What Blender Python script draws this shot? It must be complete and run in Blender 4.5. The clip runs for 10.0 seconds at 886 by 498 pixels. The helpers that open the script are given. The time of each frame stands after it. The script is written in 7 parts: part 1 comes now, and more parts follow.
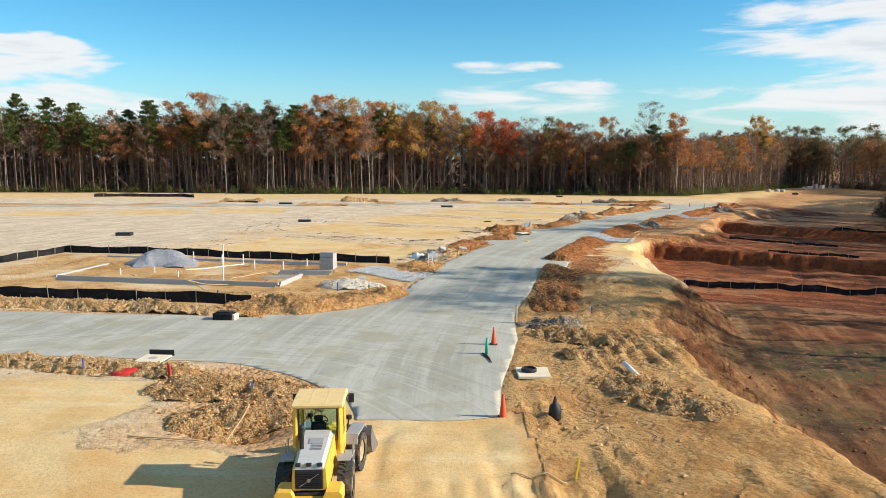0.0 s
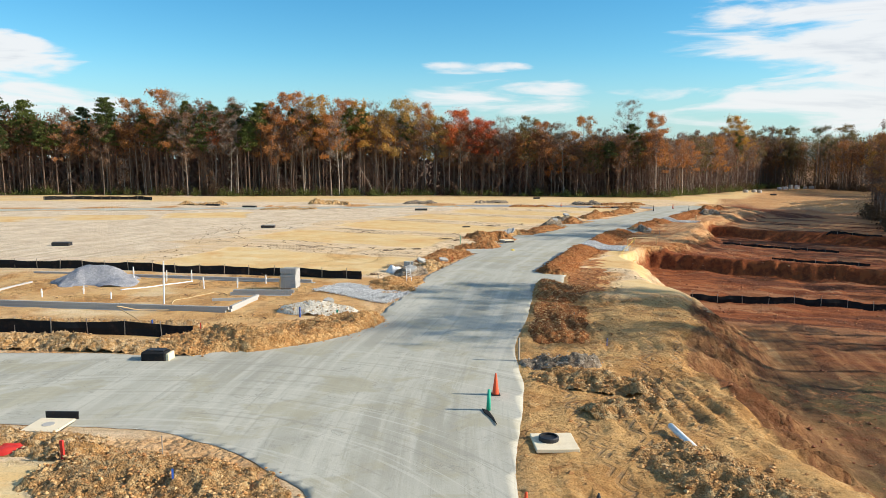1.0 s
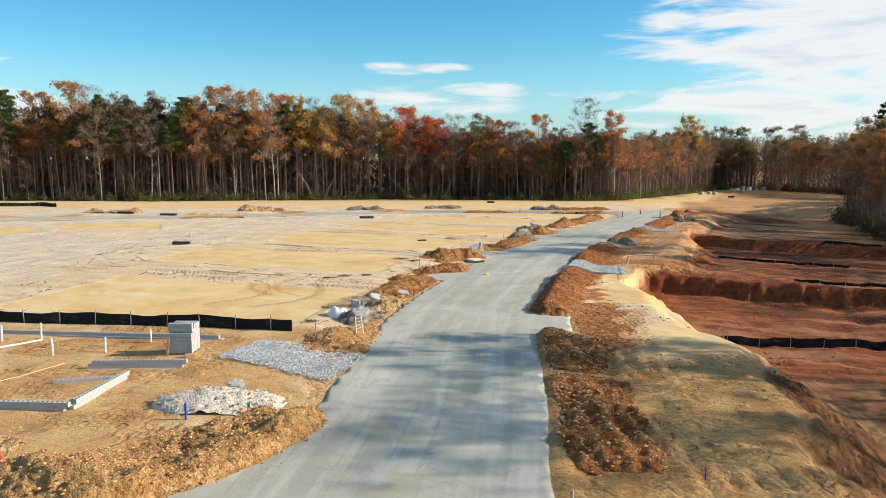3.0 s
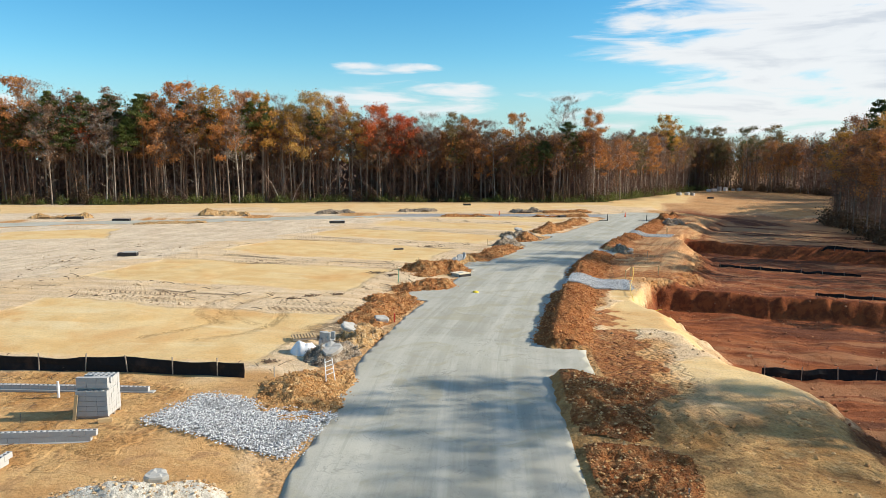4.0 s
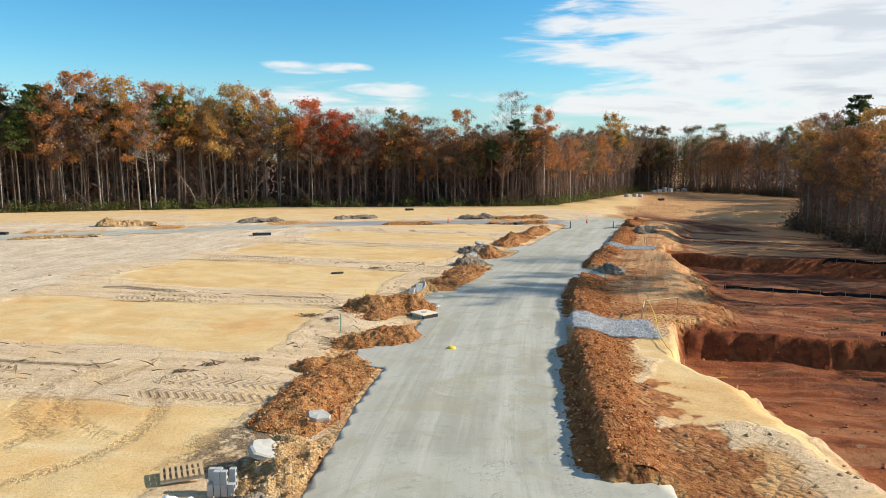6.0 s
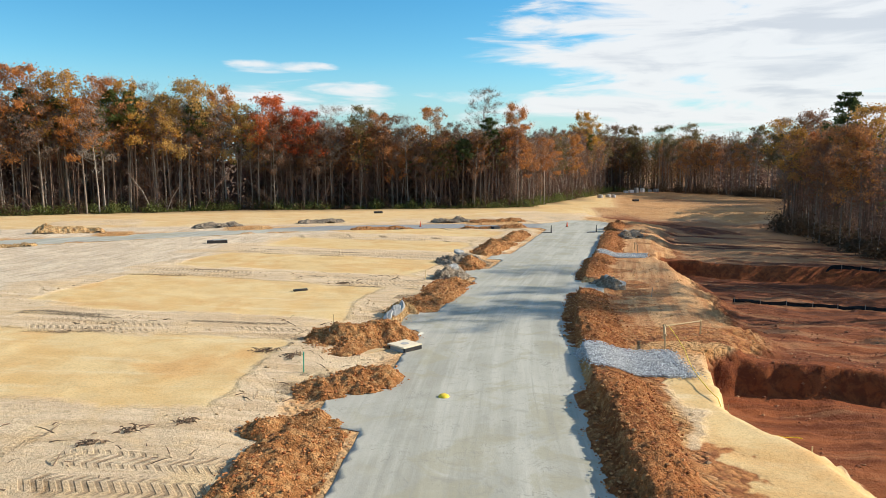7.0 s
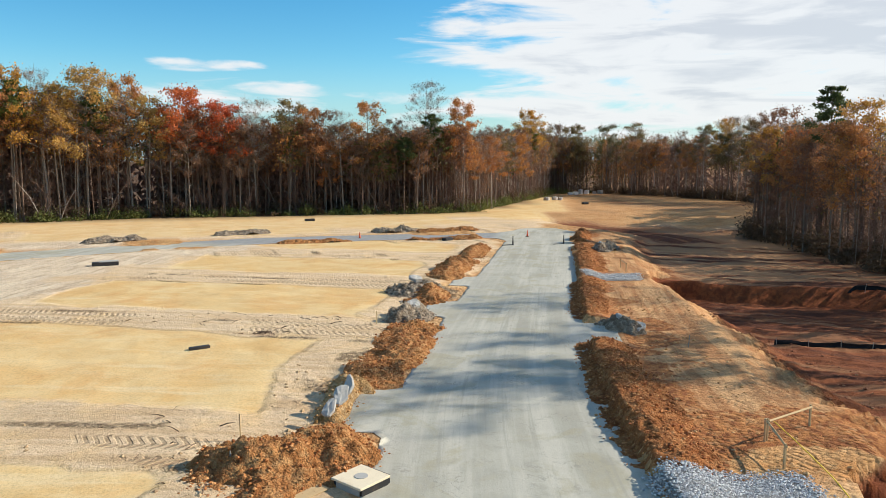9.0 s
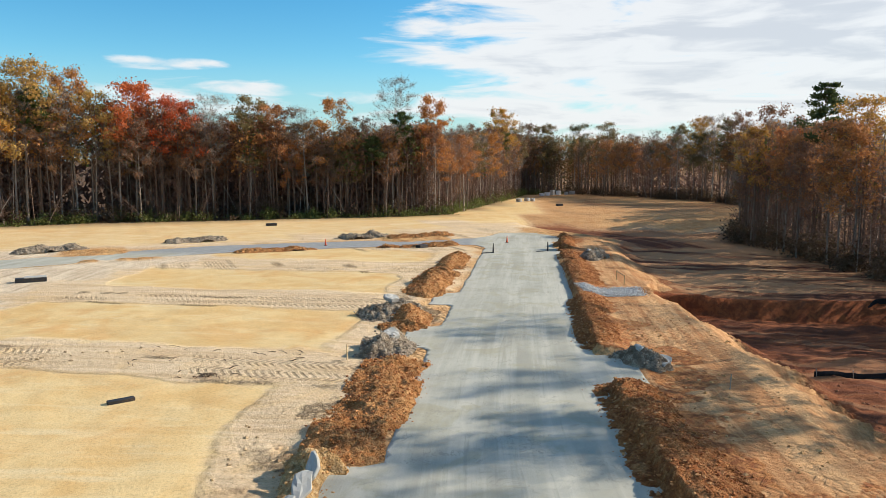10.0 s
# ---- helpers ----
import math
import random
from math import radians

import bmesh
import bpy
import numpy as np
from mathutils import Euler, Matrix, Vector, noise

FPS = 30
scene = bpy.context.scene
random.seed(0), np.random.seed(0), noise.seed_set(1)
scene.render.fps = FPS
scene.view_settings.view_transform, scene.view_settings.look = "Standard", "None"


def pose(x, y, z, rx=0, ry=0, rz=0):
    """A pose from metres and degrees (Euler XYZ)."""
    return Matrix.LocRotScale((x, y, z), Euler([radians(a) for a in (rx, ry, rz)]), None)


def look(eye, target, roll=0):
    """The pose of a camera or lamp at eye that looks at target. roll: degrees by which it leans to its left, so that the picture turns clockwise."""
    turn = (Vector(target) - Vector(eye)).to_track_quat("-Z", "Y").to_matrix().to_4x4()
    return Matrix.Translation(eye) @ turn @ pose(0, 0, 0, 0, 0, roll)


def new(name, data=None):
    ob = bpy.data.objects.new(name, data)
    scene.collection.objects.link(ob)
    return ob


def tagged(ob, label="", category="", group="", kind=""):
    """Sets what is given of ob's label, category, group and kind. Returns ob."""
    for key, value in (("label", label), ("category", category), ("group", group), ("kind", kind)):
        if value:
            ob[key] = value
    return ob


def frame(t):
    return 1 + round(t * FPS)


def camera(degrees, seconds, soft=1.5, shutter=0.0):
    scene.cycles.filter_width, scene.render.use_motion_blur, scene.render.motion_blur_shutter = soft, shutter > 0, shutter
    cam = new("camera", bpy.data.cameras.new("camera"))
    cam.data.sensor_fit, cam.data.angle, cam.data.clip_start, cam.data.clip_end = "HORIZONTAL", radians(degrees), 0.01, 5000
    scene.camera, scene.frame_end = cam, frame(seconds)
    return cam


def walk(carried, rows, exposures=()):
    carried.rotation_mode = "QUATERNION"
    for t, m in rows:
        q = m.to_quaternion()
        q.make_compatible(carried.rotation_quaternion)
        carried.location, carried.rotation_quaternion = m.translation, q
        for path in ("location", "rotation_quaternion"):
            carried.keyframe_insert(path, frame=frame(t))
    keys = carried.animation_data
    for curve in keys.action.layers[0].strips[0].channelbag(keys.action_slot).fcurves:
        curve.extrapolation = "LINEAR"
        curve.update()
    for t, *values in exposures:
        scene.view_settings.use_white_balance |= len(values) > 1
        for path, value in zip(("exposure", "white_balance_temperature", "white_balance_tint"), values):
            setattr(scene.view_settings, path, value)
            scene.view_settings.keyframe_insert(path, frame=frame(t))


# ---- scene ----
cam = camera(62.4, 10.0, soft=0.7)
METRES, EYE, TILT, LEAN, TURN = 85.0, 10.5, -7.3, 0.0, 0.0
ROWS = [
    (0.0, 0.0, 0.0, 0.0, 0.0, 0.0, 0.0),
    (0.5, -0.0046, 0.0499, 0.0062, -1.13, 0.01, 0.15),
    (1.0, -0.0084, 0.0997, 0.0125, -2.28, 0.02, 0.29),
    (1.5, -0.0114, 0.1491, 0.0191, -3.42, 0.02, 0.42),
    (2.0, -0.0138, 0.1987, 0.0254, -4.57, 0.03, 0.55),
    (2.5, -0.0151, 0.2481, 0.0319, -5.7, 0.02, 0.68),
    (4.0, -0.0142, 0.3976, 0.0511, -9.12, -0.0, 1.14),
    (4.5, -0.0119, 0.4476, 0.0575, -10.34, -0.03, 1.31),
    (5.0, -0.0087, 0.497, 0.0641, -11.63, -0.06, 1.48),
    (5.5, -0.0046, 0.5467, 0.0704, -12.96, -0.09, 1.65),
    (7.0, 0.0131, 0.6933, 0.0887, -16.95, -0.22, 2.17),
    (7.5, 0.0216, 0.742, 0.095, -18.27, -0.27, 2.33),
    (8.0, 0.0313, 0.791, 0.1011, -19.57, -0.32, 2.48),
    (8.5, 0.0422, 0.8392, 0.1072, -20.9, -0.37, 2.63),
    (9.0, 0.0538, 0.8873, 0.1133, -22.23, -0.42, 2.77),
    (9.5, 0.0668, 0.9349, 0.1195, -23.55, -0.49, 2.91),
    (10.0, 0.0807, 0.9821, 0.1256, -24.88, -0.56, 3.06),
]
walk(cam, [(t, pose(0, 0, EYE, TILT, LEAN, TURN) @ pose(METRES * x, METRES * y, METRES * z, 90 + pitch, roll, yaw)) for t, x, y, z, yaw, pitch, roll in ROWS], exposures=[(0.0, 0.42), (10.0, 0.42)])

# ---- world, sun ----
SUN_UP, SUN_TURN = 27.0, 97.0
world = bpy.data.worlds.new("sky")
scene.world = world
world.use_nodes = True
wt = world.node_tree
wt.nodes.clear()


def wnode(kind, **values):
    n = wt.nodes.new(kind)
    for k, v in values.items():
        setattr(n, k, v)
    return n


def wmath(op, a, b=None, c=None, clamp=False):
    n = wt.nodes.new("ShaderNodeMath")
    n.operation, n.use_clamp = op, clamp
    for i, v in enumerate((a, b, c)):
        if v is None:
            continue
        if isinstance(v, (int, float)):
            n.inputs[i].default_value = v
        else:
            wt.links.new(v, n.inputs[i])
    return n.outputs[0]


def wstep(v, a, b):
    n = wt.nodes.new("ShaderNodeMapRange")
    n.interpolation_type = "SMOOTHSTEP"
    wt.links.new(v, n.inputs[0])
    n.inputs[1].default_value, n.inputs[2].default_value = a, b
    return n.outputs[0]


sky = wnode("ShaderNodeTexSky", sky_type="NISHITA", sun_disc=False)
sky.sun_elevation, sky.sun_rotation = radians(SUN_UP), radians(SUN_TURN)
sky.air_density, sky.dust_density, sky.ozone_density = 1.0, 0.0, 1.6
coord = wnode("ShaderNodeTexCoord")
split = wnode("ShaderNodeSeparateXYZ")
wt.links.new(coord.outputs["Generated"], split.inputs[0])
azim = wmath("MULTIPLY", wmath("ARCTAN2", split.outputs[0], split.outputs[1]), 57.2958)
elev = wmath("MULTIPLY", wmath("ARCSINE", split.outputs[2]), 57.2958)


def cloud_bank(az, el, wa, we):
    """A soft oval of cloud cover round a bearing and a height, both in degrees."""
    a = wmath("DIVIDE", wmath("SUBTRACT", azim, az), wa)
    e = wmath("DIVIDE", wmath("SUBTRACT", elev, el), we)
    r = wmath("ADD", wmath("MULTIPLY", a, a), wmath("MULTIPLY", e, e))
    return wmath("SUBTRACT", 1.0, r, clamp=True)


# flat layered cloud: bearing stretched, height squeezed
vec = wnode("ShaderNodeCombineXYZ")
wt.links.new(wmath("MULTIPLY", azim, 0.075), vec.inputs[0])
wt.links.new(wmath("MULTIPLY", elev, 0.42), vec.inputs[1])
puff = wnode("ShaderNodeTexNoise")
puff.inputs["Scale"].default_value, puff.inputs["Detail"].default_value = 1.5, 9.0
puff.inputs["Roughness"].default_value, puff.inputs["Distortion"].default_value = 0.55, 0.5
wt.links.new(vec.outputs[0], puff.inputs["Vector"])
cover = None
for az, el, wa, we, much in (
        (54.0, 8.2, 38.0, 9.0, 0.70), (46.0, 4.0, 33.0, 3.8, 0.60), (100.0, 14.0, 40.0, 14.0, 0.5),
        (-29.5, 6.4, 7.5, 2.2, 0.62), (-30.0, 3.9, 15.0, 1.8, 0.50), (4.5, 6.6, 6.0, 0.7, 0.50),
        (6.0, 4.2, 9.0, 2.4, 0.44), (-120.0, 18.0, 60.0, 10.0, 0.3), (170.0, 25.0, 50.0, 14.0, 0.3)):
    b = wmath("MULTIPLY", wmath("POWER", cloud_bank(az, el, wa, we), 0.6), much)
    cover = b if cover is None else wmath("MAXIMUM", cover, b)
# unseen high cloud all round, added to whiten the sky's fill light
cover = wmath("MAXIMUM", cover, wmath("MULTIPLY", wstep(elev, 15.0, 26.0), 0.31))
thick = wmath("SUBTRACT", wmath("ADD", wmath("MULTIPLY", puff.outputs[0], 1.15), cover), 0.86)
mask = wstep(thick, -0.01, 0.22)
shade = wnode("ShaderNodeMix", data_type="RGBA")
shade.inputs[6].default_value, shade.inputs[7].default_value = (9.4, 9.5, 9.6, 1), (7.2, 7.5, 8.0, 1)
wt.links.new(wstep(thick, 0.26, 0.5), shade.inputs[0])
tint = wnode("ShaderNodeHueSaturation")
tint.inputs["Saturation"].default_value, tint.inputs["Value"].default_value = 1.24, 1.34
tint.inputs["Hue"].default_value = 0.5
cool = wnode("ShaderNodeMix", data_type="RGBA", blend_type="MULTIPLY")
cool.inputs[0].default_value, cool.inputs[7].default_value = 1.0, (0.82, 1.10, 1.20, 1)
wt.links.new(sky.outputs[0], cool.inputs[6])
wt.links.new(cool.outputs[2], tint.inputs["Color"])
both = wnode("ShaderNodeMix", data_type="RGBA")
wt.links.new(wmath("MULTIPLY", mask, 0.93), both.inputs[0])
haze = wnode("ShaderNodeMix", data_type="RGBA")
haze.inputs[7].default_value = (4.6, 6.4, 7.4, 1)
wt.links.new(wmath("MULTIPLY", wstep(elev, 8.0, -1.0), 0.8), haze.inputs[0])
wt.links.new(tint.outputs[0], haze.inputs[6])
wt.links.new(haze.outputs[2], both.inputs[6])
wt.links.new(shade.outputs[2], both.inputs[7])
back = wnode("ShaderNodeBackground")
back.inputs[1].default_value = 0.072
wt.links.new(both.outputs[2], back.inputs[0])
wt.links.new(back.outputs[0], wnode("ShaderNodeOutputWorld").inputs[0])

sun = new("sun", bpy.data.lights.new("sun", "SUN"))
sun.data.energy, sun.data.angle, sun.data.color = 5.0, radians(0.55), (1.0, 0.92, 0.79)
up = radians(SUN_UP)
turn = radians(SUN_TURN)
sun.matrix_world = look((60 * math.sin(turn), 60 * math.cos(turn), 60 * math.tan(up)), (0, 0, 0))


# ---- materials ----
class Mat:
    """A node material with short ways to make and join nodes."""

    def __init__(self, name, rough=0.8, metal=0.0, spec=0.3):
        self.m = bpy.data.materials.new(name)
        self.m.use_nodes = True
        self.t = self.m.node_tree
        self.b = self.t.nodes["Principled BSDF"]
        self.b.inputs["Roughness"].default_value = rough
        self.b.inputs["Metallic"].default_value = metal
        self.b.inputs["Specular IOR Level"].default_value = spec
        self.pos = self.t.nodes.new("ShaderNodeTexCoord").outputs["Object"]

    def link(self, v, socket):
        if isinstance(v, (int, float)):
            socket.default_value = v
        elif isinstance(v, tuple):
            socket.default_value = (*v, 1) if len(v) == 3 and socket.type == "RGBA" else v
        else:
            self.t.links.new(v, socket)

    def world_pos(self):
        self.pos = self.t.nodes.new("ShaderNodeNewGeometry").outputs["Position"]
        return self

    def noise(self, scale, detail=4.0, rough=0.6, distort=0.0, stretch=None, turn=0.0):
        n = self.t.nodes.new("ShaderNodeTexNoise")
        n.inputs["Scale"].default_value, n.inputs["Detail"].default_value = scale, detail
        n.inputs["Roughness"].default_value, n.inputs["Distortion"].default_value = rough, distort
        src = self.pos
        if stretch:
            k = self.t.nodes.new("ShaderNodeMapping")
            k.vector_type = "TEXTURE"
            k.inputs["Scale"].default_value = stretch
            k.inputs["Rotation"].default_value = (0, 0, radians(turn))
            self.t.links.new(src, k.inputs[0])
            src = k.outputs[0]
        self.t.links.new(src, n.inputs["Vector"])
        return n.outputs[0]

    def cells(self, scale, feature="F1"):
        n = self.t.nodes.new("ShaderNodeTexVoronoi")
        n.feature = feature
        n.inputs["Scale"].default_value = scale
        self.t.links.new(self.pos, n.inputs["Vector"])
        return n

    def attr(self, name):
        n = self.t.nodes.new("ShaderNodeAttribute")
        n.attribute_name = name
        return n.outputs["Fac"]

    def step(self, v, a, b, lo=0.0, hi=1.0):
        n = self.t.nodes.new("ShaderNodeMapRange")
        n.interpolation_type = "SMOOTHSTEP"
        self.link(v, n.inputs[0])
        for i, x in enumerate((a, b, lo, hi)):
            n.inputs[i + 1].default_value = x
        return n.outputs[0]

    def math(self, op, a, b=0.0, clamp=False):
        n = self.t.nodes.new("ShaderNodeMath")
        n.operation, n.use_clamp = op, clamp
        self.link(a, n.inputs[0]), self.link(b, n.inputs[1])
        return n.outputs[0]

    def mix(self, f, a, b, mode="MIX"):
        n = self.t.nodes.new("ShaderNodeMix")
        n.data_type, n.blend_type = "RGBA", mode
        self.link(f, n.inputs[0]), self.link(a, n.inputs[6]), self.link(b, n.inputs[7])
        return n.outputs[2]

    def ramp(self, v, stops):
        n = self.t.nodes.new("ShaderNodeValToRGB")
        self.link(v, n.inputs[0])
        e = n.color_ramp.elements
        while len(e) < len(stops):
            e.new(0.5)
        for k, (p, c) in zip(e, stops):
            k.position, k.color = p, (*c, 1)
        return n.outputs[0]

    def random(self):
        return self.t.nodes.new("ShaderNodeObjectInfo").outputs["Random"]

    def island(self):
        return self.t.nodes.new("ShaderNodeNewGeometry").outputs["Random Per Island"]

    def colour(self, c):
        self.link(c, self.b.inputs["Base Color"])
        return self

    def rough(self, v):
        self.link(v, self.b.inputs["Roughness"])
        return self

    def bump(self, v, depth, strength=1.0):
        n = self.t.nodes.new("ShaderNodeBump")
        n.inputs["Distance"].default_value, n.inputs["Strength"].default_value = depth, strength
        self.link(v, n.inputs["Height"])
        if self.b.inputs["Normal"].links:
            self.t.links.new(self.b.inputs["Normal"].links[0].from_socket, n.inputs["Normal"])
        self.t.links.new(n.outputs[0], self.b.inputs["Normal"])
        return self


def painted(name, colour, rough=0.45, metal=0.0, dirt=0.25, dirt_colour=(0.32, 0.2, 0.1), scale=3.0):
    """Paint, plastic or metal with patchy dust and a fine unevenness."""
    k = Mat(name, rough, metal, 0.45)
    n = k.noise(scale, 6.0, 0.65)
    f = k.noise(scale * 14, 3.0)
    c = k.mix(k.step(n, 0.5, 0.72, 0.0, dirt), colour, dirt_colour)
    c = k.mix(k.step(f, 0.35, 0.75, 0.0, 0.18), c, tuple(0.6 * v for v in colour))
    return k.colour(c).rough(k.step(n, 0.4, 0.7, rough, min(1.0, rough + 0.3))).bump(f, 0.004, 0.3).m


def soil(name, a, b, c, grain=1.0, depth=0.05):
    """Loose earth: three tones, clods and fine grain."""
    k = Mat(name, 0.95, 0.0, 0.12).world_pos()
    big, mid, fine = k.noise(0.35 * grain, 5.0), k.noise(2.4 * grain, 6.0, 0.7), k.noise(16 * grain, 4.0, 0.7)
    col = k.mix(k.step(big, 0.35, 0.65), a, b)
    col = k.mix(k.step(mid, 0.46, 0.62), col, c)
    lump, crumb = k.cells(4.5 * grain), k.cells(13.0 * grain)
    tone = k.t.nodes.new("ShaderNodeSeparateColor")
    k.t.links.new(lump.outputs["Color"], tone.inputs[0])
    col = k.mix(k.step(tone.outputs[0], 0.35, 0.95, 0.0, 0.4), col, tuple(0.52 * v for v in b))
    col = k.mix(k.step(tone.outputs[1], 0.6, 1.0, 0.0, 0.25), col, tuple(min(1.0, 1.1 * v) for v in c))
    col = k.mix(k.step(fine, 0.42, 0.64, 0.0, 0.5), col, tuple(0.48 * v for v in b))
    k.colour(col).bump(mid, depth * 2.4, 1.0).bump(lump.outputs["Distance"], -depth * 2.0, 1.0)
    return k.bump(crumb.outputs["Distance"], -depth * 1.1, 1.0).bump(fine, depth * 0.9, 1.0).m


M_CLAY = soil("orange_clay", (0.63, 0.35, 0.135), (0.50, 0.24, 0.08), (0.71, 0.45, 0.20))
M_TURNED = soil("turned_red_clay", (0.52, 0.235, 0.082), (0.37, 0.145, 0.047), (0.60, 0.33, 0.135))
M_REDTURN = soil("dark_turned_clay", (0.44, 0.165, 0.052), (0.28, 0.092, 0.028), (0.53, 0.25, 0.095))
M_TANPILE = soil("tan_soil", (0.63, 0.39, 0.17), (0.50, 0.26, 0.09), (0.72, 0.51, 0.27))
M_CHURN = soil("churned_clay", (0.60, 0.36, 0.15), (0.46, 0.235, 0.085), (0.66, 0.46, 0.23), 1.0, 0.06)
M_GREYPILE = soil("grey_spoil", (0.38, 0.29, 0.20), (0.23, 0.165, 0.11), (0.50, 0.41, 0.30))
M_WHITEPILE = soil("pale_sand", (0.78, 0.71, 0.58), (0.72, 0.62, 0.47), (0.82, 0.77, 0.66), 2.0, 0.02)
M_FINES = soil("stone_fines", (0.34, 0.34, 0.36), (0.29, 0.29, 0.31), (0.40, 0.40, 0.41), 2.5, 0.012)


def ground_material():
    k = Mat("graded_soil", 0.95, 0.0, 0.1).world_pos()
    sand, clay, red, grey, track, wood = (k.attr(n) for n in ("sand", "clay", "red", "grey", "track", "wood"))
    wide, big = k.noise(0.05, 5.0, 0.6), k.noise(0.3, 7.0, 0.65, 0.4)
    mid, fine = k.noise(1.7, 8.0, 0.72), k.noise(9.0, 5.0, 0.75)
    line = k.t.nodes.new("ShaderNodeCombineXYZ")
    k.link(k.math("MULTIPLY", k.attr("off"), 0.06), line.inputs[0])
    k.link(k.math("MULTIPLY", k.attr("along"), 0.55), line.inputs[1])
    drag = k.t.nodes.new("ShaderNodeTexNoise")
    drag.inputs["Scale"].default_value, drag.inputs["Detail"].default_value, drag.inputs["Roughness"].default_value = 1.6, 8.0, 0.7
    k.link(line.outputs[0], drag.inputs["Vector"])
    streak = drag.outputs[0]

    def edge(mask, soft=0.14, wob=0.5):
        return k.step(k.math("ADD", mask, k.math("MULTIPLY", k.math("SUBTRACT", mid, 0.5), wob)), 0.5 - soft, 0.5 + soft)

    tan = k.mix(k.step(streak, 0.36, 0.62), (0.64, 0.44, 0.25), (0.79, 0.60, 0.38))
    tan = k.mix(k.step(big, 0.50, 0.68, 0.0, 0.7), tan, (0.80, 0.56, 0.29))
    tan = k.mix(k.step(mid, 0.56, 0.68, 0.0, 0.6), tan, (0.42, 0.27, 0.14))
    yel = k.mix(k.step(big, 0.38, 0.66), (0.74, 0.53, 0.255), (0.69, 0.44, 0.18))
    yel = k.mix(k.step(streak, 0.5, 0.68, 0.0, 0.6), yel, (0.76, 0.61, 0.36))
    yel = k.mix(k.step(k.noise(0.16, 6.0, 0.62, 0.8), 0.50, 0.68, 0.0, 0.75), yel, (0.66, 0.37, 0.14))
    org = k.mix(k.step(big, 0.4, 0.62), (0.70, 0.40, 0.165), (0.54, 0.25, 0.085))
    org = k.mix(k.step(mid, 0.50, 0.66, 0.0, 0.8), org, (0.66, 0.43, 0.21))
    org = k.mix(k.step(k.noise(3.1, 6.0, 0.7), 0.56, 0.7, 0.0, 0.7), org, (0.26, 0.12, 0.05))
    sweep = k.t.nodes.new("ShaderNodeCombineXYZ")
    k.link(k.math("MULTIPLY", k.attr("off"), 0.035), sweep.inputs[0])
    k.link(k.math("MULTIPLY", k.attr("along"), 0.22), sweep.inputs[1])
    bands = k.t.nodes.new("ShaderNodeTexNoise")
    bands.inputs["Scale"].default_value, bands.inputs["Detail"].default_value, bands.inputs["Roughness"].default_value, bands.inputs["Distortion"].default_value = 1.0, 7.0, 0.62, 0.5
    k.link(sweep.outputs[0], bands.inputs["Vector"])
    dark = k.mix(k.step(streak, 0.40, 0.60), (0.13, 0.040, 0.018), (0.27, 0.088, 0.034))
    fresh = k.math("MULTIPLY", k.step(k.attr("along"), 50.0, 62.0), k.step(k.attr("along"), 108.0, 92.0))
    dark = k.mix(k.math("MULTIPLY", fresh, 0.6), dark, k.mix(k.step(streak, 0.42, 0.6), (0.20, 0.056, 0.020), (0.35, 0.112, 0.038)))
    dark = k.mix(k.step(bands.outputs[0], 0.52, 0.58, 0.0, 0.65), dark, (0.37, 0.18, 0.085))
    dark = k.mix(k.step(bands.outputs[0], 0.47, 0.40, 0.0, 0.7), dark, (0.085, 0.032, 0.018))
    paler = k.math("MULTIPLY", k.step(k.attr("along"), 135.5, 140.0), k.step(bands.outputs[0], 0.40, 0.52))
    dark = k.mix(k.math("MULTIPLY", paler, 0.8), dark, (0.46, 0.26, 0.125))
    steep = k.math("MULTIPLY", k.math("MULTIPLY", k.attr("low"), k.math("SUBTRACT", 1.0, k.attr("low"))), 4.0, True)
    shelf = k.t.nodes.new("ShaderNodeCombineXYZ")
    k.link(k.math("MULTIPLY", k.attr("off"), 0.75), shelf.inputs[0])
    k.link(k.math("MULTIPLY", k.attr("along"), 0.09), shelf.inputs[1])
    contour = k.t.nodes.new("ShaderNodeTexNoise")
    contour.inputs["Scale"].default_value, contour.inputs["Detail"].default_value, contour.inputs["Roughness"].default_value, contour.inputs["Distortion"].default_value = 1.0, 7.0, 0.66, 0.6
    k.link(shelf.outputs[0], contour.inputs["Vector"])
    near_slope = k.mix(k.step(contour.outputs[0], 0.40, 0.60), (0.14, 0.058, 0.025), (0.32, 0.16, 0.065))
    near_slope = k.mix(k.step(contour.outputs[0], 0.58, 0.66, 0.0, 0.7), near_slope, (0.50, 0.31, 0.14))
    dark = k.mix(k.math("MULTIPLY", k.step(k.attr("along"), 58.0, 48.0), k.step(k.attr("off"), 30.0, 20.0, 0.25, 0.85)), dark, near_slope)
    dark = k.mix(k.math("MULTIPLY", steep, k.step(k.attr("along"), 48.0, 60.0, 0.15, 0.55)), dark, k.mix(k.step(mid, 0.42, 0.6), (0.33, 0.10, 0.034), (0.19, 0.055, 0.022)))
    dark = k.mix(k.math("MULTIPLY", k.attr("scrub"), k.step(k.noise(1.1, 6.0, 0.7, 0.6), 0.34, 0.54)), dark, k.mix(k.step(big, 0.4, 0.62), (0.045, 0.034, 0.022), (0.10, 0.085, 0.035)))
    graded = k.noise(0.9, 7.0, 0.7, 0.3, (0.4, 6.0, 1.0), -24.0)
    gry = k.mix(k.step(big, 0.4, 0.62), (0.68, 0.52, 0.35), (0.80, 0.64, 0.44))
    gry = k.mix(k.step(graded, 0.50, 0.64, 0.0, 0.75), gry, (0.46, 0.33, 0.21))
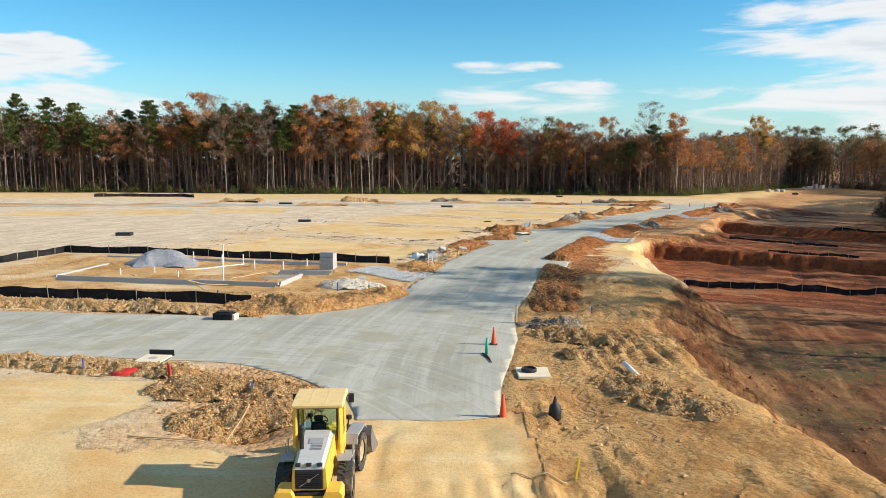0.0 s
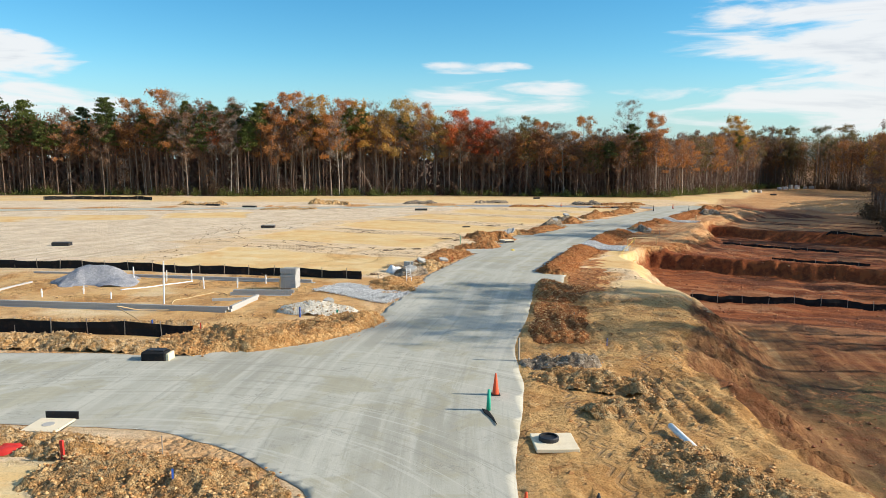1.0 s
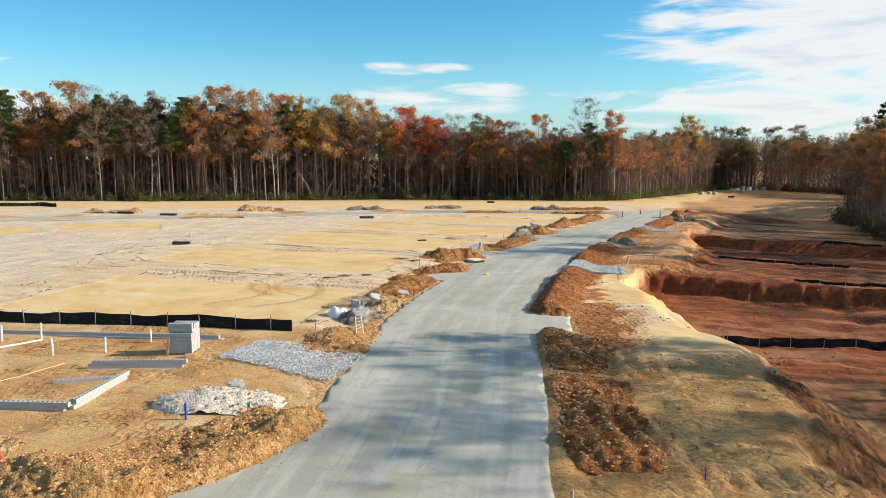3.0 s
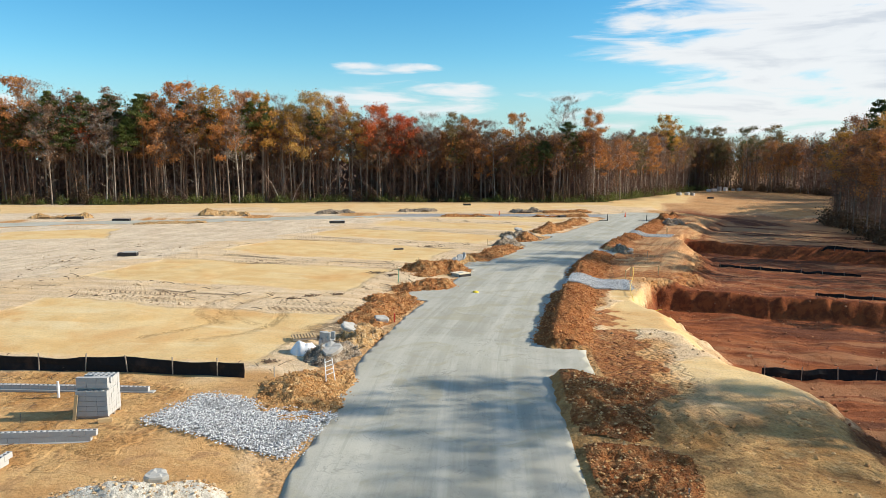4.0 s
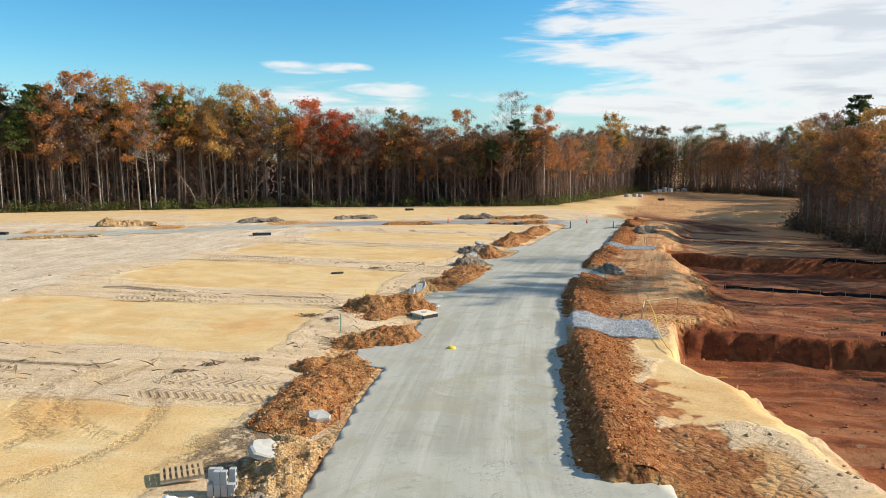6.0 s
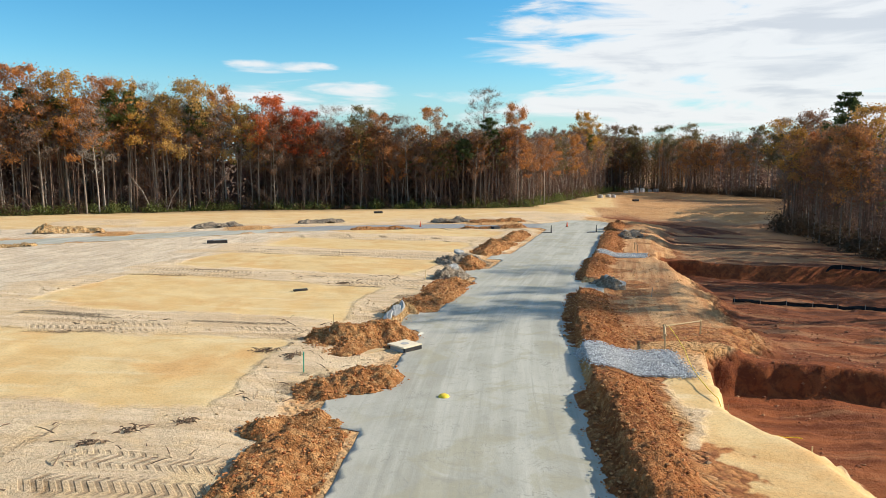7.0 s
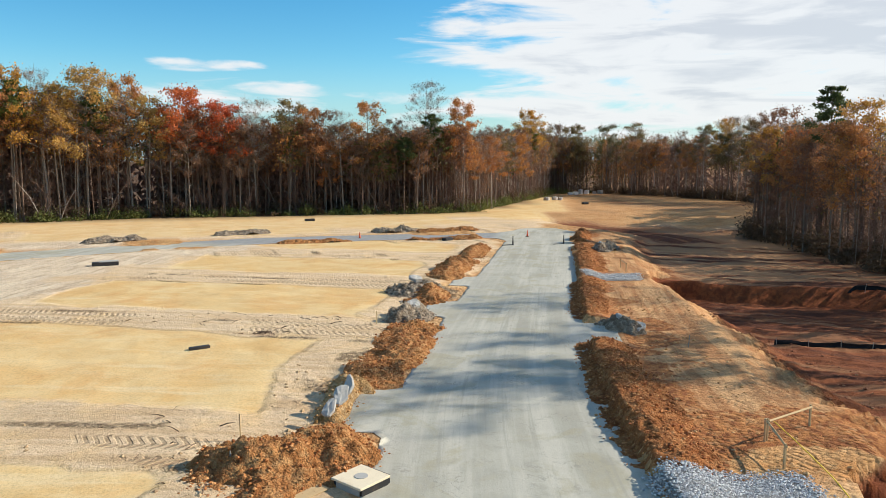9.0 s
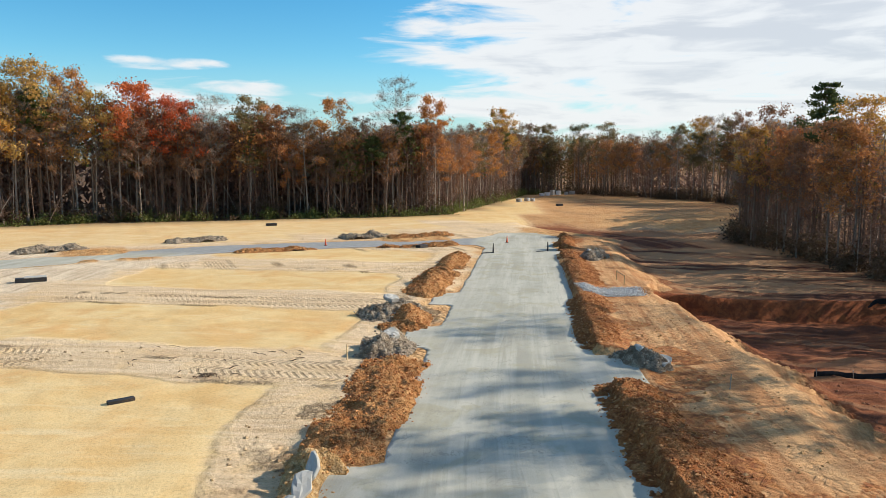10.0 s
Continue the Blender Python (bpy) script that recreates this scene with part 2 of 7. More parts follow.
    gry = k.mix(k.step(graded, 0.46, 0.36, 0.0, 0.6), gry, (0.84, 0.72, 0.54))
    gry = k.mix(k.step(mid, 0.54, 0.68, 0.0, 0.5), gry, (0.40, 0.31, 0.22))
    c = k.mix(edge(grey, 0.3), tan, gry)
    c = k.mix(edge(sand, 0.30, 0.9), c, yel)
    c = k.mix(edge(clay, 0.25), c, org)
    warm = k.mix(k.step(big, 0.40, 0.62), (0.66, 0.39, 0.15), (0.53, 0.27, 0.09))
    warm = k.mix(k.step(mid, 0.54, 0.66, 0.0, 0.7), warm, (0.70, 0.47, 0.22))
    warm = k.mix(k.step(k.noise(0.8, 6.0, 0.7, 1.2), 0.52, 0.64, 0.0, 0.75), warm, (0.32, 0.15, 0.055))
    c = k.mix(k.math("MULTIPLY", k.attr("ochre"), 0.92), c, warm)
    c = k.mix(edge(red, 0.2), c, dark)
    # cut bank faces: deep red clay, with some of their shade painted in
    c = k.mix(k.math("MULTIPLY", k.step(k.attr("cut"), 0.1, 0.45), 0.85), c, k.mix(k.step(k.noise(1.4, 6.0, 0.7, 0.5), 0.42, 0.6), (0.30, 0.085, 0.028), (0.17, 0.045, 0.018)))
    litter_line = k.math("MULTIPLY", k.attr("debris"), k.step(k.noise(2.2, 6.0, 0.75), 0.40, 0.56))
    c = k.mix(k.math("MULTIPLY", litter_line, 0.85), c, (0.20, 0.135, 0.08))
    c = k.mix(wood, c, k.mix(k.step(mid, 0.4, 0.6), (0.10, 0.055, 0.03), (0.18, 0.10, 0.05)))
    tread = k.math("SINE", k.math("MULTIPLY", k.math("ADD", k.attr("off"), k.math("ABSOLUTE", k.math("SUBTRACT", k.math("FRACT", k.math("MULTIPLY", k.attr("along"), 0.7)), 0.5))), 15.0))
    tread = k.math("MULTIPLY", k.step(tread, -0.2, 0.6), k.step(track, 0.2, 0.7))
    c = k.mix(k.math("MULTIPLY", tread, k.step(mid, 0.3, 0.6, 0.0, 0.75)), c, (0.32, 0.21, 0.115))
    # the scraped bank beyond the road's right edge, dragged lengthwise
    bank = k.math("MULTIPLY", k.math("MULTIPLY", k.step(k.attr("along"), 84.0, 94.0), k.step(k.attr("off"), 4.5, 6.0)), k.math("MULTIPLY", k.step(k.attr("along"), 190.0, 175.0), k.math("SUBTRACT", 1.0, edge(red, 0.2))))
    lane = k.t.nodes.new("ShaderNodeCombineXYZ")
    k.link(k.math("MULTIPLY", k.attr("off"), 1.3), lane.inputs[0])
    k.link(k.math("MULTIPLY", k.attr("along"), 0.06), lane.inputs[1])
    lanes = k.t.nodes.new("ShaderNodeTexNoise")
    lanes.inputs["Scale"].default_value, lanes.inputs["Detail"].default_value, lanes.inputs["Roughness"].default_value = 1.0, 6.0, 0.65
    k.link(lane.outputs[0], lanes.inputs["Vector"])
    scraped = k.mix(k.step(lanes.outputs[0], 0.40, 0.60), (0.44, 0.20, 0.082), (0.65, 0.37, 0.17))
    c = k.mix(k.math("MULTIPLY", bank, 0.9), c, scraped)
    loose = k.mix(k.step(k.noise(2.3, 7.0, 0.72), 0.42, 0.58), (0.26, 0.085, 0.03), (0.47, 0.195, 0.065))
    loose = k.mix(k.step(big, 0.55, 0.68, 0.0, 0.6), loose, (0.56, 0.29, 0.11))
    c = k.mix(k.math("MULTIPLY", edge(k.attr("turned"), 0.18, 0.8), 0.95), c, loose)
    rut = k.math("MULTIPLY", k.attr("rut"), k.step(k.noise(2.6, 5.0, 0.7), 0.35, 0.6))
    c = k.mix(k.math("MULTIPLY", rut, 0.45), c, k.mix(0.6, c, (0.50, 0.27, 0.10)))
    gravelly = k.math("MULTIPLY", k.math("SUBTRACT", 1.0, k.math("MULTIPLY", edge(sand), 0.7)), k.math("SUBTRACT", 1.0, k.math("MULTIPLY", k.attr("low"), 0.6)))
    bits = k.cells(5.0).outputs["Distance"]
    c = k.mix(k.math("MULTIPLY", k.math("MULTIPLY", k.step(bits, 0.32, 0.12), k.step(mid, 0.45, 0.6)), k.math("MULTIPLY", gravelly, 0.4)), c, k.mix(0.75, c, (0.10, 0.06, 0.03)))
    c = k.mix(k.math("MULTIPLY", k.step(k.noise(4.2, 7.0, 0.75), 0.5, 0.62), k.math("MULTIPLY", gravelly, 0.35)), c, k.mix(0.45, c, (0.12, 0.07, 0.04)))
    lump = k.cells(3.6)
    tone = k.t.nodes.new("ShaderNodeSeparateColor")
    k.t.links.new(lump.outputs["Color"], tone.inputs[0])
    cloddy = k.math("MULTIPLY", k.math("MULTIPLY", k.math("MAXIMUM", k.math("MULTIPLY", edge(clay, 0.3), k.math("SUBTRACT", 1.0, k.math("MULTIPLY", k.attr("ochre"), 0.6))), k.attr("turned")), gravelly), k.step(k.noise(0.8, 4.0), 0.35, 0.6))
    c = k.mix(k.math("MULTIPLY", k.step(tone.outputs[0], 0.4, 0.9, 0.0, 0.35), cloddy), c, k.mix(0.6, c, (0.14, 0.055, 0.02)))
    c = k.mix(k.math("MULTIPLY", k.step(tone.outputs[1], 0.6, 1.0, 0.0, 0.3), cloddy), c, (0.72, 0.47, 0.23))
    c = k.mix(k.math("MULTIPLY", k.step(fine, 0.46, 0.66, 0.0, 0.5), k.math("SUBTRACT", 1.0, k.math("MULTIPLY", k.attr("low"), 0.7))), c, k.mix(0.5, c, (0.10, 0.05, 0.025)))
    rough_land = k.math("MULTIPLY", k.math("SUBTRACT", 1.0, k.math("MULTIPLY", edge(sand), 0.85)), k.math("SUBTRACT", 1.0, k.math("MULTIPLY", bank, 0.65)))
    k.colour(c).bump(k.math("MULTIPLY", mid, k.math("MULTIPLY", rough_land, k.math("ADD", 0.8, clay))), 0.15, 1.0).bump(k.math("MULTIPLY", fine, k.math("ADD", rough_land, 0.25)), 0.045, 1.0)
    k.bump(k.math("MULTIPLY", k.math("MULTIPLY", lump.outputs["Distance"], cloddy), k.math("SUBTRACT", 1.0, k.math("MULTIPLY", bank, 0.7))), -0.22, 1.0).bump(rut, -0.05, 1.0)
    return k.bump(litter_line, 0.12, 1.0).bump(k.math("MULTIPLY", tread, k.step(mid, 0.3, 0.6)), -0.07, 1.0).m


def road_material():
    k = Mat("cement_treated_base", 0.9, 0.0, 0.2).world_pos()
    big, mid, fine = k.noise(0.16, 5.0, 0.6, 0.5), k.noise(1.3, 6.0, 0.65, 0.5), k.noise(22.0, 4.0, 0.7)
    line = k.t.nodes.new("ShaderNodeCombineXYZ")
    k.link(k.math("MULTIPLY", k.attr("off"), 0.7), line.inputs[0])
    k.link(k.math("MULTIPLY", k.attr("along"), 0.03), line.inputs[1])
    drag = k.t.nodes.new("ShaderNodeTexNoise")
    drag.inputs["Scale"].default_value, drag.inputs["Detail"].default_value, drag.inputs["Roughness"].default_value = 1.2, 6.0, 0.65
    k.link(line.outputs[0], drag.inputs["Vector"])
    c = k.mix(k.step(big, 0.36, 0.64), (0.36, 0.34, 0.27), (0.45, 0.428, 0.345))
    c = k.mix(k.step(drag.outputs[0], 0.42, 0.64, 0.0, 0.7), c, (0.56, 0.53, 0.435))
    c = k.mix(k.step(k.noise(0.33, 6.0, 0.6, 0.8), 0.50, 0.64, 0.0, 0.6), c, (0.37, 0.33, 0.215))
    c = k.mix(k.step(mid, 0.54, 0.72, 0.0, 0.5), c, (0.30, 0.285, 0.235))
    thin = k.t.nodes.new("ShaderNodeCombineXYZ")
    k.link(k.math("MULTIPLY", k.attr("off"), 2.6), thin.inputs[0])
    k.link(k.math("MULTIPLY", k.attr("along"), 0.09), thin.inputs[1])
    wear = k.t.nodes.new("ShaderNodeTexNoise")
    wear.inputs["Scale"].default_value, wear.inputs["Detail"].default_value, wear.inputs["Roughness"].default_value, wear.inputs["Distortion"].default_value = 1.0, 6.0, 0.7, 0.6
    k.link(thin.outputs[0], wear.inputs["Vector"])
    c = k.mix(k.step(wear.outputs[0], 0.54, 0.66, 0.0, 0.5), c, (0.33, 0.315, 0.255))
    swirl = k.noise(0.55, 3.0, 0.5, 3.2)
    scuff = k.math("MULTIPLY", k.step(k.math("ABSOLUTE", k.math("SUBTRACT", swirl, 0.5)), 0.022, 0.004), k.step(k.noise(0.5, 4.0), 0.5, 0.62))
    c = k.mix(k.math("MULTIPLY", scuff, 0.6), c, (0.26, 0.25, 0.21))
    c = k.mix(k.step(k.attr("edge"), 0.25, 0.9, 0.0, 0.28), c, (0.52, 0.49, 0.41))
    # damp base on the far street; wheel marks that sweep round the corner
    damp = k.math("MULTIPLY", k.step(k.attr("off"), -5.0, -8.0), k.step(k.attr("along"), 150.0, 156.0))
    c = k.mix(k.math("MULTIPLY", damp, 0.9), c, k.mix(k.step(mid, 0.4, 0.6), (0.24, 0.245, 0.245), (0.30, 0.30, 0.29)))
    xyz = k.t.nodes.new("ShaderNodeSeparateXYZ")
    k.link(k.pos, xyz.inputs[0])
    dx, dy = k.math("ADD", xyz.outputs[0], 13.0), k.math("SUBTRACT", xyz.outputs[1], 21.0)
    turn_r = k.math("SQRT", k.math("ADD", k.math("MULTIPLY", dx, dx), k.math("MULTIPLY", dy, dy)))
    arc = k.t.nodes.new("ShaderNodeCombineXYZ")
    k.link(k.math("MULTIPLY", turn_r, 3.4), arc.inputs[0])
    k.link(k.math("MULTIPLY", k.math("ARCTAN2", dy, dx), 1.6), arc.inputs[1])
    marks = k.t.nodes.new("ShaderNodeTexNoise")
    marks.inputs["Scale"].default_value, marks.inputs["Detail"].default_value, marks.inputs["Roughness"].default_value, marks.inputs["Distortion"].default_value = 1.0, 5.0, 0.6, 0.8
    k.link(arc.outputs[0], marks.inputs["Vector"])
    corner = k.math("MULTIPLY", k.step(xyz.outputs[1], 50.0, 42.0), k.step(turn_r, 8.0, 12.0))
    c = k.mix(k.math("MULTIPLY", k.step(marks.outputs[0], 0.56, 0.66, 0.0, 0.45), corner), c, (0.60, 0.57, 0.47))
    c = k.mix(k.math("MULTIPLY", k.step(marks.outputs[0], 0.42, 0.36, 0.0, 0.45), corner), c, (0.29, 0.275, 0.225))
    c = k.mix(k.step(k.noise(3.5, 7.0, 0.7, 1.0), 0.62, 0.7, 0.0, 0.5), c, (0.21, 0.20, 0.165))
    c = k.mix(k.step(fine, 0.4, 0.75, 0.0, 0.25), c, (0.26, 0.25, 0.21))
    return k.colour(c).bump(mid, 0.03, 0.7).bump(fine, 0.01, 0.8).m


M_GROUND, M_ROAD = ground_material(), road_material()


def bark(name, pale, dark):
    k = Mat(name, 0.9, 0.0, 0.15)
    n = k.noise(2.0, 5.0, 0.7, stretch=(0.3, 0.3, 2.2))
    r = k.random()
    c = k.mix(k.step(n, 0.35, 0.65), pale, dark)
    c = k.mix(k.step(r, 0.0, 1.0, 0.0, 0.6), c, dark)
    return k.colour(c).bump(n, 0.03, 0.6).m


def leaf(name, stops, gloss=0.7):
    """Leaves whose colour differs from tree to tree and from clump to clump."""
    k = Mat(name, gloss, 0.0, 0.2)
    tree = k.ramp(k.random(), stops)
    c = k.mix(k.step(k.island(), 0.0, 1.0, 0.0, 0.5), tree, k.mix(1.0, tree, (0.45, 0.42, 0.40), "MULTIPLY"))
    k.colour(c)
    thin = k.t.nodes.new("ShaderNodeBsdfTranslucent")
    k.t.links.new(c, thin.inputs[0])
    add = k.t.nodes.new("ShaderNodeMixShader")
    add.inputs[0].default_value = 0.38
    k.t.links.new(k.b.outputs[0], add.inputs[1]), k.t.links.new(thin.outputs[0], add.inputs[2])
    k.t.links.new(add.outputs[0], k.t.nodes["Material Output"].inputs[0])
    return k.m


M_BARK = bark("grey_bark", (0.34, 0.28, 0.22), (0.17, 0.125, 0.095))
M_PALEBARK = bark("pale_bark", (0.46, 0.40, 0.33), (0.24, 0.19, 0.15))
M_PINEBARK = bark("pine_bark", (0.26, 0.18, 0.13), (0.13, 0.085, 0.06))
M_AUTUMN = leaf("orange_leaves", [(0.0, (0.58, 0.20, 0.065)), (0.35, (0.66, 0.30, 0.085)), (0.7, (0.60, 0.27, 0.11)), (1.0, (0.52, 0.24, 0.08))])
M_YELLOWLEAF = leaf("yellow_leaves", [(0.0, (0.72, 0.40, 0.08)), (0.5, (0.66, 0.35, 0.08)), (1.0, (0.62, 0.40, 0.12))])
M_REDLEAF = leaf("red_leaves", [(0.0, (0.68, 0.15, 0.055)), (1.0, (0.72, 0.21, 0.065))])
M_RUST = leaf("rust_leaves", [(0.0, (0.36, 0.16, 0.08)), (0.5, (0.29, 0.165, 0.10)), (1.0, (0.40, 0.20, 0.09))])
M_OLIVE = leaf("olive_leaves", [(0.0, (0.24, 0.19, 0.08)), (0.5, (0.30, 0.21, 0.085)), (1.0, (0.19, 0.165, 0.075))])
M_PINE = leaf("pine_needles", [(0.0, (0.095, 0.13, 0.036)), (0.5, (0.15, 0.175, 0.045)), (1.0, (0.085, 0.11, 0.04))])
M_TWIGS = leaf("bare_twigs", [(0.0, (0.23, 0.135, 0.105)), (0.5, (0.20, 0.125, 0.10)), (1.0, (0.26, 0.155, 0.115))])
M_DRYBRUSH = leaf("dry_brush", [(0.0, (0.14, 0.085, 0.055)), (0.5, (0.17, 0.10, 0.06)), (1.0, (0.12, 0.09, 0.05))])
M_BRUSH = leaf("brush_leaves", [(0.0, (0.14, 0.17, 0.045)), (0.4, (0.20, 0.19, 0.06)), (0.7, (0.20, 0.12, 0.05)), (1.0, (0.11, 0.13, 0.04))])


# ---- shared building helpers ----
def lattice(ix, iy, seed):
    n = (ix * 374761393 + iy * 668265263 + seed * 2147483647) & 0xFFFFFFFF
    n = ((n ^ (n >> 13)) * 1274126177) & 0xFFFFFFFF
    return ((n ^ (n >> 16)) & 0xFFFF) / 65535.0


def vnoise(x, y, seed=0):
    """Smooth value noise, 0 to 1, for arrays."""
    x, y = np.asarray(x, float), np.asarray(y, float)
    ix, iy = np.floor(x).astype(np.int64), np.floor(y).astype(np.int64)
    fx, fy = x - ix, y - iy
    fx, fy = fx * fx * (3 - 2 * fx), fy * fy * (3 - 2 * fy)
    a, b = lattice(ix, iy, seed), lattice(ix + 1, iy, seed)
    c, d = lattice(ix, iy + 1, seed), lattice(ix + 1, iy + 1, seed)
    return (a * (1 - fx) + b * fx) * (1 - fy) + (c * (1 - fx) + d * fx) * fy


def fbm(x, y, scale, octaves=4, seed=0, gain=0.5):
    """Layered noise round zero; scale is the largest lump's size in metres."""
    x, y = np.asarray(x, float) / scale, np.asarray(y, float) / scale
    total, amp = 0.0, 1.0
    for o in range(octaves):
        total = total + amp * (vnoise(x, y, seed + o * 17) - 0.5)
        x, y, amp = x * 2.03 + 5.1, y * 2.03 + 3.7, amp * gain
    return total


def smooth(a, b, v):
    t = np.clip((np.asarray(v, float) - a) / (b - a), 0, 1)
    return t * t * (3 - 2 * t)


class Geo:
    """Collects points and faces for one mesh."""

    def __init__(self):
        self.v, self.f = [], []

    def add(self, verts, faces, m=None):
        o = len(self.v)
        self.v += [tuple(m @ Vector(p)) if m else tuple(p) for p in verts]
        self.f += [tuple(o + i for i in f) for f in faces]
        return self

    def box(self, sx, sy, sz, m=None, bevel=0.0):
        """A box centred in plan on the origin, with its foot at z = 0."""
        b = min(bevel, sx / 2.1, sy / 2.1, sz / 2.1)
        if b <= 0:
            x, y = sx / 2, sy / 2
            vs = [(-x, -y, 0), (x, -y, 0), (x, y, 0), (-x, y, 0), (-x, -y, sz), (x, -y, sz), (x, y, sz), (-x, y, sz)]
            return self.add(vs, [(3, 2, 1, 0), (4, 5, 6, 7), (0, 1, 5, 4), (1, 2, 6, 5), (2, 3, 7, 6), (3, 0, 4, 7)], m)
        rings = []
        for z, i in ((0, b), (b, 0), (sz - b, 0), (sz, b)):
            x, y = sx / 2 - i, sy / 2 - i
            c = b - i if i == 0 else 0
            x0, y0 = sx / 2 - b, sy / 2 - b
            if i == 0:
                rings.append([(-x0, -y, z), (x0, -y, z), (x, -y0, z), (x, y0, z), (x0, y, z), (-x0, y, z), (-x, y0, z), (-x, -y0, z)])
            else:
                rings.append([(-x0, -y0, z), (x0, -y0, z), (x0, -y0, z), (x0, y0, z), (x0, y0, z), (-x0, y0, z), (-x0, y0, z), (-x0, -y0, z)])
        vs = [p for r in rings for p in r]
        fs = [(k * 8 + i, k * 8 + (i + 1) % 8, k * 8 + 8 + (i + 1) % 8, k * 8 + 8 + i) for k in range(3) for i in range(8)]
        fs += [tuple(reversed(range(8))), tuple(range(24, 32))]
        return self.add(vs, fs, m)

    def tube(self, path, radii, sides=8, caps=True):
        """A tapered tube along points."""
        pts = [Vector(p) for p in path]
        if isinstance(radii, (int, float)):
            radii = [radii] * len(pts)
        o = len(self.v)
        side = None
        for i, p in enumerate(pts):
            d = (pts[min(i + 1, len(pts) - 1)] - pts[max(i - 1, 0)]).normalized()
            ref = Vector((0, 0, 1)) if abs(d.z) < 0.9 else Vector((1, 0, 0))
            side = (ref - d * ref.dot(d)).normalized() if side is None else (side - d * side.dot(d)).normalized()
            other = d.cross(side)
            for k in range(sides):
                a = 2 * math.pi * k / sides
                self.v.append(tuple(p + (side * math.cos(a) + other * math.sin(a)) * radii[i]))
        for i in range(len(pts) - 1):
            for k in range(sides):
                self.f.append((o + i * sides + k, o + i * sides + (k + 1) % sides, o + (i + 1) * sides + (k + 1) % sides, o + (i + 1) * sides + k))
        if caps:
            self.f.append(tuple(o + k for k in reversed(range(sides))))
            self.f.append(tuple(o + (len(pts) - 1) * sides + k for k in range(sides)))
        return self

    def lathe(self, profile, sides=16, m=None, close=True):
        """Turns (radius, z) points round the z axis."""
        vs = [(r * math.cos(2 * math.pi * k / sides), r * math.sin(2 * math.pi * k / sides), z) for r, z in profile for k in range(sides)]
        fs = [(i * sides + k, i * sides + (k + 1) % sides, (i + 1) * sides + (k + 1) % sides, (i + 1) * sides + k)
              for i in range(len(profile) - 1) for k in range(sides)]
        if close:
            fs += [tuple(reversed(range(sides))), tuple((len(profile) - 1) * sides + k for k in range(sides))]
        return self.add(vs, fs, m)

    def prism(self, outline, depth, m=None):
        """An outline in the xz plane, given depth along y round the origin."""
        n = len(outline)
        vs = [(x, -depth / 2, z) for x, z in outline] + [(x, depth / 2, z) for x, z in outline]
        fs = [tuple(range(n)), tuple(reversed(range(n, 2 * n)))] + [(i, n + i, n + (i + 1) % n, (i + 1) % n) for i in range(n)]
        return self.add(vs, fs, m)

    def mesh(self, name, material, flat=True):
        me = bpy.data.meshes.new(name)
        me.from_pydata(self.v, [], self.f)
        me.materials.append(material)
        if not flat:
            me.polygons.foreach_set("use_smooth", [True] * len(me.polygons))
        me.update()
        return me


def fixed(me):
    """Turns all faces outwards."""
    b = bmesh.new()
    b.from_mesh(me)
    bmesh.ops.remove_doubles(b, verts=b.verts, dist=0.0002)
    bmesh.ops.recalc_face_normals(b, faces=b.faces)
    b.to_mesh(me)
    b.free()
    return me


def part(name, geo, material, parent, label="", flat=True):
    """Links a Geo as one mesh object under a thing or under a part."""
    ob = new(name, fixed(geo.mesh(name, material, flat)))
    ob.parent = parent
    return tagged(ob, label)


def thing(name, at, label, category, group="", kind="", turn=0.0):
    """An Empty at the foot of a thing that has parts."""
    ob = new(name)
    ob.matrix_basis = Matrix.Translation(at) @ pose(0, 0, 0, 0, 0, turn)
    return tagged(ob, label, category, group, kind)


# ---- the lie of the land ----
def centreline():
    """The main road's middle, smoothed through a few stations: it bends to the right, then runs straight."""
    stations = [(-2.4, 15.0), (-2.4, 28.0), (-1.9, 37.0), (-0.4, 46.0), (1.8, 54.5), (5.1, 69.5), (8.6, 79.8), (15.1, 95.9), (22.9, 111.5), (40.1, 139.8), (66.5, 182.2)]
    pts = []
    for i in range(len(stations) - 1):
        p0, p1, p2, p3 = (np.array(stations[min(max(i + k, 0), len(stations) - 1)]) for k in (-1, 0, 1, 2))
        n = max(2, int(np.hypot(*(p2 - p1))))
        for k in range(n):
            t = k / n
            pts.append(0.5 * (2 * p1 + (p2 - p0) * t + (2 * p0 - 5 * p1 + 4 * p2 - p3) * t * t + (3 * p1 - p0 - 3 * p2 + p3) * t ** 3))
    return np.array(pts + [np.array(stations[-1])])


ROAD_PTS = centreline()
SIDE_PTS = np.array([(-6.0, 39.9), (-29.0, 42.3), (-70.0, 46.5)])
FAR_PTS = np.array([(64.0, 175.0), (50.0, 178.0), (36.0, 180.0), (21.0, 181.0), (8.0, 178.4), (-3.0, 175.0), (-24.0, 168.0), (-60.0, 160.0), (-95.0, 153.0)])


def near(pts, X, Y):
    """Distance, signed offset (right is plus) and way along a line of points, for arrays."""
    best = np.full(X.shape, 1e9)
    off, along = np.zeros(X.shape), np.zeros(X.shape)
    run = 0.0
    for (ax, ay), (bx, by) in zip(pts[:-1], pts[1:]):
        dx, dy = bx - ax, by - ay
        n = math.hypot(dx, dy)
        t = np.clip(((X - ax) * dx + (Y - ay) * dy) / (n * n), 0, 1)
        qx, qy = X - ax - t * dx, Y - ay - t * dy
        d = np.hypot(qx, qy)
        take = d < best
        best = np.where(take, d, best)
        off = np.where(take, np.sign(qx * dy - qy * dx) * d, off)
        along = np.where(take, run + t * n, along)
        run += n
    return best, off, along


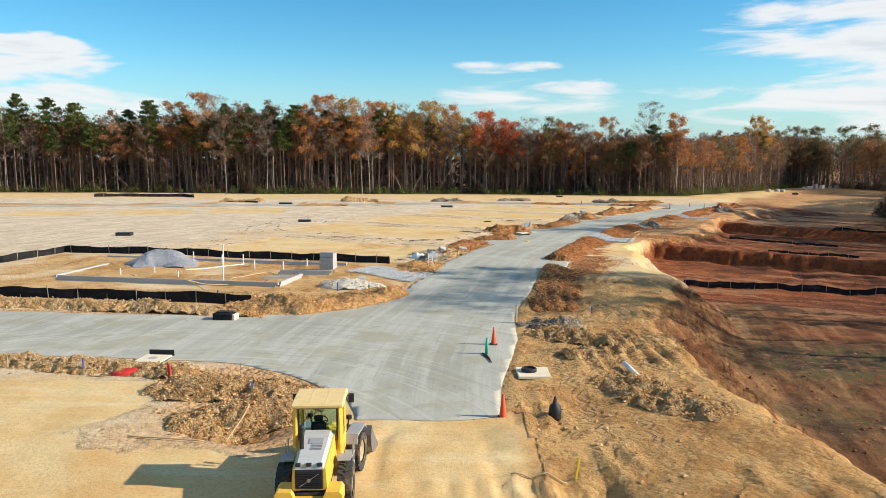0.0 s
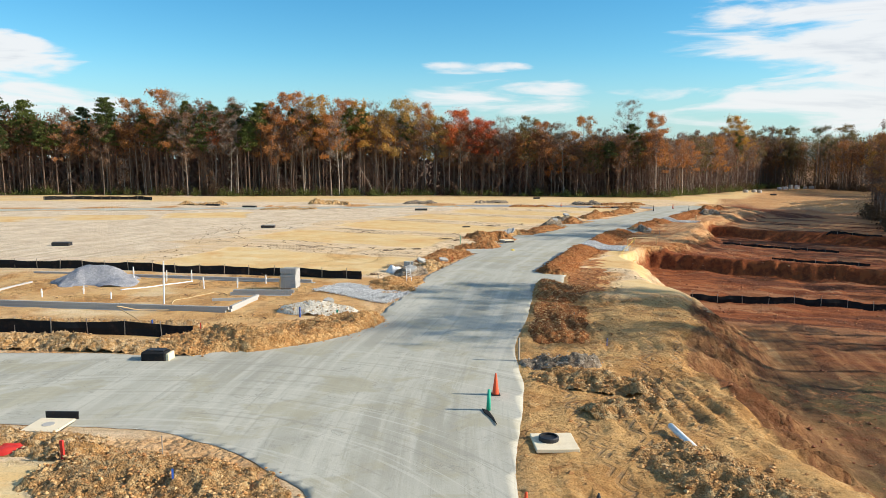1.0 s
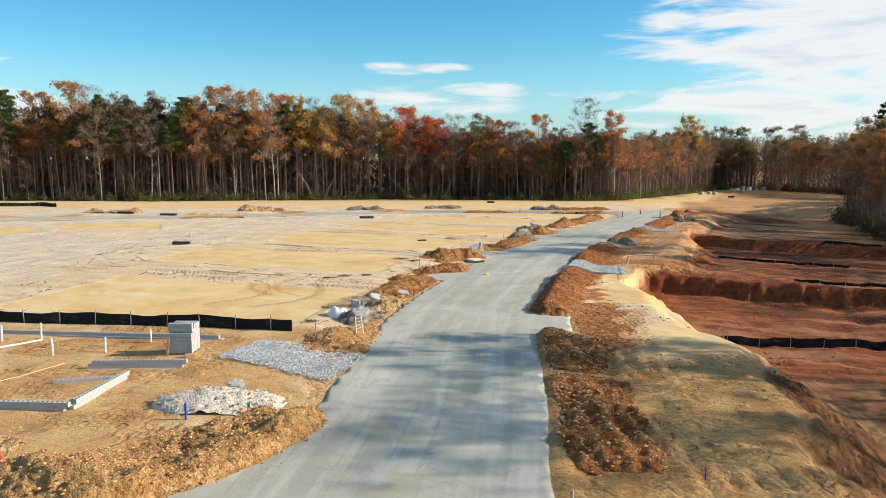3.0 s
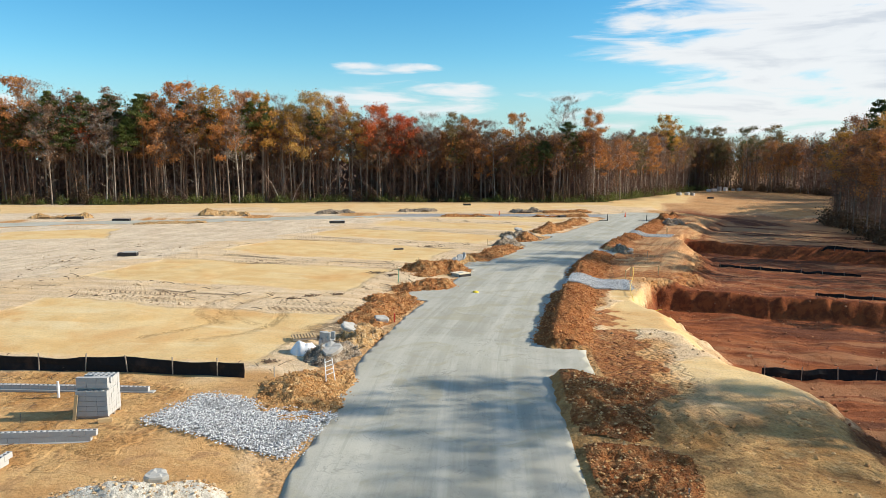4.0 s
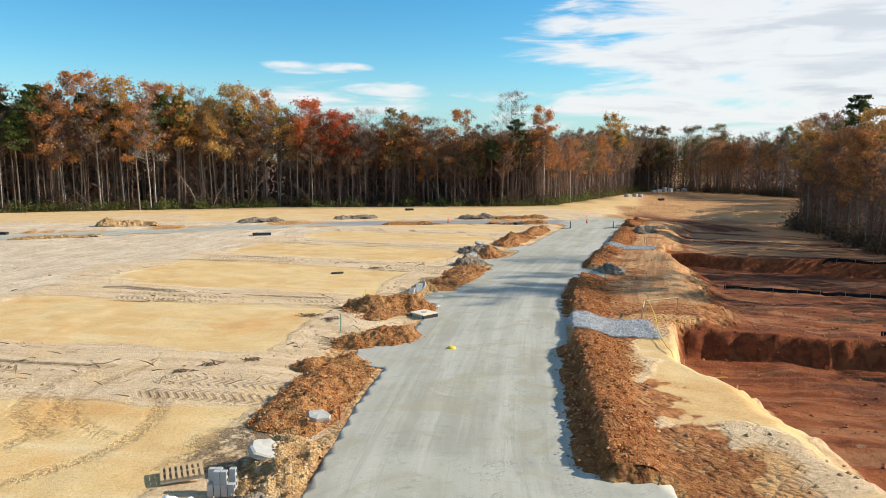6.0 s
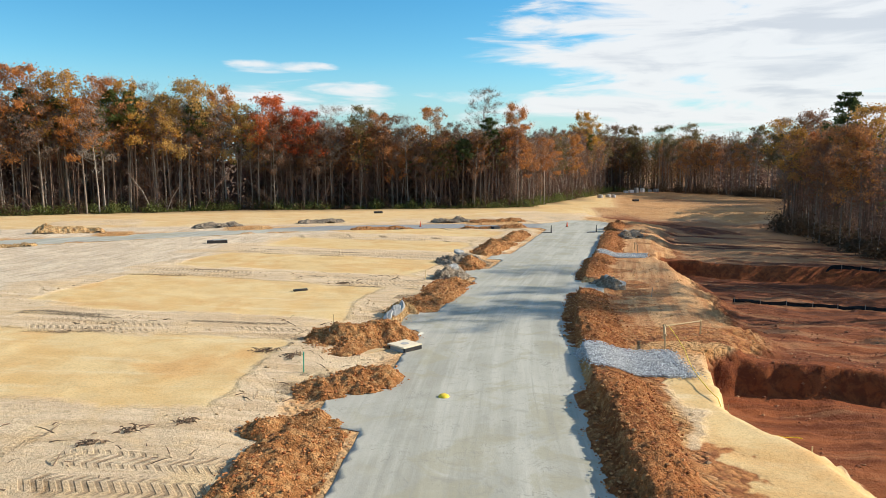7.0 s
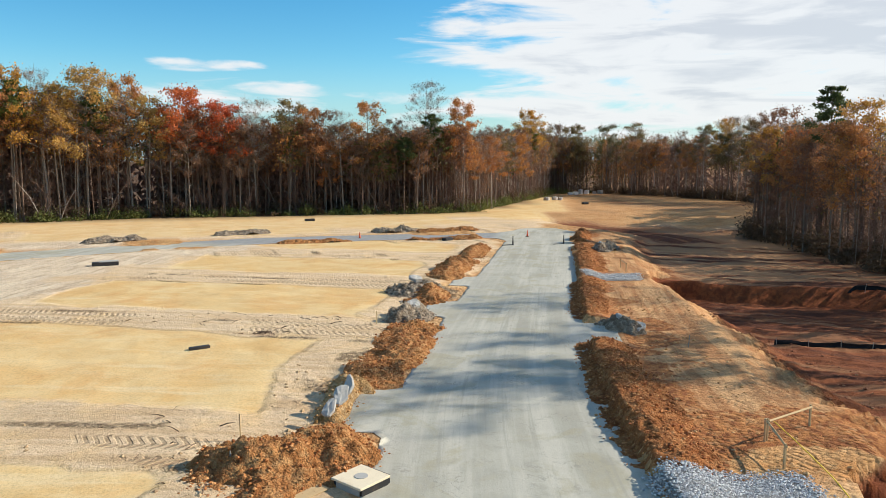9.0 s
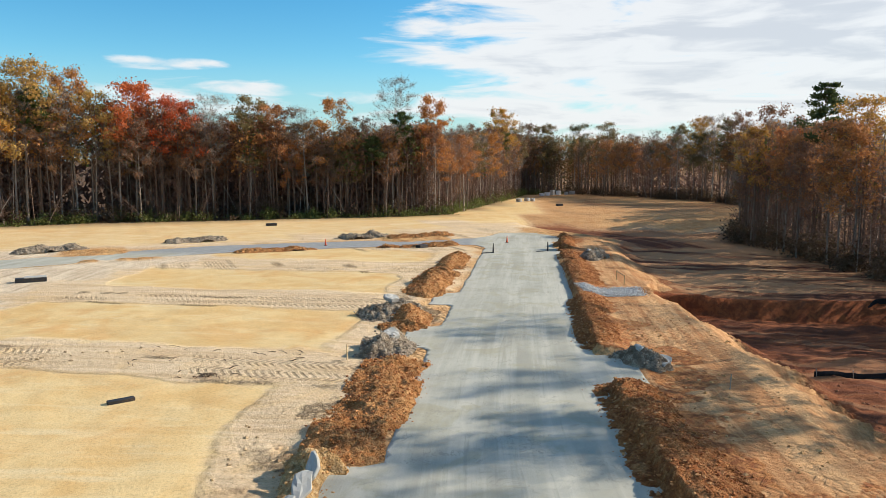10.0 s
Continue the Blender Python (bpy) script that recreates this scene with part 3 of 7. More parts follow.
def fillet(a, b, r):
    return np.maximum(r, np.minimum(a, b)) - np.hypot(np.maximum(r - a, 0), np.maximum(r - b, 0))


# short stubs of the same base beside the road: way along, from, to, offset from, to
APRONS = ((71.4, 76.0, -6.8, -4.0), (88.3, 93.8, -7.2, -4.0), (110.6, 116.2, -6.6, -4.0), (124.0, 129.5, -6.6, -4.0), (53.0, 58.8, 4.0, 6.9),
          (104.0, 110.0, 4.0, 6.8), (159.0, 163.0, 4.0, 7.4))


def road_field(X, Y):
    """Distance outside the paved ground (inside: minus), with the offset and the way along the main road."""
    d, off, along = near(ROAD_PTS[::3], X, Y)
    wob = fbm(X, Y, 2.5, 3, 5)
    left_half = np.interp(Y, (30.0, 45.0), (1.0, 4.7))
    main = np.maximum(np.maximum(d - 4.7, -off - left_half) + np.where(off > 0, 0.08, 0.2) * wob, 27.3 + 0.5 * wob - Y)
    side = near(SIDE_PTS, X, Y)[0] - 4.95 + 0.3 * wob
    far = near(FAR_PTS, X, Y)[0] - 4.2 + 0.5 * wob
    f = fillet(main, side, 9.0)
    f = fillet(f, far, 5.0)
    for a, b, lo, hi in APRONS:
        e = np.maximum(np.maximum(a - along, along - b), np.maximum(lo - off, off - hi)) + 0.28 * wob
        f = np.minimum(f, e)
    return f, off, along


def base_height(X, Y):
    u = 0.52 * X + 0.854 * Y
    return 0.3 - 0.0155 * np.clip(u - 60, 0, 260)


# right-hand slope: offset of its top edge from the road's middle, along the road
CREST_AT = (0, 8, 15.5, 22, 32, 43, 52, 56, 70.5, 75.5, 80.5, 85.4, 86.6, 97.5, 115, 125, 130, 135.5, 137, 160, 182, 190)
CREST_OFF = (18.0, 15.5, 14.3, 13.2, 12.2, 13.6, 14.6, 13.6, 11.8, 10.1, 10.5, 11.0, 12.8, 13.0, 13.0, 12.2, 11.3, 11.3, 12.2, 11.8, 11.6, 16.0)
# the lower lots: how far they lie under the road, along the road (steps up are cut banks)
LOW_AT = (0, 28, 48, 68, 85.2, 86.0, 92, 110, 134.8, 135.7, 144, 174, 184, 194)
LOW_DROP = (-3.0, -2.8, -2.6, -2.5, -2.4, -0.75, -1.0, -1.8, -2.5, -0.9, -1.2, -2.0, -1.7, -0.6)

CLEARING = [(-190, 205), (-131, 218), (-90, 222), (-47, 222), (5, 232), (54, 229), (74, 228), (92, 250), (120, 284), (150, 320), (170, 322), (180, 290),
            (182, 258), (168, 226), (140, 200), (108, 181), (96, 154), (83, 131), (74, 110), (67, 92), (65, 78), (62, 60), (58, 40), (60, 10), (66, -40), (-190, -40)]


def in_clearing(X, Y):
    inside = np.zeros(X.shape, bool)
    for (ax, ay), (bx, by) in zip(CLEARING, CLEARING[1:] + CLEARING[:1]):
        if ay != by:
            inside ^= ((ay > Y) != (by > Y)) & (X < (bx - ax) * (Y - ay) / (by - ay) + ax)
    return inside


def land(X, Y, detail=True):
    """Height of the ground, and where which soil lies."""
    X, Y = np.asarray(X, float), np.asarray(Y, float)
    f, off, along = road_field(X, Y)
    z = base_height(X, Y)
    wob = fbm(X, Y, 8.0, 4, 3)
    z = z + 0.22 * smooth(0.2, 5.0, f) * (off < 0) * smooth(30, 42, Y)
    crest = np.interp(along, CREST_AT, CREST_OFF) + 1.5 * wob
    steep = 0.7 + (3.6 + 2.6 * smooth(58, 46, along)) * (1 - np.maximum(smooth(70, 75, along) * smooth(88.5, 86.5, along), smooth(124, 127, along) * smooth(138, 136.5, along)))
    low = np.clip((off - crest) / steep, 0, 1)
    crisp = smooth(62, 72, along)
    low = low * low * (3 - 2 * low) * (1 - crisp) + (0.75 * low + 0.25 * low * low * (3 - 2 * low)) * crisp
    low = low * (1 - smooth(212, 228, 0.52 * X + 0.854 * Y))
    a = along + 0.25 * wob + (0.45 * fbm(X, Y, 0.9, 3, 7) + 0.7 * fbm(X, Y, 4.3, 4, 8, 0.6)) * low
    drop = np.interp(a, LOW_AT, LOW_DROP) - 0.022 * np.clip(off - 18, 0, 50)
    z = z + low * drop
    z = z + (0.10 + 0.40 * smooth(44, 54, along)) * smooth(0.0, 0.35, f) * smooth(7.6, 5.6, off) * (off > 0) * (Y > 27)
    bank_far = smooth(7.2, 6.2, near(FAR_PTS, X, Y)[0]) * smooth(0.2, 0.7, f)
    z = z + 0.2 * bank_far * smooth(-0.12, 0.2, fbm(X, Y, 3.5, 3, 43))
    near_gully = smooth(20, 10, along) * smooth(crest + 1.0, crest + 3.0, off)
    z = z - 1.3 * near_gully
    if detail:
        rough = smooth(0.1, 1.2, f)
        wild = np.maximum(low, (off > 4) * smooth(52, 38, along))
        z = z + rough * (0.07 * fbm(X, Y, 1.7, 3, 11) + 0.22 * fbm(X, Y, 14.0, 2, 12)) + rough * wild * (0.34 - 0.12 * smooth(66, 52, along)) * (fbm(X, Y, 3.2, 5, 13, 0.62) - 0.3 * np.abs(fbm(X * 0.6 + 0.8 * Y, Y * 0.35, 1.3, 2, 16)))
        z = z + rough * (1 - wild) * 0.06 * fbm(X, Y, 0.8, 2, 14) * (smooth(5, 2, f))
        near_right = rough * (off > 3) * smooth(62, 46, along)
        z = z + near_right * (0.12 * (0.5 - np.abs(2 * vnoise(X / 1.9 + 0.4 * fbm(X, Y, 3.0, 2, 81), Y / 2.3, 82) - 1)) + 0.09 * (0.5 - np.abs(2 * vnoise(X / 0.85, Y / 1.0, 83) - 1))) * smooth(-0.25, 0.2, fbm(X, Y, 6.0, 2, 84))
        rut = np.sin(6.283 * (off + 0.12 * along + 2.2 * fbm(X, Y, 7.0, 2, 18)) / 1.05)
        z = z + rough * (off > 0) * (1 - low) * smooth(58, 44, along) * 0.12 * rut * smooth(-0.1, 0.15, fbm(X, Y, 4.0, 2, 19))
        # gullied faces
        face = low * (1 - low) * 4
        z = z + face * (0.6 + 0.5 * smooth(48, 36, along)) * (fbm(along * 3.0, off * 0.5, 2.5, 4, 15, 0.6) - 0.5 * np.abs(fbm(along * 2.0 + off * 0.7, off * 0.5, 2.0, 3, 17)))
        # pushed-up rows of spoil and the hole by the sand track
        hole = np.exp(-(((X + 7.6) / 1.5) ** 2 + ((Y - 26.6) / 1.1) ** 2)) + 0.8 * np.exp(-(((X - 4.9) / 1.2) ** 2 + ((Y - 21.2) / 1.2) ** 2))
        z = z - 0.7 * hole
    far = smooth(330, 1200, np.hypot(X - 30, Y - 100))
    z = z * (1 - far) - 4.0 * far
    z = z - 0.12 * smooth(-0.3, -0.9, f)
    return z, f, off, along, low


LAY_X, LAY_Y = np.arange(-200, 261, 2.0), np.arange(-60, 421, 2.0)
LAY_Z = land(*np.meshgrid(LAY_X, LAY_Y), False)[0]


def height(x, y, detail=True):
    if not detail and -200 < x < 258 and -60 < y < 418:
        i, j = (x + 200) / 2, (y + 60) / 2
        a, b = int(i), int(j)
        u, w = i - a, j - b
        z = LAY_Z[b:b + 2, a:a + 2]
        return float((z[0, 0] * (1 - u) + z[0, 1] * u) * (1 - w) + (z[1, 0] * (1 - u) + z[1, 1] * u) * w)
    return float(land(np.array([x]), np.array([y]), detail)[0][0])


# yellow pads of the lots: way along the road, offsets from and to, half width
LOTS = ((58.6, 9.5, 31.0, 5.0), (78.0, 11.5, 36.0, 5.2), (96.4, 11.0, 35.5, 5.6), (113.8, 10.5, 36.0, 5.2), (132.8, 11.0, 37.0, 5.4), (153.5, 10.5, 35.0, 5.6))
FAR_LOTS = ((-70.0, 129.0, 7.5, 7.0, 6.0), (-53.0, 135.0, 7.0, 7.0, 8.0), (-37.5, 141.0, 7.5, 7.0, 10.0), (-95.0, 122.0, 9.0, 7.0, 6.0))


def soils(X, Y, f, off, along, low):
    wob = fbm(X, Y, 6.0, 4, 31)
    sand = np.zeros(X.shape)
    track = np.zeros(X.shape)
    for i, (s0, a, b, half) in enumerate(LOTS):
        skew = along - s0 + 0.05 * (off + 9)
        e = np.minimum(np.minimum(-off - a, b + off), half - np.abs(skew))
        sand = np.maximum(sand, smooth(-1.6, 1.2, e + 1.6 * wob))
        for lane in (half + 1.6, half + 3.6):
            track = np.maximum(track, smooth(0.75, 0.5, np.abs(skew - lane + 1.2 * fbm(X, Y, 20.0, 1, 50 + i))) * smooth(6, 9, -off) * smooth(38, 34, -off) * smooth(0.35, 0.5, vnoise(X * 0.13, Y * 0.13, 60 + i)))
    for cx, cy, hx, hy, turn in FAR_LOTS:
        c, s = math.cos(radians(turn)), math.sin(radians(turn))
        px, py = (X - cx) * c + (Y - cy) * s, -(X - cx) * s + (Y - cy) * c
        e = np.minimum(hx - np.abs(px), hy - np.abs(py))
        sand = np.maximum(sand, smooth(-1.0, 1.0, e + 2.4 * wob))
    # wheel tracks that curve over the nearest pad
    rut = np.zeros(X.shape)
    for cx, cy, r, lo, hi in ((-14.0, 82.0, 6.0, -1.2, 0.6), (-10.5, 81.5, 6.4, -1.3, 0.5), (-3.4, 84.2, 6.2, 2.2, 4.0), (-1.4, 83.8, 6.2, 2.3, 4.0), (9.0, 50.0, 2.0, 0, 3.1), (9.5, 44.0, 3.0, 1.0, 3.6)):
        ang = np.arctan2(Y - cy, X - cx)
        ang = np.where(ang < lo, ang + 2 * math.pi, ang)
        rut = np.maximum(rut, smooth(0.45, 0.2, np.abs(np.hypot(X - cx, Y - cy) - r)) * (ang < hi))
    near_sand = smooth(31.0, 28.4, Y + 1.5 * wob) * smooth(4.4, 2.6, X + 2 * wob) * smooth(-5.2, -3.6, X + 2 * wob)
    near_sand = np.maximum(near_sand, smooth(27.4, 25.0, Y + 3 * wob) * smooth(4.4, 2.6, X + 2 * wob))
    near_sand = np.maximum(near_sand, smooth(-12.5, -16, X + 4 * wob) * smooth(33.5, 31.5, Y + 2 * wob))
    back_sand = 0.62 * smooth(186, 191, Y + 8 * wob - 0.05 * X) * (X < 62) * smooth(0.2, 0.3, vnoise(X * 0.05, Y * 0.12, 77) + 0.1)
    end_sand = smooth(186, 191, along + 6 * wob) * smooth(20, 14, off) + smooth(250, 262, Y + 0.5 * X * 0)
    end_sand = np.maximum(end_sand, smooth(214, 224, 0.52 * X + 0.854 * Y + 10 * wob) * (X > 50))
    sand = np.maximum(np.maximum(sand, near_sand), np.maximum(back_sand, np.clip(end_sand, 0, 1)))
    shoulder = (off > 0) * smooth(2.6, 4.4, f + 2 * wob) * (1 - low) * smooth(48, 56, along + 8 * wob) * smooth(86, 80, along + 4 * wob)
    shoulder = np.maximum(shoulder, 0.3 * (off > 0) * smooth(3.0, 5.0, f + 2 * wob) * (1 - low) * smooth(88, 94, along) * smooth(125, 108, along + 8 * wob))
    sand = np.maximum(sand, 0.4 * shoulder * smooth(-0.30, 0.02, wob + 0.1))
    sand = np.maximum(sand, 0.3 * (off > 4) * (low < 0.5) * smooth(56, 62, along) * smooth(84, 78, along))
    for lane in (8.2, 10.6):
        track = np.maximum(track, 0.45 * smooth(0.45, 0.25, np.abs(off - lane + 2.5 * fbm(along, off * 0 + lane, 12.0, 2, 66))) * (low < 0.3) * smooth(0.4, 0.6, vnoise(along * 0.16, off * 0.1, 67)))
    clay = np.maximum((off > 0) * (1 - low) * smooth(3.9, 2.0, f + 2 * wob) * np.maximum(smooth(27, 29, Y), smooth(2.6, 3.8, X)), 0.84 * (off > 0) * (1 - 0.5 * low) * smooth(68, 54, along + 6 * wob) * (Y < 80) * smooth(1.5, 3.5, X + 0.1 * Y - 3))
    clay = np.maximum(clay, 0.8 * (off > 0) * (1 - low) * smooth(70, 78, along + 5 * wob))
    clay = np.maximum(clay, 0.62 * (off < 0) * (Y > 44) * smooth(2.2, 0.4, f + 3 * wob))
    clay = np.maximum(clay, low * (1 - low) * 3.0 * (off > 0))
    house = smooth(0, 2, np.minimum(np.minimum(X + 40, -2.5 - X), np.minimum(Y - 46.5 + 0.1 * (X + 14), 70.0 - 0.14 * (X + 5) - Y)) + 2 * wob)
    clay = np.maximum(clay, house * (0.12 + 0.75 * smooth(-0.15, 0.4, fbm(X, Y, 3.0, 3, 71))))
    sand = np.maximum(sand, 0.5 * house)
    corner = smooth(0, 2, np.minimum(-3.5 - X, 36 - Y)) * smooth(24.5, 27.5, Y + 3 * wob) * smooth(-16, -12, X + 4 * wob)
    clay = np.maximum(clay, 0.6 * corner)
    clay = clay * (1 - 0.85 * np.clip(shoulder, 0, 1) * smooth(88, 84, along))
    sand = np.where(clay > 0.55, sand * 0.35, sand)
    sand = np.maximum(sand, 0.8 * shoulder * smooth(88, 84, along) * smooth(-0.34, -0.05, wob + 0.15))
    red = low * smooth(-0.45, -0.15, wob + 0.35 * low) * smooth(224, 214, 0.52 * X + 0.854 * Y)
    red = np.maximum(red, smooth(0.03, 0.2, low * (1 + wob)) * smooth(56, 46, along))
    red = np.maximum(red, 0.7 * (off > 14) * smooth(180, 188, along) * smooth(222, 212, 0.52 * X + 0.854 * Y + 8 * wob) * (X > 70))
    red = np.maximum(red, 0.55 * (off > 0) * (1 - low) * smooth(112, 135, along) * smooth(-0.1, 0.15, wob))
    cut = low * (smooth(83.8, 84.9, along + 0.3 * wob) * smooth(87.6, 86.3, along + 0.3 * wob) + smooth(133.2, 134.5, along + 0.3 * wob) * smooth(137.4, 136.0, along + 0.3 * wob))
    tear = fbm(X, Y, 2.4, 4, 33, 0.62)
    turned = (off > 3.5) * smooth(0.15, 0.5, f) * smooth(3.7, 2.5, f + 2.6 * tear) * smooth(46, 50, along) * smooth(188, 180, along) * (1 - low)
    turned = np.maximum(turned, (off > 4) * (1 - smooth(0.0, 0.3, low)) * smooth(3.6, 2.6, np.abs(along - 61.5) + 3 * tear) * smooth(10.5, 8.5, off + 4 * tear))
    turned = np.maximum(turned, (off > 4) * (low < 0.6) * smooth(2.6, 1.6, np.abs(along - 90.0) + 3 * tear) * smooth(18, 14, off + 4 * tear))
    ochre = smooth(2.2, 3.4, X) * (off > 3) * smooth(54, 45, along + 4 * wob) * (1 - smooth(0.15, 0.5, low)) * (Y < 90)
    for lane, start in ((5.9, 24.0), (7.7, 24.0), (8.4, 30.0), (10.0, 30.0)):
        path = lane + 0.012 * (Y - 30) ** 2 * np.sign(Y - 30) * (lane > 8) + 0.5 * fbm(Y, Y * 0 + lane, 9.0, 2, 68)
        track = np.maximum(track, 0.9 * smooth(0.32, 0.2, np.abs(X - path)) * smooth(start, start + 2, Y) * smooth(52, 46, Y) * smooth(0.25, 0.45, vnoise(X * 0.2, Y * 0.25, 69)))
    ochre = np.maximum(ochre, 0.85 * house * smooth(-0.3, 0.1, fbm(X, Y, 4.0, 3, 72) + 0.1))
    grey = (off < 0) * smooth(34, 42, -off + 10 * wob) * (Y > 76) * (Y < 190)
    clay = np.maximum(clay, 0.9 * smooth(7.4, 6.2, near(FAR_PTS, X, Y)[0]) * smooth(0.1, 0.5, f) * smooth(-0.2, 0.1, fbm(X, Y, 3.5, 3, 43)))
    wood = 1.0 - in_clearing(X, Y) * 1.0
    scrub = np.exp(-(((X - 26.5) / 9.5) ** 2 + ((Y - 45.0) / 5.2) ** 2) ** 2) + 0.85 * np.exp(-(((X - 19.5) / 4.5) ** 2 + ((Y - 35.0) / 4.0) ** 2))
    debris = np.zeros(X.shape)
    for i, (s0, a, b, half) in enumerate(LOTS):
        skew = along - s0 + 0.05 * (off + 9) + 1.6 * fbm(X, Y, 9.0, 3, 92 + i)
        for lane in (half + 0.7, half + 4.6):
            debris = np.maximum(debris, smooth(0.34, 0.1, np.abs(skew - lane)) * smooth(0.55, 0.66, vnoise(X * 0.3, Y * 0.3, 95 + i)) * smooth(7, 9, -off) * smooth(40, 34, -off))
    debris = np.maximum(debris, (off < 0) * smooth(0.20, 0.34, fbm(X, Y, 3.0, 5, 97, 0.66)) * smooth(10.5, 8.0, -off) * (along > 58) * (f > 0.5))
    return {"sand": sand, "clay": clay, "red": red, "grey": grey, "track": track, "rut": rut, "wood": wood, "scrub": scrub, "low": low, "debris": debris, "cut": np.clip(cut, 0, 1), "turned": turned, "ochre": ochre, "along": along, "off": off}


def spread(lo, hi, step, reach, growth=1.22):
    """Grid lines: even between lo and hi, then wider and wider to the reach."""
    mid = list(np.arange(lo, hi, step))
    out, d, p = [], step, mid[-1]
    while p < reach:
        d *= growth
        p += d
        out.append(p)
    back, d, p = [], step, mid[0]
    while p > -reach:
        d *= growth
        p -= d
        back.append(p)
    return np.array(back[::-1] + mid + out)


def grid_mesh(name, X, Y, Z, keep=None):
    ny, nx = X.shape
    idx = np.arange(nx * ny).reshape(ny, nx)
    q = np.stack([idx[:-1, :-1], idx[:-1, 1:], idx[1:, 1:], idx[1:, :-1]], -1).reshape(-1, 4)
    if keep is not None:
        q = q[keep.reshape(-1)]
    used = np.unique(q)
    remap = np.full(nx * ny, -1)
    remap[used] = np.arange(len(used))
    q = remap[q]
    co = np.stack([X, Y, Z], -1).reshape(-1, 3)[used]
    me = bpy.data.meshes.new(name)
    me.vertices.add(len(co))
    me.vertices.foreach_set("co", co.astype(np.float32).ravel())
    me.loops.add(q.size)
    me.loops.foreach_set("vertex_index", q.astype(np.int32).ravel())
    me.polygons.add(len(q))
    me.polygons.foreach_set("loop_start", (np.arange(len(q)) * 4).astype(np.int32))
    me.polygons.foreach_set("use_smooth", np.ones(len(q), bool))
    me.update(calc_edges=True)
    me.validate()
    return me, used


def make_ground():
    xs, ys = spread(-34, 54, 0.26, 2600, 1.18), spread(16, 146, 0.26, 2600, 1.18)
    X, Y = np.meshgrid(xs, ys)
    Z, f, off, along, low = land(X, Y)
    me, used = grid_mesh("ground", X, Y, Z)
    for n, a in soils(X, Y, f, off, along, low).items():
        me.attributes.new(n, "FLOAT", "POINT").data.foreach_set("value", a.ravel()[used].astype(np.float32))
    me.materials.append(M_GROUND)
    tagged(new("ground", me), "graded sand and clay soil of a building site", "ground", "", "structure")


def make_road():
    step = 0.45
    X, Y = np.meshgrid(np.arange(-96, 84, step), np.arange(24, 200, step))
    f = road_field(X, Y)[0]
    corners = np.stack([f[:-1, :-1], f[1:, :-1], f[:-1, 1:], f[1:, 1:]])
    PX, PY = X.copy(), Y.copy()
    for _ in range(2):
        g = road_field(PX, PY)[0]
        gx, gy = (road_field(PX + 0.1, PY)[0] - g) / 0.1, (road_field(PX, PY + 0.1)[0] - g) / 0.1
        n = np.maximum(gx * gx + gy * gy, 0.3)
        out = (f > 0) & (f < 1.2)
        PX, PY = np.where(out, PX - g * gx / n, PX), np.where(out, PY - g * gy / n, PY)
    Z = base_height(PX, PY) + 0.02 * fbm(PX, PY, 1.6, 3, 41) + 0.02
    me, used = grid_mesh("road", PX, PY, Z, (corners.min(0) < 0) & (corners.max(0) < 1.0))
    for n, a in (("edge", smooth(-1.7, -0.2, f + 1.6 * fbm(X, Y, 2.0, 3, 42))), ("off", near(ROAD_PTS[::3], X, Y)[1]), ("along", near(ROAD_PTS[::3], X, Y)[2])):
        me.attributes.new(n, "FLOAT", "POINT").data.foreach_set("value", a.ravel()[used].astype(np.float32))
    me.materials.append(M_ROAD)
    me.materials.append(M_CHURN)
    b = bmesh.new()
    b.from_mesh(me)
    out = bmesh.ops.extrude_edge_only(b, edges=[e for e in b.edges if e.is_boundary])
    for v in out["geom"]:
        if isinstance(v, bmesh.types.BMVert):
            v.co.z -= 0.25
        elif isinstance(v, bmesh.types.BMFace):
            v.material_index = 1
    b.to_mesh(me)
    b.free()
    tagged(new("road", me), "pale grey compacted cement base of an unfinished street", "road", "", "structure")


make_ground()
make_road()


# ---- woods ----
def part_raw(name, me, parent):
    ob = new(name, me)
    ob.parent = parent
    return ob


def unit(a):
    return a / np.linalg.norm(a, axis=1)[:, None]


def leaf_clumps(centres, size, rng, lift=0.25):
    """Small leaf clusters, one triangle each, turned every way."""
    n = len(centres)
    c = np.asarray(centres)
    a = unit(rng.normal(size=(n, 3)))
    b = rng.normal(size=(n, 3))
    b = unit(b - a * (a * b).sum(1)[:, None])
    s = size * rng.uniform(0.55, 1.45, (n, 1))
    k = np.cross(a, b) * s * lift
    v = np.stack([c - a * s * 0.6 - b * s * 0.4, c + a * s * 0.6 - b * s * 0.3 + k, c + b * s * 0.65], 1)
    return v.reshape(-1, 3), np.arange(3 * n).reshape(-1, 3)


def twig_slivers(starts, long, wide, rng, climb=0.7):
    """Thin tapering twigs, one long triangle each, that mostly climb outwards."""
    n = len(starts)
    c = np.asarray(starts)
    d = unit(rng.normal(size=(n, 3)) * np.array((1, 1, 0.5)) + np.array((0, 0, climb)))
    s = unit(np.cross(d, rng.normal(size=(n, 3))))
    w = wide * rng.uniform(0.5, 1.3, (n, 1))
    v = np.stack([c - s * w / 2, c + s * w / 2, c + d * long * rng.uniform(0.4, 1.5, (n, 1))], 1)
    return v.reshape(-1, 3), np.arange(3 * n).reshape(-1, 3)


def tri_mesh(name, v, f, material):
    me = bpy.data.meshes.new(name)
    me.from_pydata(v.tolist(), [], f.tolist())
    me.materials.append(material)
    return me


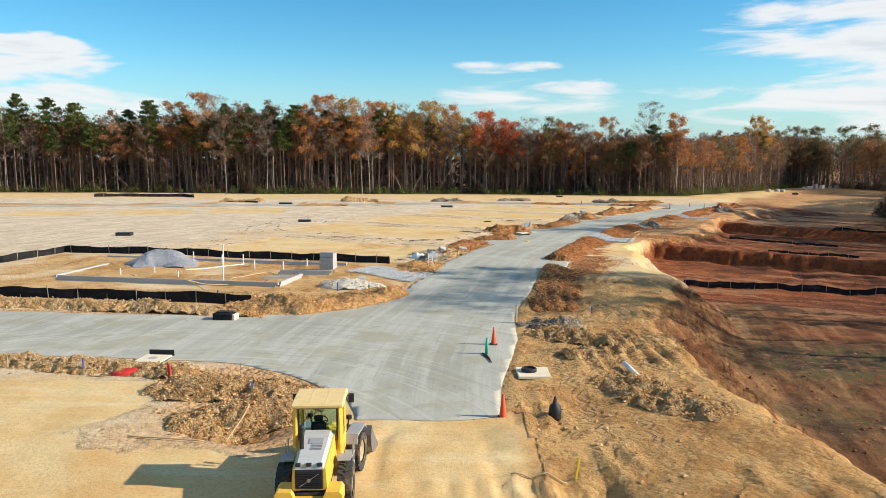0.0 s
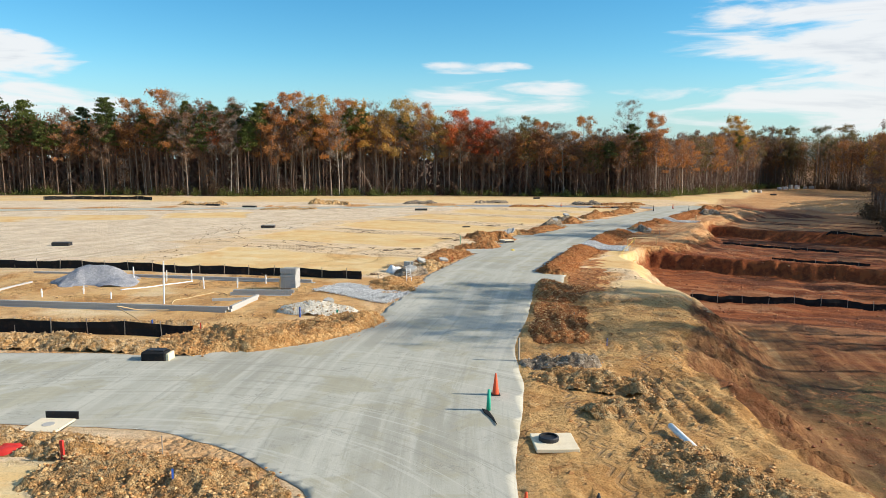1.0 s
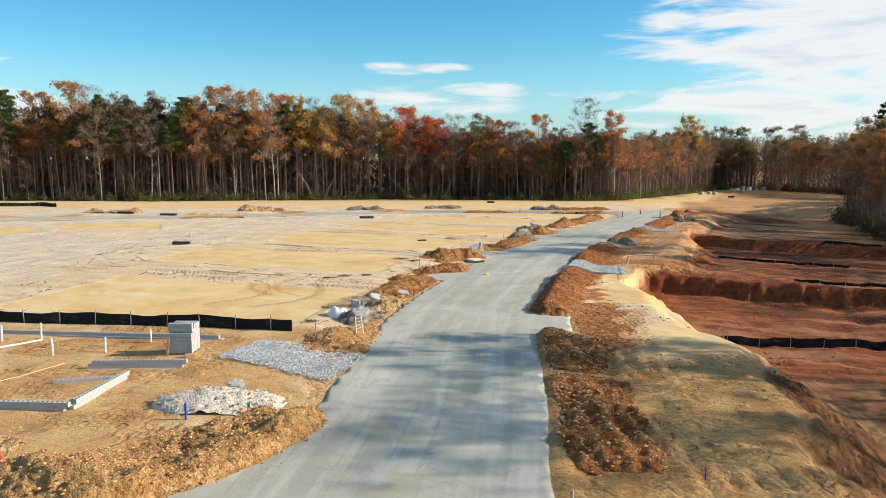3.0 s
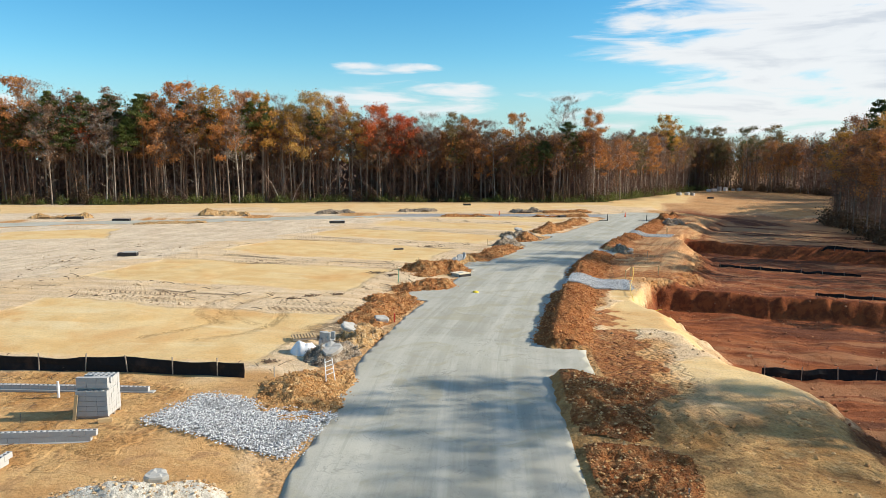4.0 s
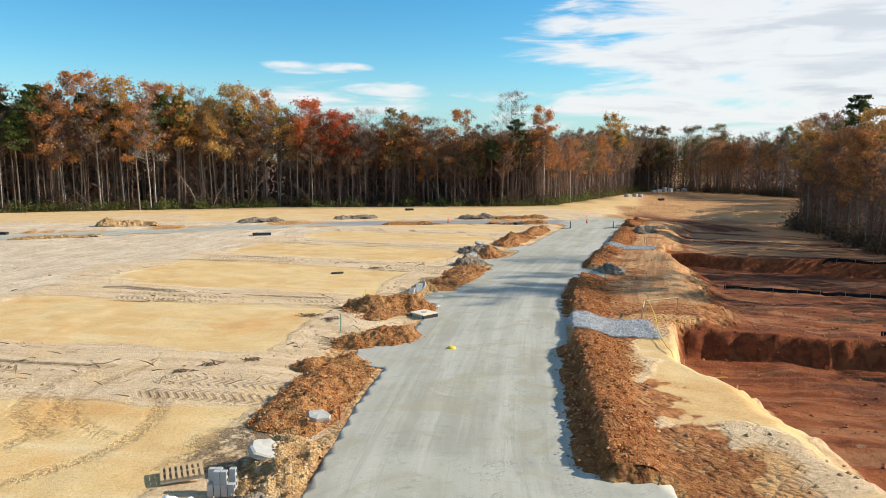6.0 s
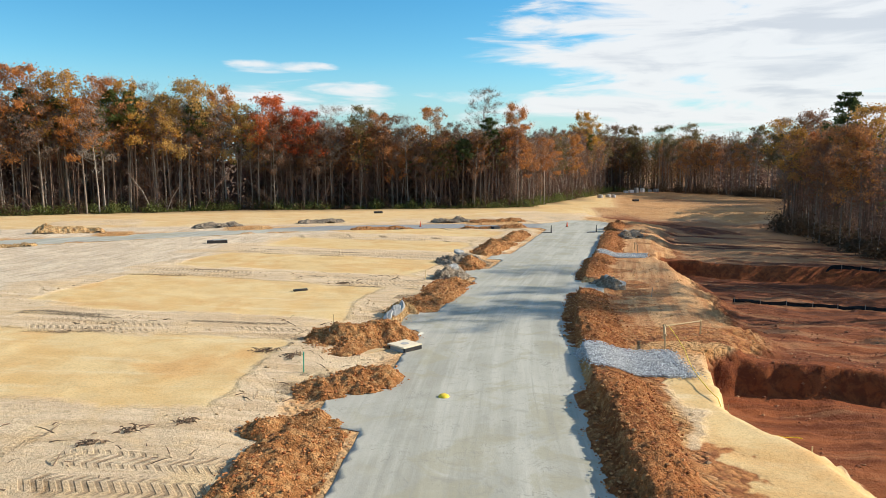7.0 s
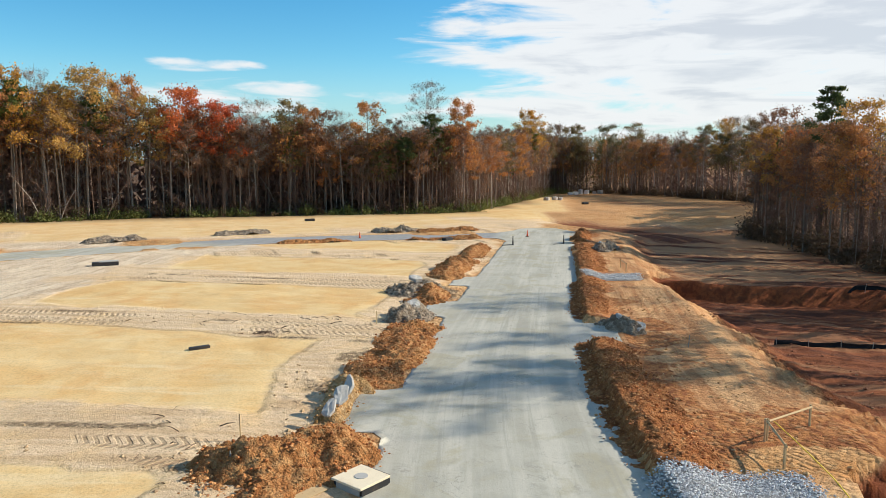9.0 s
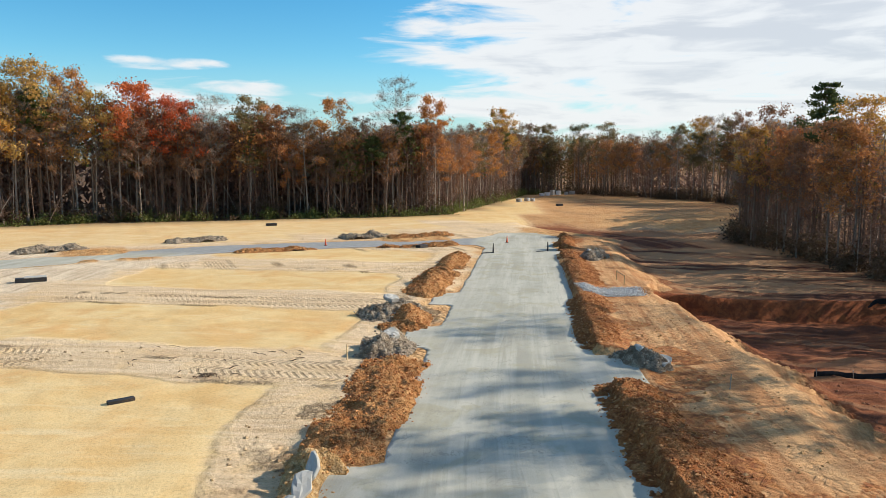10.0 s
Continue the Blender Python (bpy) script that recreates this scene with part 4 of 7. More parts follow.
def broadleaf(seed, tall, crown_from, spread_r, leaves, leaf_size, limbs=26, lean=0.5, twigs=900, share=0.7):
    """Trunk, limbs and twigs of a forest tree, with the places of its leaves."""
    rng = np.random.default_rng(seed)
    g, tips = Geo(), []
    ax, ay = rng.normal(0, lean, 2)
    def trunk_at(t):
        return Vector((ax * t * t + 0.3 * math.sin(3 * t + seed), ay * t * t + 0.25 * math.sin(4 * t + 2 * seed), tall * t))
    r0 = 0.0078 * tall * rng.uniform(0.8, 1.15)
    ts = [0, 0.03, 0.25, 0.5, 0.72, 0.88, 1.0]
    g.tube([trunk_at(t) - Vector((0, 0, 0.4 if t == 0 else 0)) for t in ts], [r0 * 1.5, r0 * 1.05, r0 * 0.9, r0 * 0.7, r0 * 0.42, r0 * 0.2, 0.02], 6, False)
    dead = 7
    for i in range(limbs):
        t = crown_from + (0.98 - crown_from) * (i - dead + rng.uniform(0, 0.8)) / (limbs - dead)
        if i < dead:
            t = rng.uniform(0.15, crown_from)
        p = trunk_at(t)
        a = i * 2.4 + rng.uniform(-0.5, 0.5)
        rel = max((t - crown_from) / (1 - crown_from), 0)
        length = spread_r * (0.4 if i < dead else 0.3 + 0.95 * math.sin(math.pi * (0.28 + 0.62 * rel)) * (1.1 - 0.5 * rel)) * rng.uniform(0.55, 1.1)
        rise = min(rng.uniform(0.3, 1.0), (0.99 * tall - p.z) / length)
        q = p + Vector((math.cos(a) * length * 0.5, math.sin(a) * length * 0.5, length * rise * 0.4))
        e = p + Vector((math.cos(a + 0.2) * length, math.sin(a + 0.2) * length, length * rise))
        r = r0 * (0.16 + 0.26 * (1 - t))
        g.tube([p, q, e], [r, r * 0.65, 0.015], 4, False)
        for j in range(4):
            m = q.lerp(e, 0.25 * j)
            d = Vector((rng.normal(), rng.normal(), rng.uniform(0.1, 1.3)))
            d = d.normalized() * length * rng.uniform(0.2, 0.42)
            g.tube([m, m + d], [r * 0.4, 0.012], 3, False)
            if i >= dead:
                tips += [m + d, m + d * 0.55]
        if i >= dead:
            tips.append(e)
    tips = np.array([tuple(p) for p in tips])
    tv, tf = twig_slivers(tips[rng.integers(0, len(tips), twigs)] + rng.normal(0, 0.25, (twigs, 3)), 1.1, 0.05, rng)
    o = len(g.v)
    g.v += [tuple(p) for p in tv]
    g.f += [tuple(o + int(k) for k in f) for f in tf]
    heads = tips[rng.permutation(len(tips))[:max(12, int(len(tips) * share))]]
    size = rng.uniform(0.45, 1.2, len(heads)) * (0.12 * spread_r + 0.14)
    k = rng.integers(0, len(heads), leaves)
    c = heads[k] + rng.normal(0, 1, (leaves, 3)) * size[k][:, None] * np.array((1, 1, 0.7))
    return g, leaf_clumps(c, leaf_size, rng)


def pine(seed, tall, crown_from, leaves):
    rng = np.random.default_rng(seed)
    g, tips = Geo(), []
    r0 = 0.0085 * tall
    ax, ay = rng.normal(0, 0.3, 2)
    def trunk_at(t):
        return Vector((ax * t * t, ay * t * t, tall * t))
    g.tube([trunk_at(t) - Vector((0, 0, 0.4 if t == 0 else 0)) for t in (0, 0.03, 0.4, 0.75, 1.0)], [r0 * 1.4, r0, r0 * 0.85, r0 * 0.5, 0.03], 6, False)
    for i in range(34):
        t = crown_from + (1 - crown_from) * (i / 34) ** 0.85
        if i < 6:
            t = rng.uniform(0.3, crown_from)
        p = trunk_at(t)
        rel = (t - crown_from) / (1 - crown_from)
        a = i * 2.4 + rng.uniform(-0.6, 0.6)
        length = (0.4 + 3.0 * math.sin(math.pi * min(0.95, 0.25 + 0.7 * max(rel, 0)))) * rng.uniform(0.5, 1.25)
        e = p + Vector((math.cos(a) * length, math.sin(a) * length, length * rng.uniform(0.05, 0.5)))
        g.tube([p, e], [0.05, 0.015], 3, False)
        if i >= 6:
            tips += [(p.lerp(e, w), 0.25 + 0.15 * length) for w in (0.5, 0.75, 0.95)]
    tips.append((trunk_at(0.99), 0.35))
    pos = np.array([tuple(p) for p, r in tips])
    rad = np.array([r for p, r in tips])
    k = rng.integers(0, len(tips), leaves)
    c = pos[k] + rng.normal(0, 1, (leaves, 3)) * rad[k][:, None] * np.array((0.75, 0.75, 0.4))
    return g, leaf_clumps(c, 0.28, rng)


KINDS, TALL = {}, {}


def tree_kind(key, tall, built, leaf_mat, bark_mat, label):
    g, (v, f) = built
    KINDS[key] = (g.mesh("trunk", bark_mat, False), tri_mesh("crown", v, f, leaf_mat), label)
    TALL[key] = tall


for i in range(3):
    tree_kind(("yellow", i), 26, broadleaf(10 + i, 26, 0.55 - 0.06 * i, 4.3, 4400, 0.27), M_YELLOWLEAF, M_BARK, "tall forest tree with a high golden yellow autumn crown")
    tree_kind(("orange", i), 26, broadleaf(20 + i, 26, 0.50 - 0.07 * i, 4.4, 4400, 0.27), M_AUTUMN, M_BARK, "tall forest tree with a high orange autumn crown")
    tree_kind(("rust", i), 24, broadleaf(30 + i, 24, 0.36, 3.8, 2300, 0.25, twigs=1500), M_RUST, M_BARK, "tall forest tree with sparse rust-brown leaves")
    tree_kind(("bare", i), 25, broadleaf(70 + i, 25, 0.45, 4.2, 300, 0.2, limbs=34, twigs=2300), M_RUST, M_PALEBARK, "nearly bare pale grey forest tree with thin twigs")
    tree_kind(("olive", i), 25, broadleaf(130 + i, 25, 0.40, 4.8, 3800, 0.27, share=0.55), M_OLIVE, M_BARK, "broad forest tree with thinning olive-brown leaves")
for i in range(2):
    tree_kind(("red", i), 25, broadleaf(50 + i, 25, 0.46, 5.2, 5600, 0.28, share=0.85), M_REDLEAF, M_BARK, "forest tree with a full bright red-orange crown")
    tree_kind(("sapling", i), 11, broadleaf(110 + i, 11, 0.3, 1.9, 900, 0.2, twigs=500), M_RUST, M_PALEBARK, "slender young tree with sparse autumn leaves at the wood's edge")
for i in range(4):
    tree_kind(("pine", i), 26, pine(90 + i, 26, 0.52 + 0.04 * i, 4800), M_PINE, M_PINEBARK, "tall pine with a bare trunk and dark green crown")


def plant(key, x, y, tall, turn=0.0):
    trunk, crown, label = KINDS[key]
    t = thing("tree", (x, y, height(x, y, False) - 0.05), label, "tree", "woodland trees", turn=turn)
    t.scale = (tall / TALL[key],) * 3
    for n, me in (("trunk", trunk), ("crown", crown)):
        o = new(n, me)
        o.parent = t


# the wood's edge, from the far left round the clearing to the right of the road
EDGE_LEFT = CLEARING[:11]
EDGE_RIGHT = CLEARING[10:25]


def along_edge(pts, w):
    lens = [math.hypot(b[0] - a[0], b[1] - a[1]) for a, b in zip(pts, pts[1:])]
    s = w * sum(lens)
    for (ax, ay), (bx, by), n in zip(pts, pts[1:], lens):
        if s <= n:
            break
        s -= n
    t = min(s / n, 1)
    return ax + (bx - ax) * t, ay + (by - ay) * t, (bx - ax) / n, (by - ay) / n


def skyline(x, y):
    """How tall the wood stands round a place."""
    if y < 215 and x > 55:
        return float(np.interp(y, (60, 120, 150, 180, 215), (17, 18, 20, 20.5, 23)))
    return float(np.interp(x, (-130, -100, -70, -36, -5, 13, 34, 58, 74, 96, 124, 153, 185), (26.5, 24, 26, 27, 26.5, 24, 22, 19.5, 22, 20.5, 25, 24, 24)))


# trees that stand out of the edge by height or colour: place and height
NOTABLE = {
    "pine": ((-127, 221, 29), (-118, 222, 28), (-111, 223, 26.5), (-89, 225, 27.5), (-66, 225, 27), (-59, 225, 26), (-52, 226, 26.3), (-45, 225, 26.5), (-20, 230, 25.8), (-3, 234, 24.6), (65, 231, 22), (145, 319, 18), (101.7, 157.2, 25.0), (-96, 226, 25), (-30, 230, 24)),
    "orange": ((-81, 225, 27.2), (-72, 225, 30), (-42, 226, 26.6), (-36.5, 227, 29.6), (-22, 230, 28), (2, 235, 27.8), (38, 233, 22.5), (51, 232, 24.2), (73.5, 231, 25.3), (105, 166, 18.7), (181, 297, 19), (172, 300, 20), (94, 150, 19)),
    "yellow": ((-28.5, 229, 28.6), (-17, 231, 27.6), (-9, 232, 25.3), (-5, 233, 28.4), (124, 293, 28.7), (96.5, 148, 22), (185, 265, 26.3), (107, 174, 19.5), (130, 300, 26)),
    "red": ((13, 235, 25.6), (20.5, 234, 22.8), (-60, 228, 24)),
    "bare": ((-68, 225, 29), (-12, 232, 27.4), (27, 234, 23.6), (64, 231, 28.8), (183, 287, 23), (182, 258, 26.5), (45, 232, 22), (85, 240, 20)),
    "olive": ((34, 233, 23.8), (164, 324, 26.3), (174, 318, 26.2), (178, 306, 26.2), (184, 276, 24.7), (157, 324, 25.5), (141, 312, 24), (180, 250, 25)),
    "rust": ((-62, 225, 27), (-52, 225, 27.6), (42, 233, 21.8), (58, 232, 20.5), (96, 259, 21.5), (153, 323, 26), (180, 247, 27), (102, 161, 20), (108, 172, 22.6), (-100, 224, 24.5)),
}
# on the sunny side, out of sight: the trees whose shadows lie over the road
SHADERS = ((53.3, 56.4), (55.6, 53.8), (51.6, 48.0), (51.2, 43.6), (68.5, 102.2), (70.0, 98.4), (82.8, 119.2), (76.4, 108.6))


def woods():
    rng = random.Random(4)
    for kind, places in NOTABLE.items():
        keys = [q for q in KINDS if q[0] == kind]
        for i, (x, y, tall) in enumerate(places):
            plant(keys[i % len(keys)], x, y, tall, 47 * i)
    kinds = ("pine", "orange", "rust", "bare", "olive", "sapling", "yellow")
    for pts, count in ((EDGE_LEFT, 165), (EDGE_RIGHT, 95)):
        for i in range(count):
            x, y, dx, dy = along_edge(pts, (i + rng.uniform(-0.4, 0.4) + 0.5) / count)
            back = rng.choice((0.3, 1.5, 3.0, 5.0, 8.0)) + rng.uniform(-1, 1.5)
            px, py = x - dy * back, y + dx * back
            if py < 240 and px > 92:
                share = (0.03, 0.12, 0.30, 0.43, 0.02, 0.05, 0.05)
            elif px > 80:
                share = (0.05, 0.1, 0.28, 0.33, 0.2, 0.04, 0)
            elif px > 8:
                share = (0.03, 0.12, 0.42, 0.35, 0.04, 0.04, 0)
            elif px > -50:
                share = (0.16, 0.12, 0.32, 0.30, 0, 0.04, 0.06)
            else:
                share = (0.56, 0.06, 0.18, 0.16, 0, 0.04, 0)
            k = rng.choices(kinds, share)[0]
            key = rng.choice([q for q in KINDS if q[0] == k])
            tall = skyline(px, py) * rng.uniform(0.74, 0.97) * (0.45 if k == "sapling" else 1)
            plant(key, px, py, tall, rng.uniform(0, 360))
    for i, (x, y) in enumerate(SHADERS):
        plant(("rust", 1) if i in (0, 4) else ("bare", i % 3), x, y, 30.5, 67 * i)


def deep_woods():
    """The trees behind the edge, too many to count: trunks, twigs and leaf clumps."""
    rng = np.random.default_rng(8)
    pr = random.Random(9)
    trunks, pale = Geo(), Geo()
    spots = {"rust": [], "orange": [], "pine": [], "olive": [], "twig": [], "fill": []}
    stretches = ((EDGE_LEFT, 880, 58), (EDGE_RIGHT[:6], 260, 46), (EDGE_RIGHT[5:9], 110, 20))
    for pts, count, depth in stretches:
        for i in range(count):
            x, y, dx, dy = along_edge(pts, (i + pr.random()) / count)
            back = 2 + depth * pr.random() ** 2.0
            px, py = x - dy * back, y + dx * back
            z, tall = height(px, py, False), skyline(px, py) * pr.uniform(0.78, 0.99)
            r = pr.uniform(0.08, 0.19)
            lx, ly = pr.gauss(0, 0.7), pr.gauss(0, 0.7)
            (pale if pr.random() < 0.16 else trunks).tube([(px, py, z - 0.3), (px + lx * 0.3 + pr.gauss(0, 0.15), py + ly * 0.4, z + tall * 0.5), (px + lx, py + ly, z + tall)], [r * 1.2, r * 0.8, 0.03], 4, False)
            kind = pr.choices(("rust", "orange", "pine", "olive"), (0.50, 0.24, 0.18, 0.08) if px < 80 else (0.5, 0.2, 0.08, 0.22))[0]
            n = {58: 210, 46: 90, 20: 70}[depth]
            c = np.clip(rng.normal(0, 1, (n, 3)), -1.8, 1.8) * np.array((1.4, 1.4, 0)) + np.array((px + lx * 0.8, py + ly * 0.8, z))
            c[:, 2] += tall * ((0.48 + 0.5 * rng.beta(1.9, 1.3, n)) if px < 85 else (0.36 + 0.62 * rng.beta(1.9, 1.3, n)))
            spots[kind].append(c)
            n = 230 if back < 12 else 100
            c = rng.normal(0, 1, (n, 3)) * np.array((1.3, 1.3, 0)) + np.array((px + lx * 0.4, py + ly * 0.4, z + 0.3))
            c[:, 2] += tall * 0.85 * rng.random(n)
            spots["twig"].append(c)
            if back > {58: 14, 46: 28, 20: 99}[depth]:
                c = rng.normal(0, 1, (90, 3)) * np.array((2.2, 2.2, 0)) + np.array((px, py, z + 0.2))
                c[:, 2] += tall * 0.85 * rng.random(90)
                spots["fill"].append(c)
        for i in range(count // 3 if depth > 50 else 0):
            x, y, dx, dy = along_edge(pts, (i + 0.5) / (count // 3))
            back = pr.uniform(13, 22)
            c = rng.normal(0, 1, (70, 3)) * np.array((2.2, 2.2, 0)) + np.array((x - dy * back, y + dx * back, height(x, y, False)))
            c[:, 2] += 0.82 * skyline(x, y) * rng.random(70)
            spots["fill"].append(c)
        # young and leaning stems at the front
        for i in range(int(count * 0.5)):
            x, y, dx, dy = along_edge(pts, pr.random())
            back = pr.uniform(-0.5, 10)
            px, py = x - dy * back, y + dx * back
            z, tall, r = height(px, py, False), skyline(px, py) * pr.uniform(0.35, 0.85), pr.uniform(0.04, 0.10)
            lx, ly = pr.gauss(0, 0.7), pr.gauss(0, 0.7)
            if pr.random() < 0.16:
                lx, tall, r = pr.choice((-1, 1)) * pr.uniform(2.0, 6.0), pr.uniform(5, 12), r * 1.2
            (pale if pr.random() < 0.4 else trunks).tube([(px, py, z - 0.3), (px + lx * 0.4, py + ly * 0.4, z + tall * 0.5), (px + lx, py + ly, z + tall)], [r * 1.2, r * 0.8, 0.02], 4, False)
            n = 60
            w = rng.uniform(0.25, 1.0, (n, 1))
            spots["twig"].append(np.array((px, py, z)) + w * np.array((lx, ly, tall)) + rng.normal(0, 0.25, (n, 3)))
    # the corner behind the far end of the clearing
    for i in range(170):
        px, py = pr.uniform(140, 225), pr.uniform(322, 372)
        if py < 322 + max(0, px - 168) * -1.6:
            continue
        z, tall = height(px, py, False), pr.uniform(20, 25)
        trunks.tube([(px, py, z - 0.3), (px, py, z + tall)], [0.2, 0.03], 4, False)
        c = np.clip(rng.normal(0, 1, (330, 3)), -1.8, 1.8) * np.array((1.7, 1.7, 0)) + np.array((px, py, z))
        c[:, 2] += tall * (0.1 + 0.86 * rng.beta(1.8, 1.4, 330))
        spots[pr.choice(("rust", "olive", "orange", "pine"))].append(c)
    root = thing("deep_woods", (0, 0, 0), "dense autumn woodland of bare trunks and fading leaves", "woods", kind="stuff")
    part_raw("trunks", trunks.mesh("trunks", M_PINEBARK, False), root)
    part_raw("trunks", pale.mesh("trunks", M_PALEBARK, False), root)
    for kind, mat, size in (("rust", M_RUST, 0.42), ("orange", M_AUTUMN, 0.42), ("pine", M_PINE, 0.42), ("olive", M_OLIVE, 0.45), ("fill", M_TWIGS, 1.3)):
        v, f = leaf_clumps(np.concatenate(spots[kind]), size, rng)
        part_raw("foliage", tri_mesh("foliage", v, f, mat), root)
    v, f = twig_slivers(np.concatenate(spots["twig"]), 1.5, 0.075, rng)
    part_raw("twigs", tri_mesh("twigs", v, f, M_TWIGS), root)


def brush():
    """Low green and brown growth along the wood's edge."""
    rng = np.random.default_rng(12)
    pr = random.Random(13)
    for pts, count, size, mat, label in ((EDGE_LEFT, 420, 0.26, M_BRUSH, "low green and brown brush along the wood's edge"), (EDGE_LEFT, 420, 0.26, M_DRYBRUSH, "dry brown undergrowth along the wood's edge"), (EDGE_RIGHT[:9], 420, 0.3, M_DRYBRUSH, "dark dry brush under the trees")):
        c = []
        for i in range(count):
            x, y, dx, dy = along_edge(pts, pr.random())
            back = pr.uniform(-1.0, 2.0) if mat is M_BRUSH else pr.uniform(-0.5, 7)
            px, py = x - dy * back, y + dx * back
            h, r = (pr.uniform(0.5, 2.2) if mat is M_BRUSH else pr.uniform(0.6, 4.0)), pr.uniform(0.6, 1.6)
            n = int(90 * r * h ** 0.5)
            q = rng.normal(0, 1, (n, 3)) * np.array((r * 0.6, r * 0.6, h * 0.35)) + np.array((px, py, height(px, py, False) + h * 0.5))
            c.append(q)
        v, f = leaf_clumps(np.concatenate(c), size, rng)
        tagged(new("brush", tri_mesh("brush", v, f, mat)), label, "brush", "", "stuff")


woods()
deep_woods()
brush()


# ---- paints and small materials ----
M_YELLOW = painted("loader_yellow", (0.80, 0.47, 0.06), 0.45, 0.0, 0.3)
M_LGREY = painted("loader_grey", (0.34, 0.34, 0.33), 0.5, 0.0, 0.3)
M_BLACK = painted("black_plastic", (0.018, 0.018, 0.02), 0.5, 0.0, 0.2)
M_RUBBER = painted("tyre_rubber", (0.05, 0.045, 0.04), 0.85, 0.0, 0.75, (0.36, 0.25, 0.14), 2.0)
M_STEEL = painted("worn_steel", (0.26, 0.25, 0.24), 0.5, 0.6, 0.5)
M_ORANGE = painted("cone_orange", (0.75, 0.09, 0.02), 0.5, 0.0, 0.15)
M_GREEN = painted("green_paint", (0.02, 0.42, 0.26), 0.5, 0.0, 0.15)
M_BLUE = painted("blue_paint", (0.03, 0.10, 0.40), 0.5, 0.0, 0.15)
M_RED = painted("red_paint", (0.62, 0.03, 0.02), 0.5, 0.0, 0.1)
M_WHITE = painted("white_plastic", (0.80, 0.79, 0.76), 0.4, 0.0, 0.2)
M_WOOD = painted("raw_lumber", (0.55, 0.38, 0.19), 0.8, 0.0, 0.2, (0.25, 0.16, 0.08), 5.0)
M_GREYWOOD = painted("weathered_lumber", (0.36, 0.30, 0.23), 0.85, 0.0, 0.3, (0.2, 0.14, 0.08), 5.0)
M_CONCRETE = painted("concrete", (0.42, 0.40, 0.36), 0.9, 0.0, 0.35, (0.36, 0.30, 0.22), 2.0)
M_BLOCK = painted("concrete_block", (0.45, 0.44, 0.415), 0.92, 0.0, 0.15, (0.34, 0.30, 0.26), 4.0)
M_YPLASTIC = painted("yellow_plastic", (0.85, 0.58, 0.03), 0.4, 0.0, 0.1)


M_HOSE = painted("pale_hose", (0.66, 0.50, 0.26), 0.6, 0.0, 0.2)


def cloth_black():
    k = Mat("black_filter_cloth", 0.85, 0.0, 0.2)
    n = k.noise(1.2, 5.0, 0.6)
    c = k.mix(k.step(n, 0.5, 0.7, 0.0, 0.5), (0.014, 0.014, 0.015), (0.07, 0.045, 0.03))
    return k.colour(c).bump(k.noise(3.0, 3.0), 0.05, 0.5).m


def glass_pane():
    k = Mat("cab_glass", 0.05, 0.0, 0.5)
    k.b.inputs["Transmission Weight"].default_value = 1.0
    k.b.inputs["IOR"].default_value = 1.05
    return k.colour((0.62, 0.78, 0.74)).m


def stone_mix(name, a, b, c):
    k = Mat(name, 0.85, 0.0, 0.3)
    r = k.island()
    col = k.mix(k.step(r, 0.1, 0.6), a, b)
    col = k.mix(k.step(r, 0.6, 1.0), col, c)
    return k.colour(col).bump(k.noise(20.0), 0.01, 0.5).m


M_CLOTH, M_GLASS = cloth_black(), glass_pane()
M_GRAVEL = stone_mix("crushed_stone", (0.38, 0.375, 0.36), (0.56, 0.55, 0.53), (0.74, 0.73, 0.69))
M_CLODS = stone_mix("clay_clods", (0.40, 0.185, 0.065), (0.58, 0.31, 0.115), (0.70, 0.45, 0.21))
M_TURNCLODS = stone_mix("red_clay_clods", (0.30, 0.095, 0.028), (0.50, 0.19, 0.055), (0.62, 0.31, 0.12))
M_GREYCLODS = stone_mix("grey_clods", (0.22, 0.17, 0.12), (0.33, 0.27, 0.20), (0.46, 0.40, 0.31))
M_TANCLODS = stone_mix("tan_clods", (0.46, 0.30, 0.15), (0.57, 0.39, 0.21), (0.30, 0.19, 0.10))
M_REDCLODS = stone_mix("red_clods", (0.24, 0.085, 0.04), (0.34, 0.14, 0.06), (0.46, 0.22, 0.10))


# ---- loose earth, stone ----
ROCK_V = [(0, 0, 1), (0.9, 0.1, 0.25), (0.2, 0.95, 0.3), (-0.8, 0.35, 0.2), (-0.35, -0.85, 0.3), (0.5, -0.75, 0.2), (0.3, 0.2, -0.7), (-0.4, -0.2, -0.7)]
ROCK_F = [(0, 1, 2), (0, 2, 3), (0, 3, 4), (0, 4, 5), (0, 5, 1), (6, 2, 1), (6, 3, 2), (7, 4, 3), (7, 5, 4), (6, 1, 5), (6, 5, 7), (6, 7, 3)]


def stones(name, spots, sizes, material, seed, flat=0.7):
    """Many small irregular stones or clods in one mesh."""
    rng = np.random.default_rng(seed)
    base = np.array(ROCK_V)
    n = len(spots)
    ang = rng.uniform(0, 6.283, n)
    j = base[None] * rng.uniform(0.65, 1.25, (n, len(base), 3)) * np.asarray(sizes)[:, None, None]
    j[:, :, 2] *= flat
    c, s = np.cos(ang)[:, None], np.sin(ang)[:, None]
    x, y = j[:, :, 0] * c - j[:, :, 1] * s, j[:, :, 0] * s + j[:, :, 1] * c
    v = np.stack([x, y, j[:, :, 2]], -1) + np.asarray(spots)[:, None, :]
    f = (np.arange(n)[:, None, None] * len(base) + np.array(ROCK_F)[None]).reshape(-1, 3)
    return tri_mesh(name, v.reshape(-1, 3), f, material)


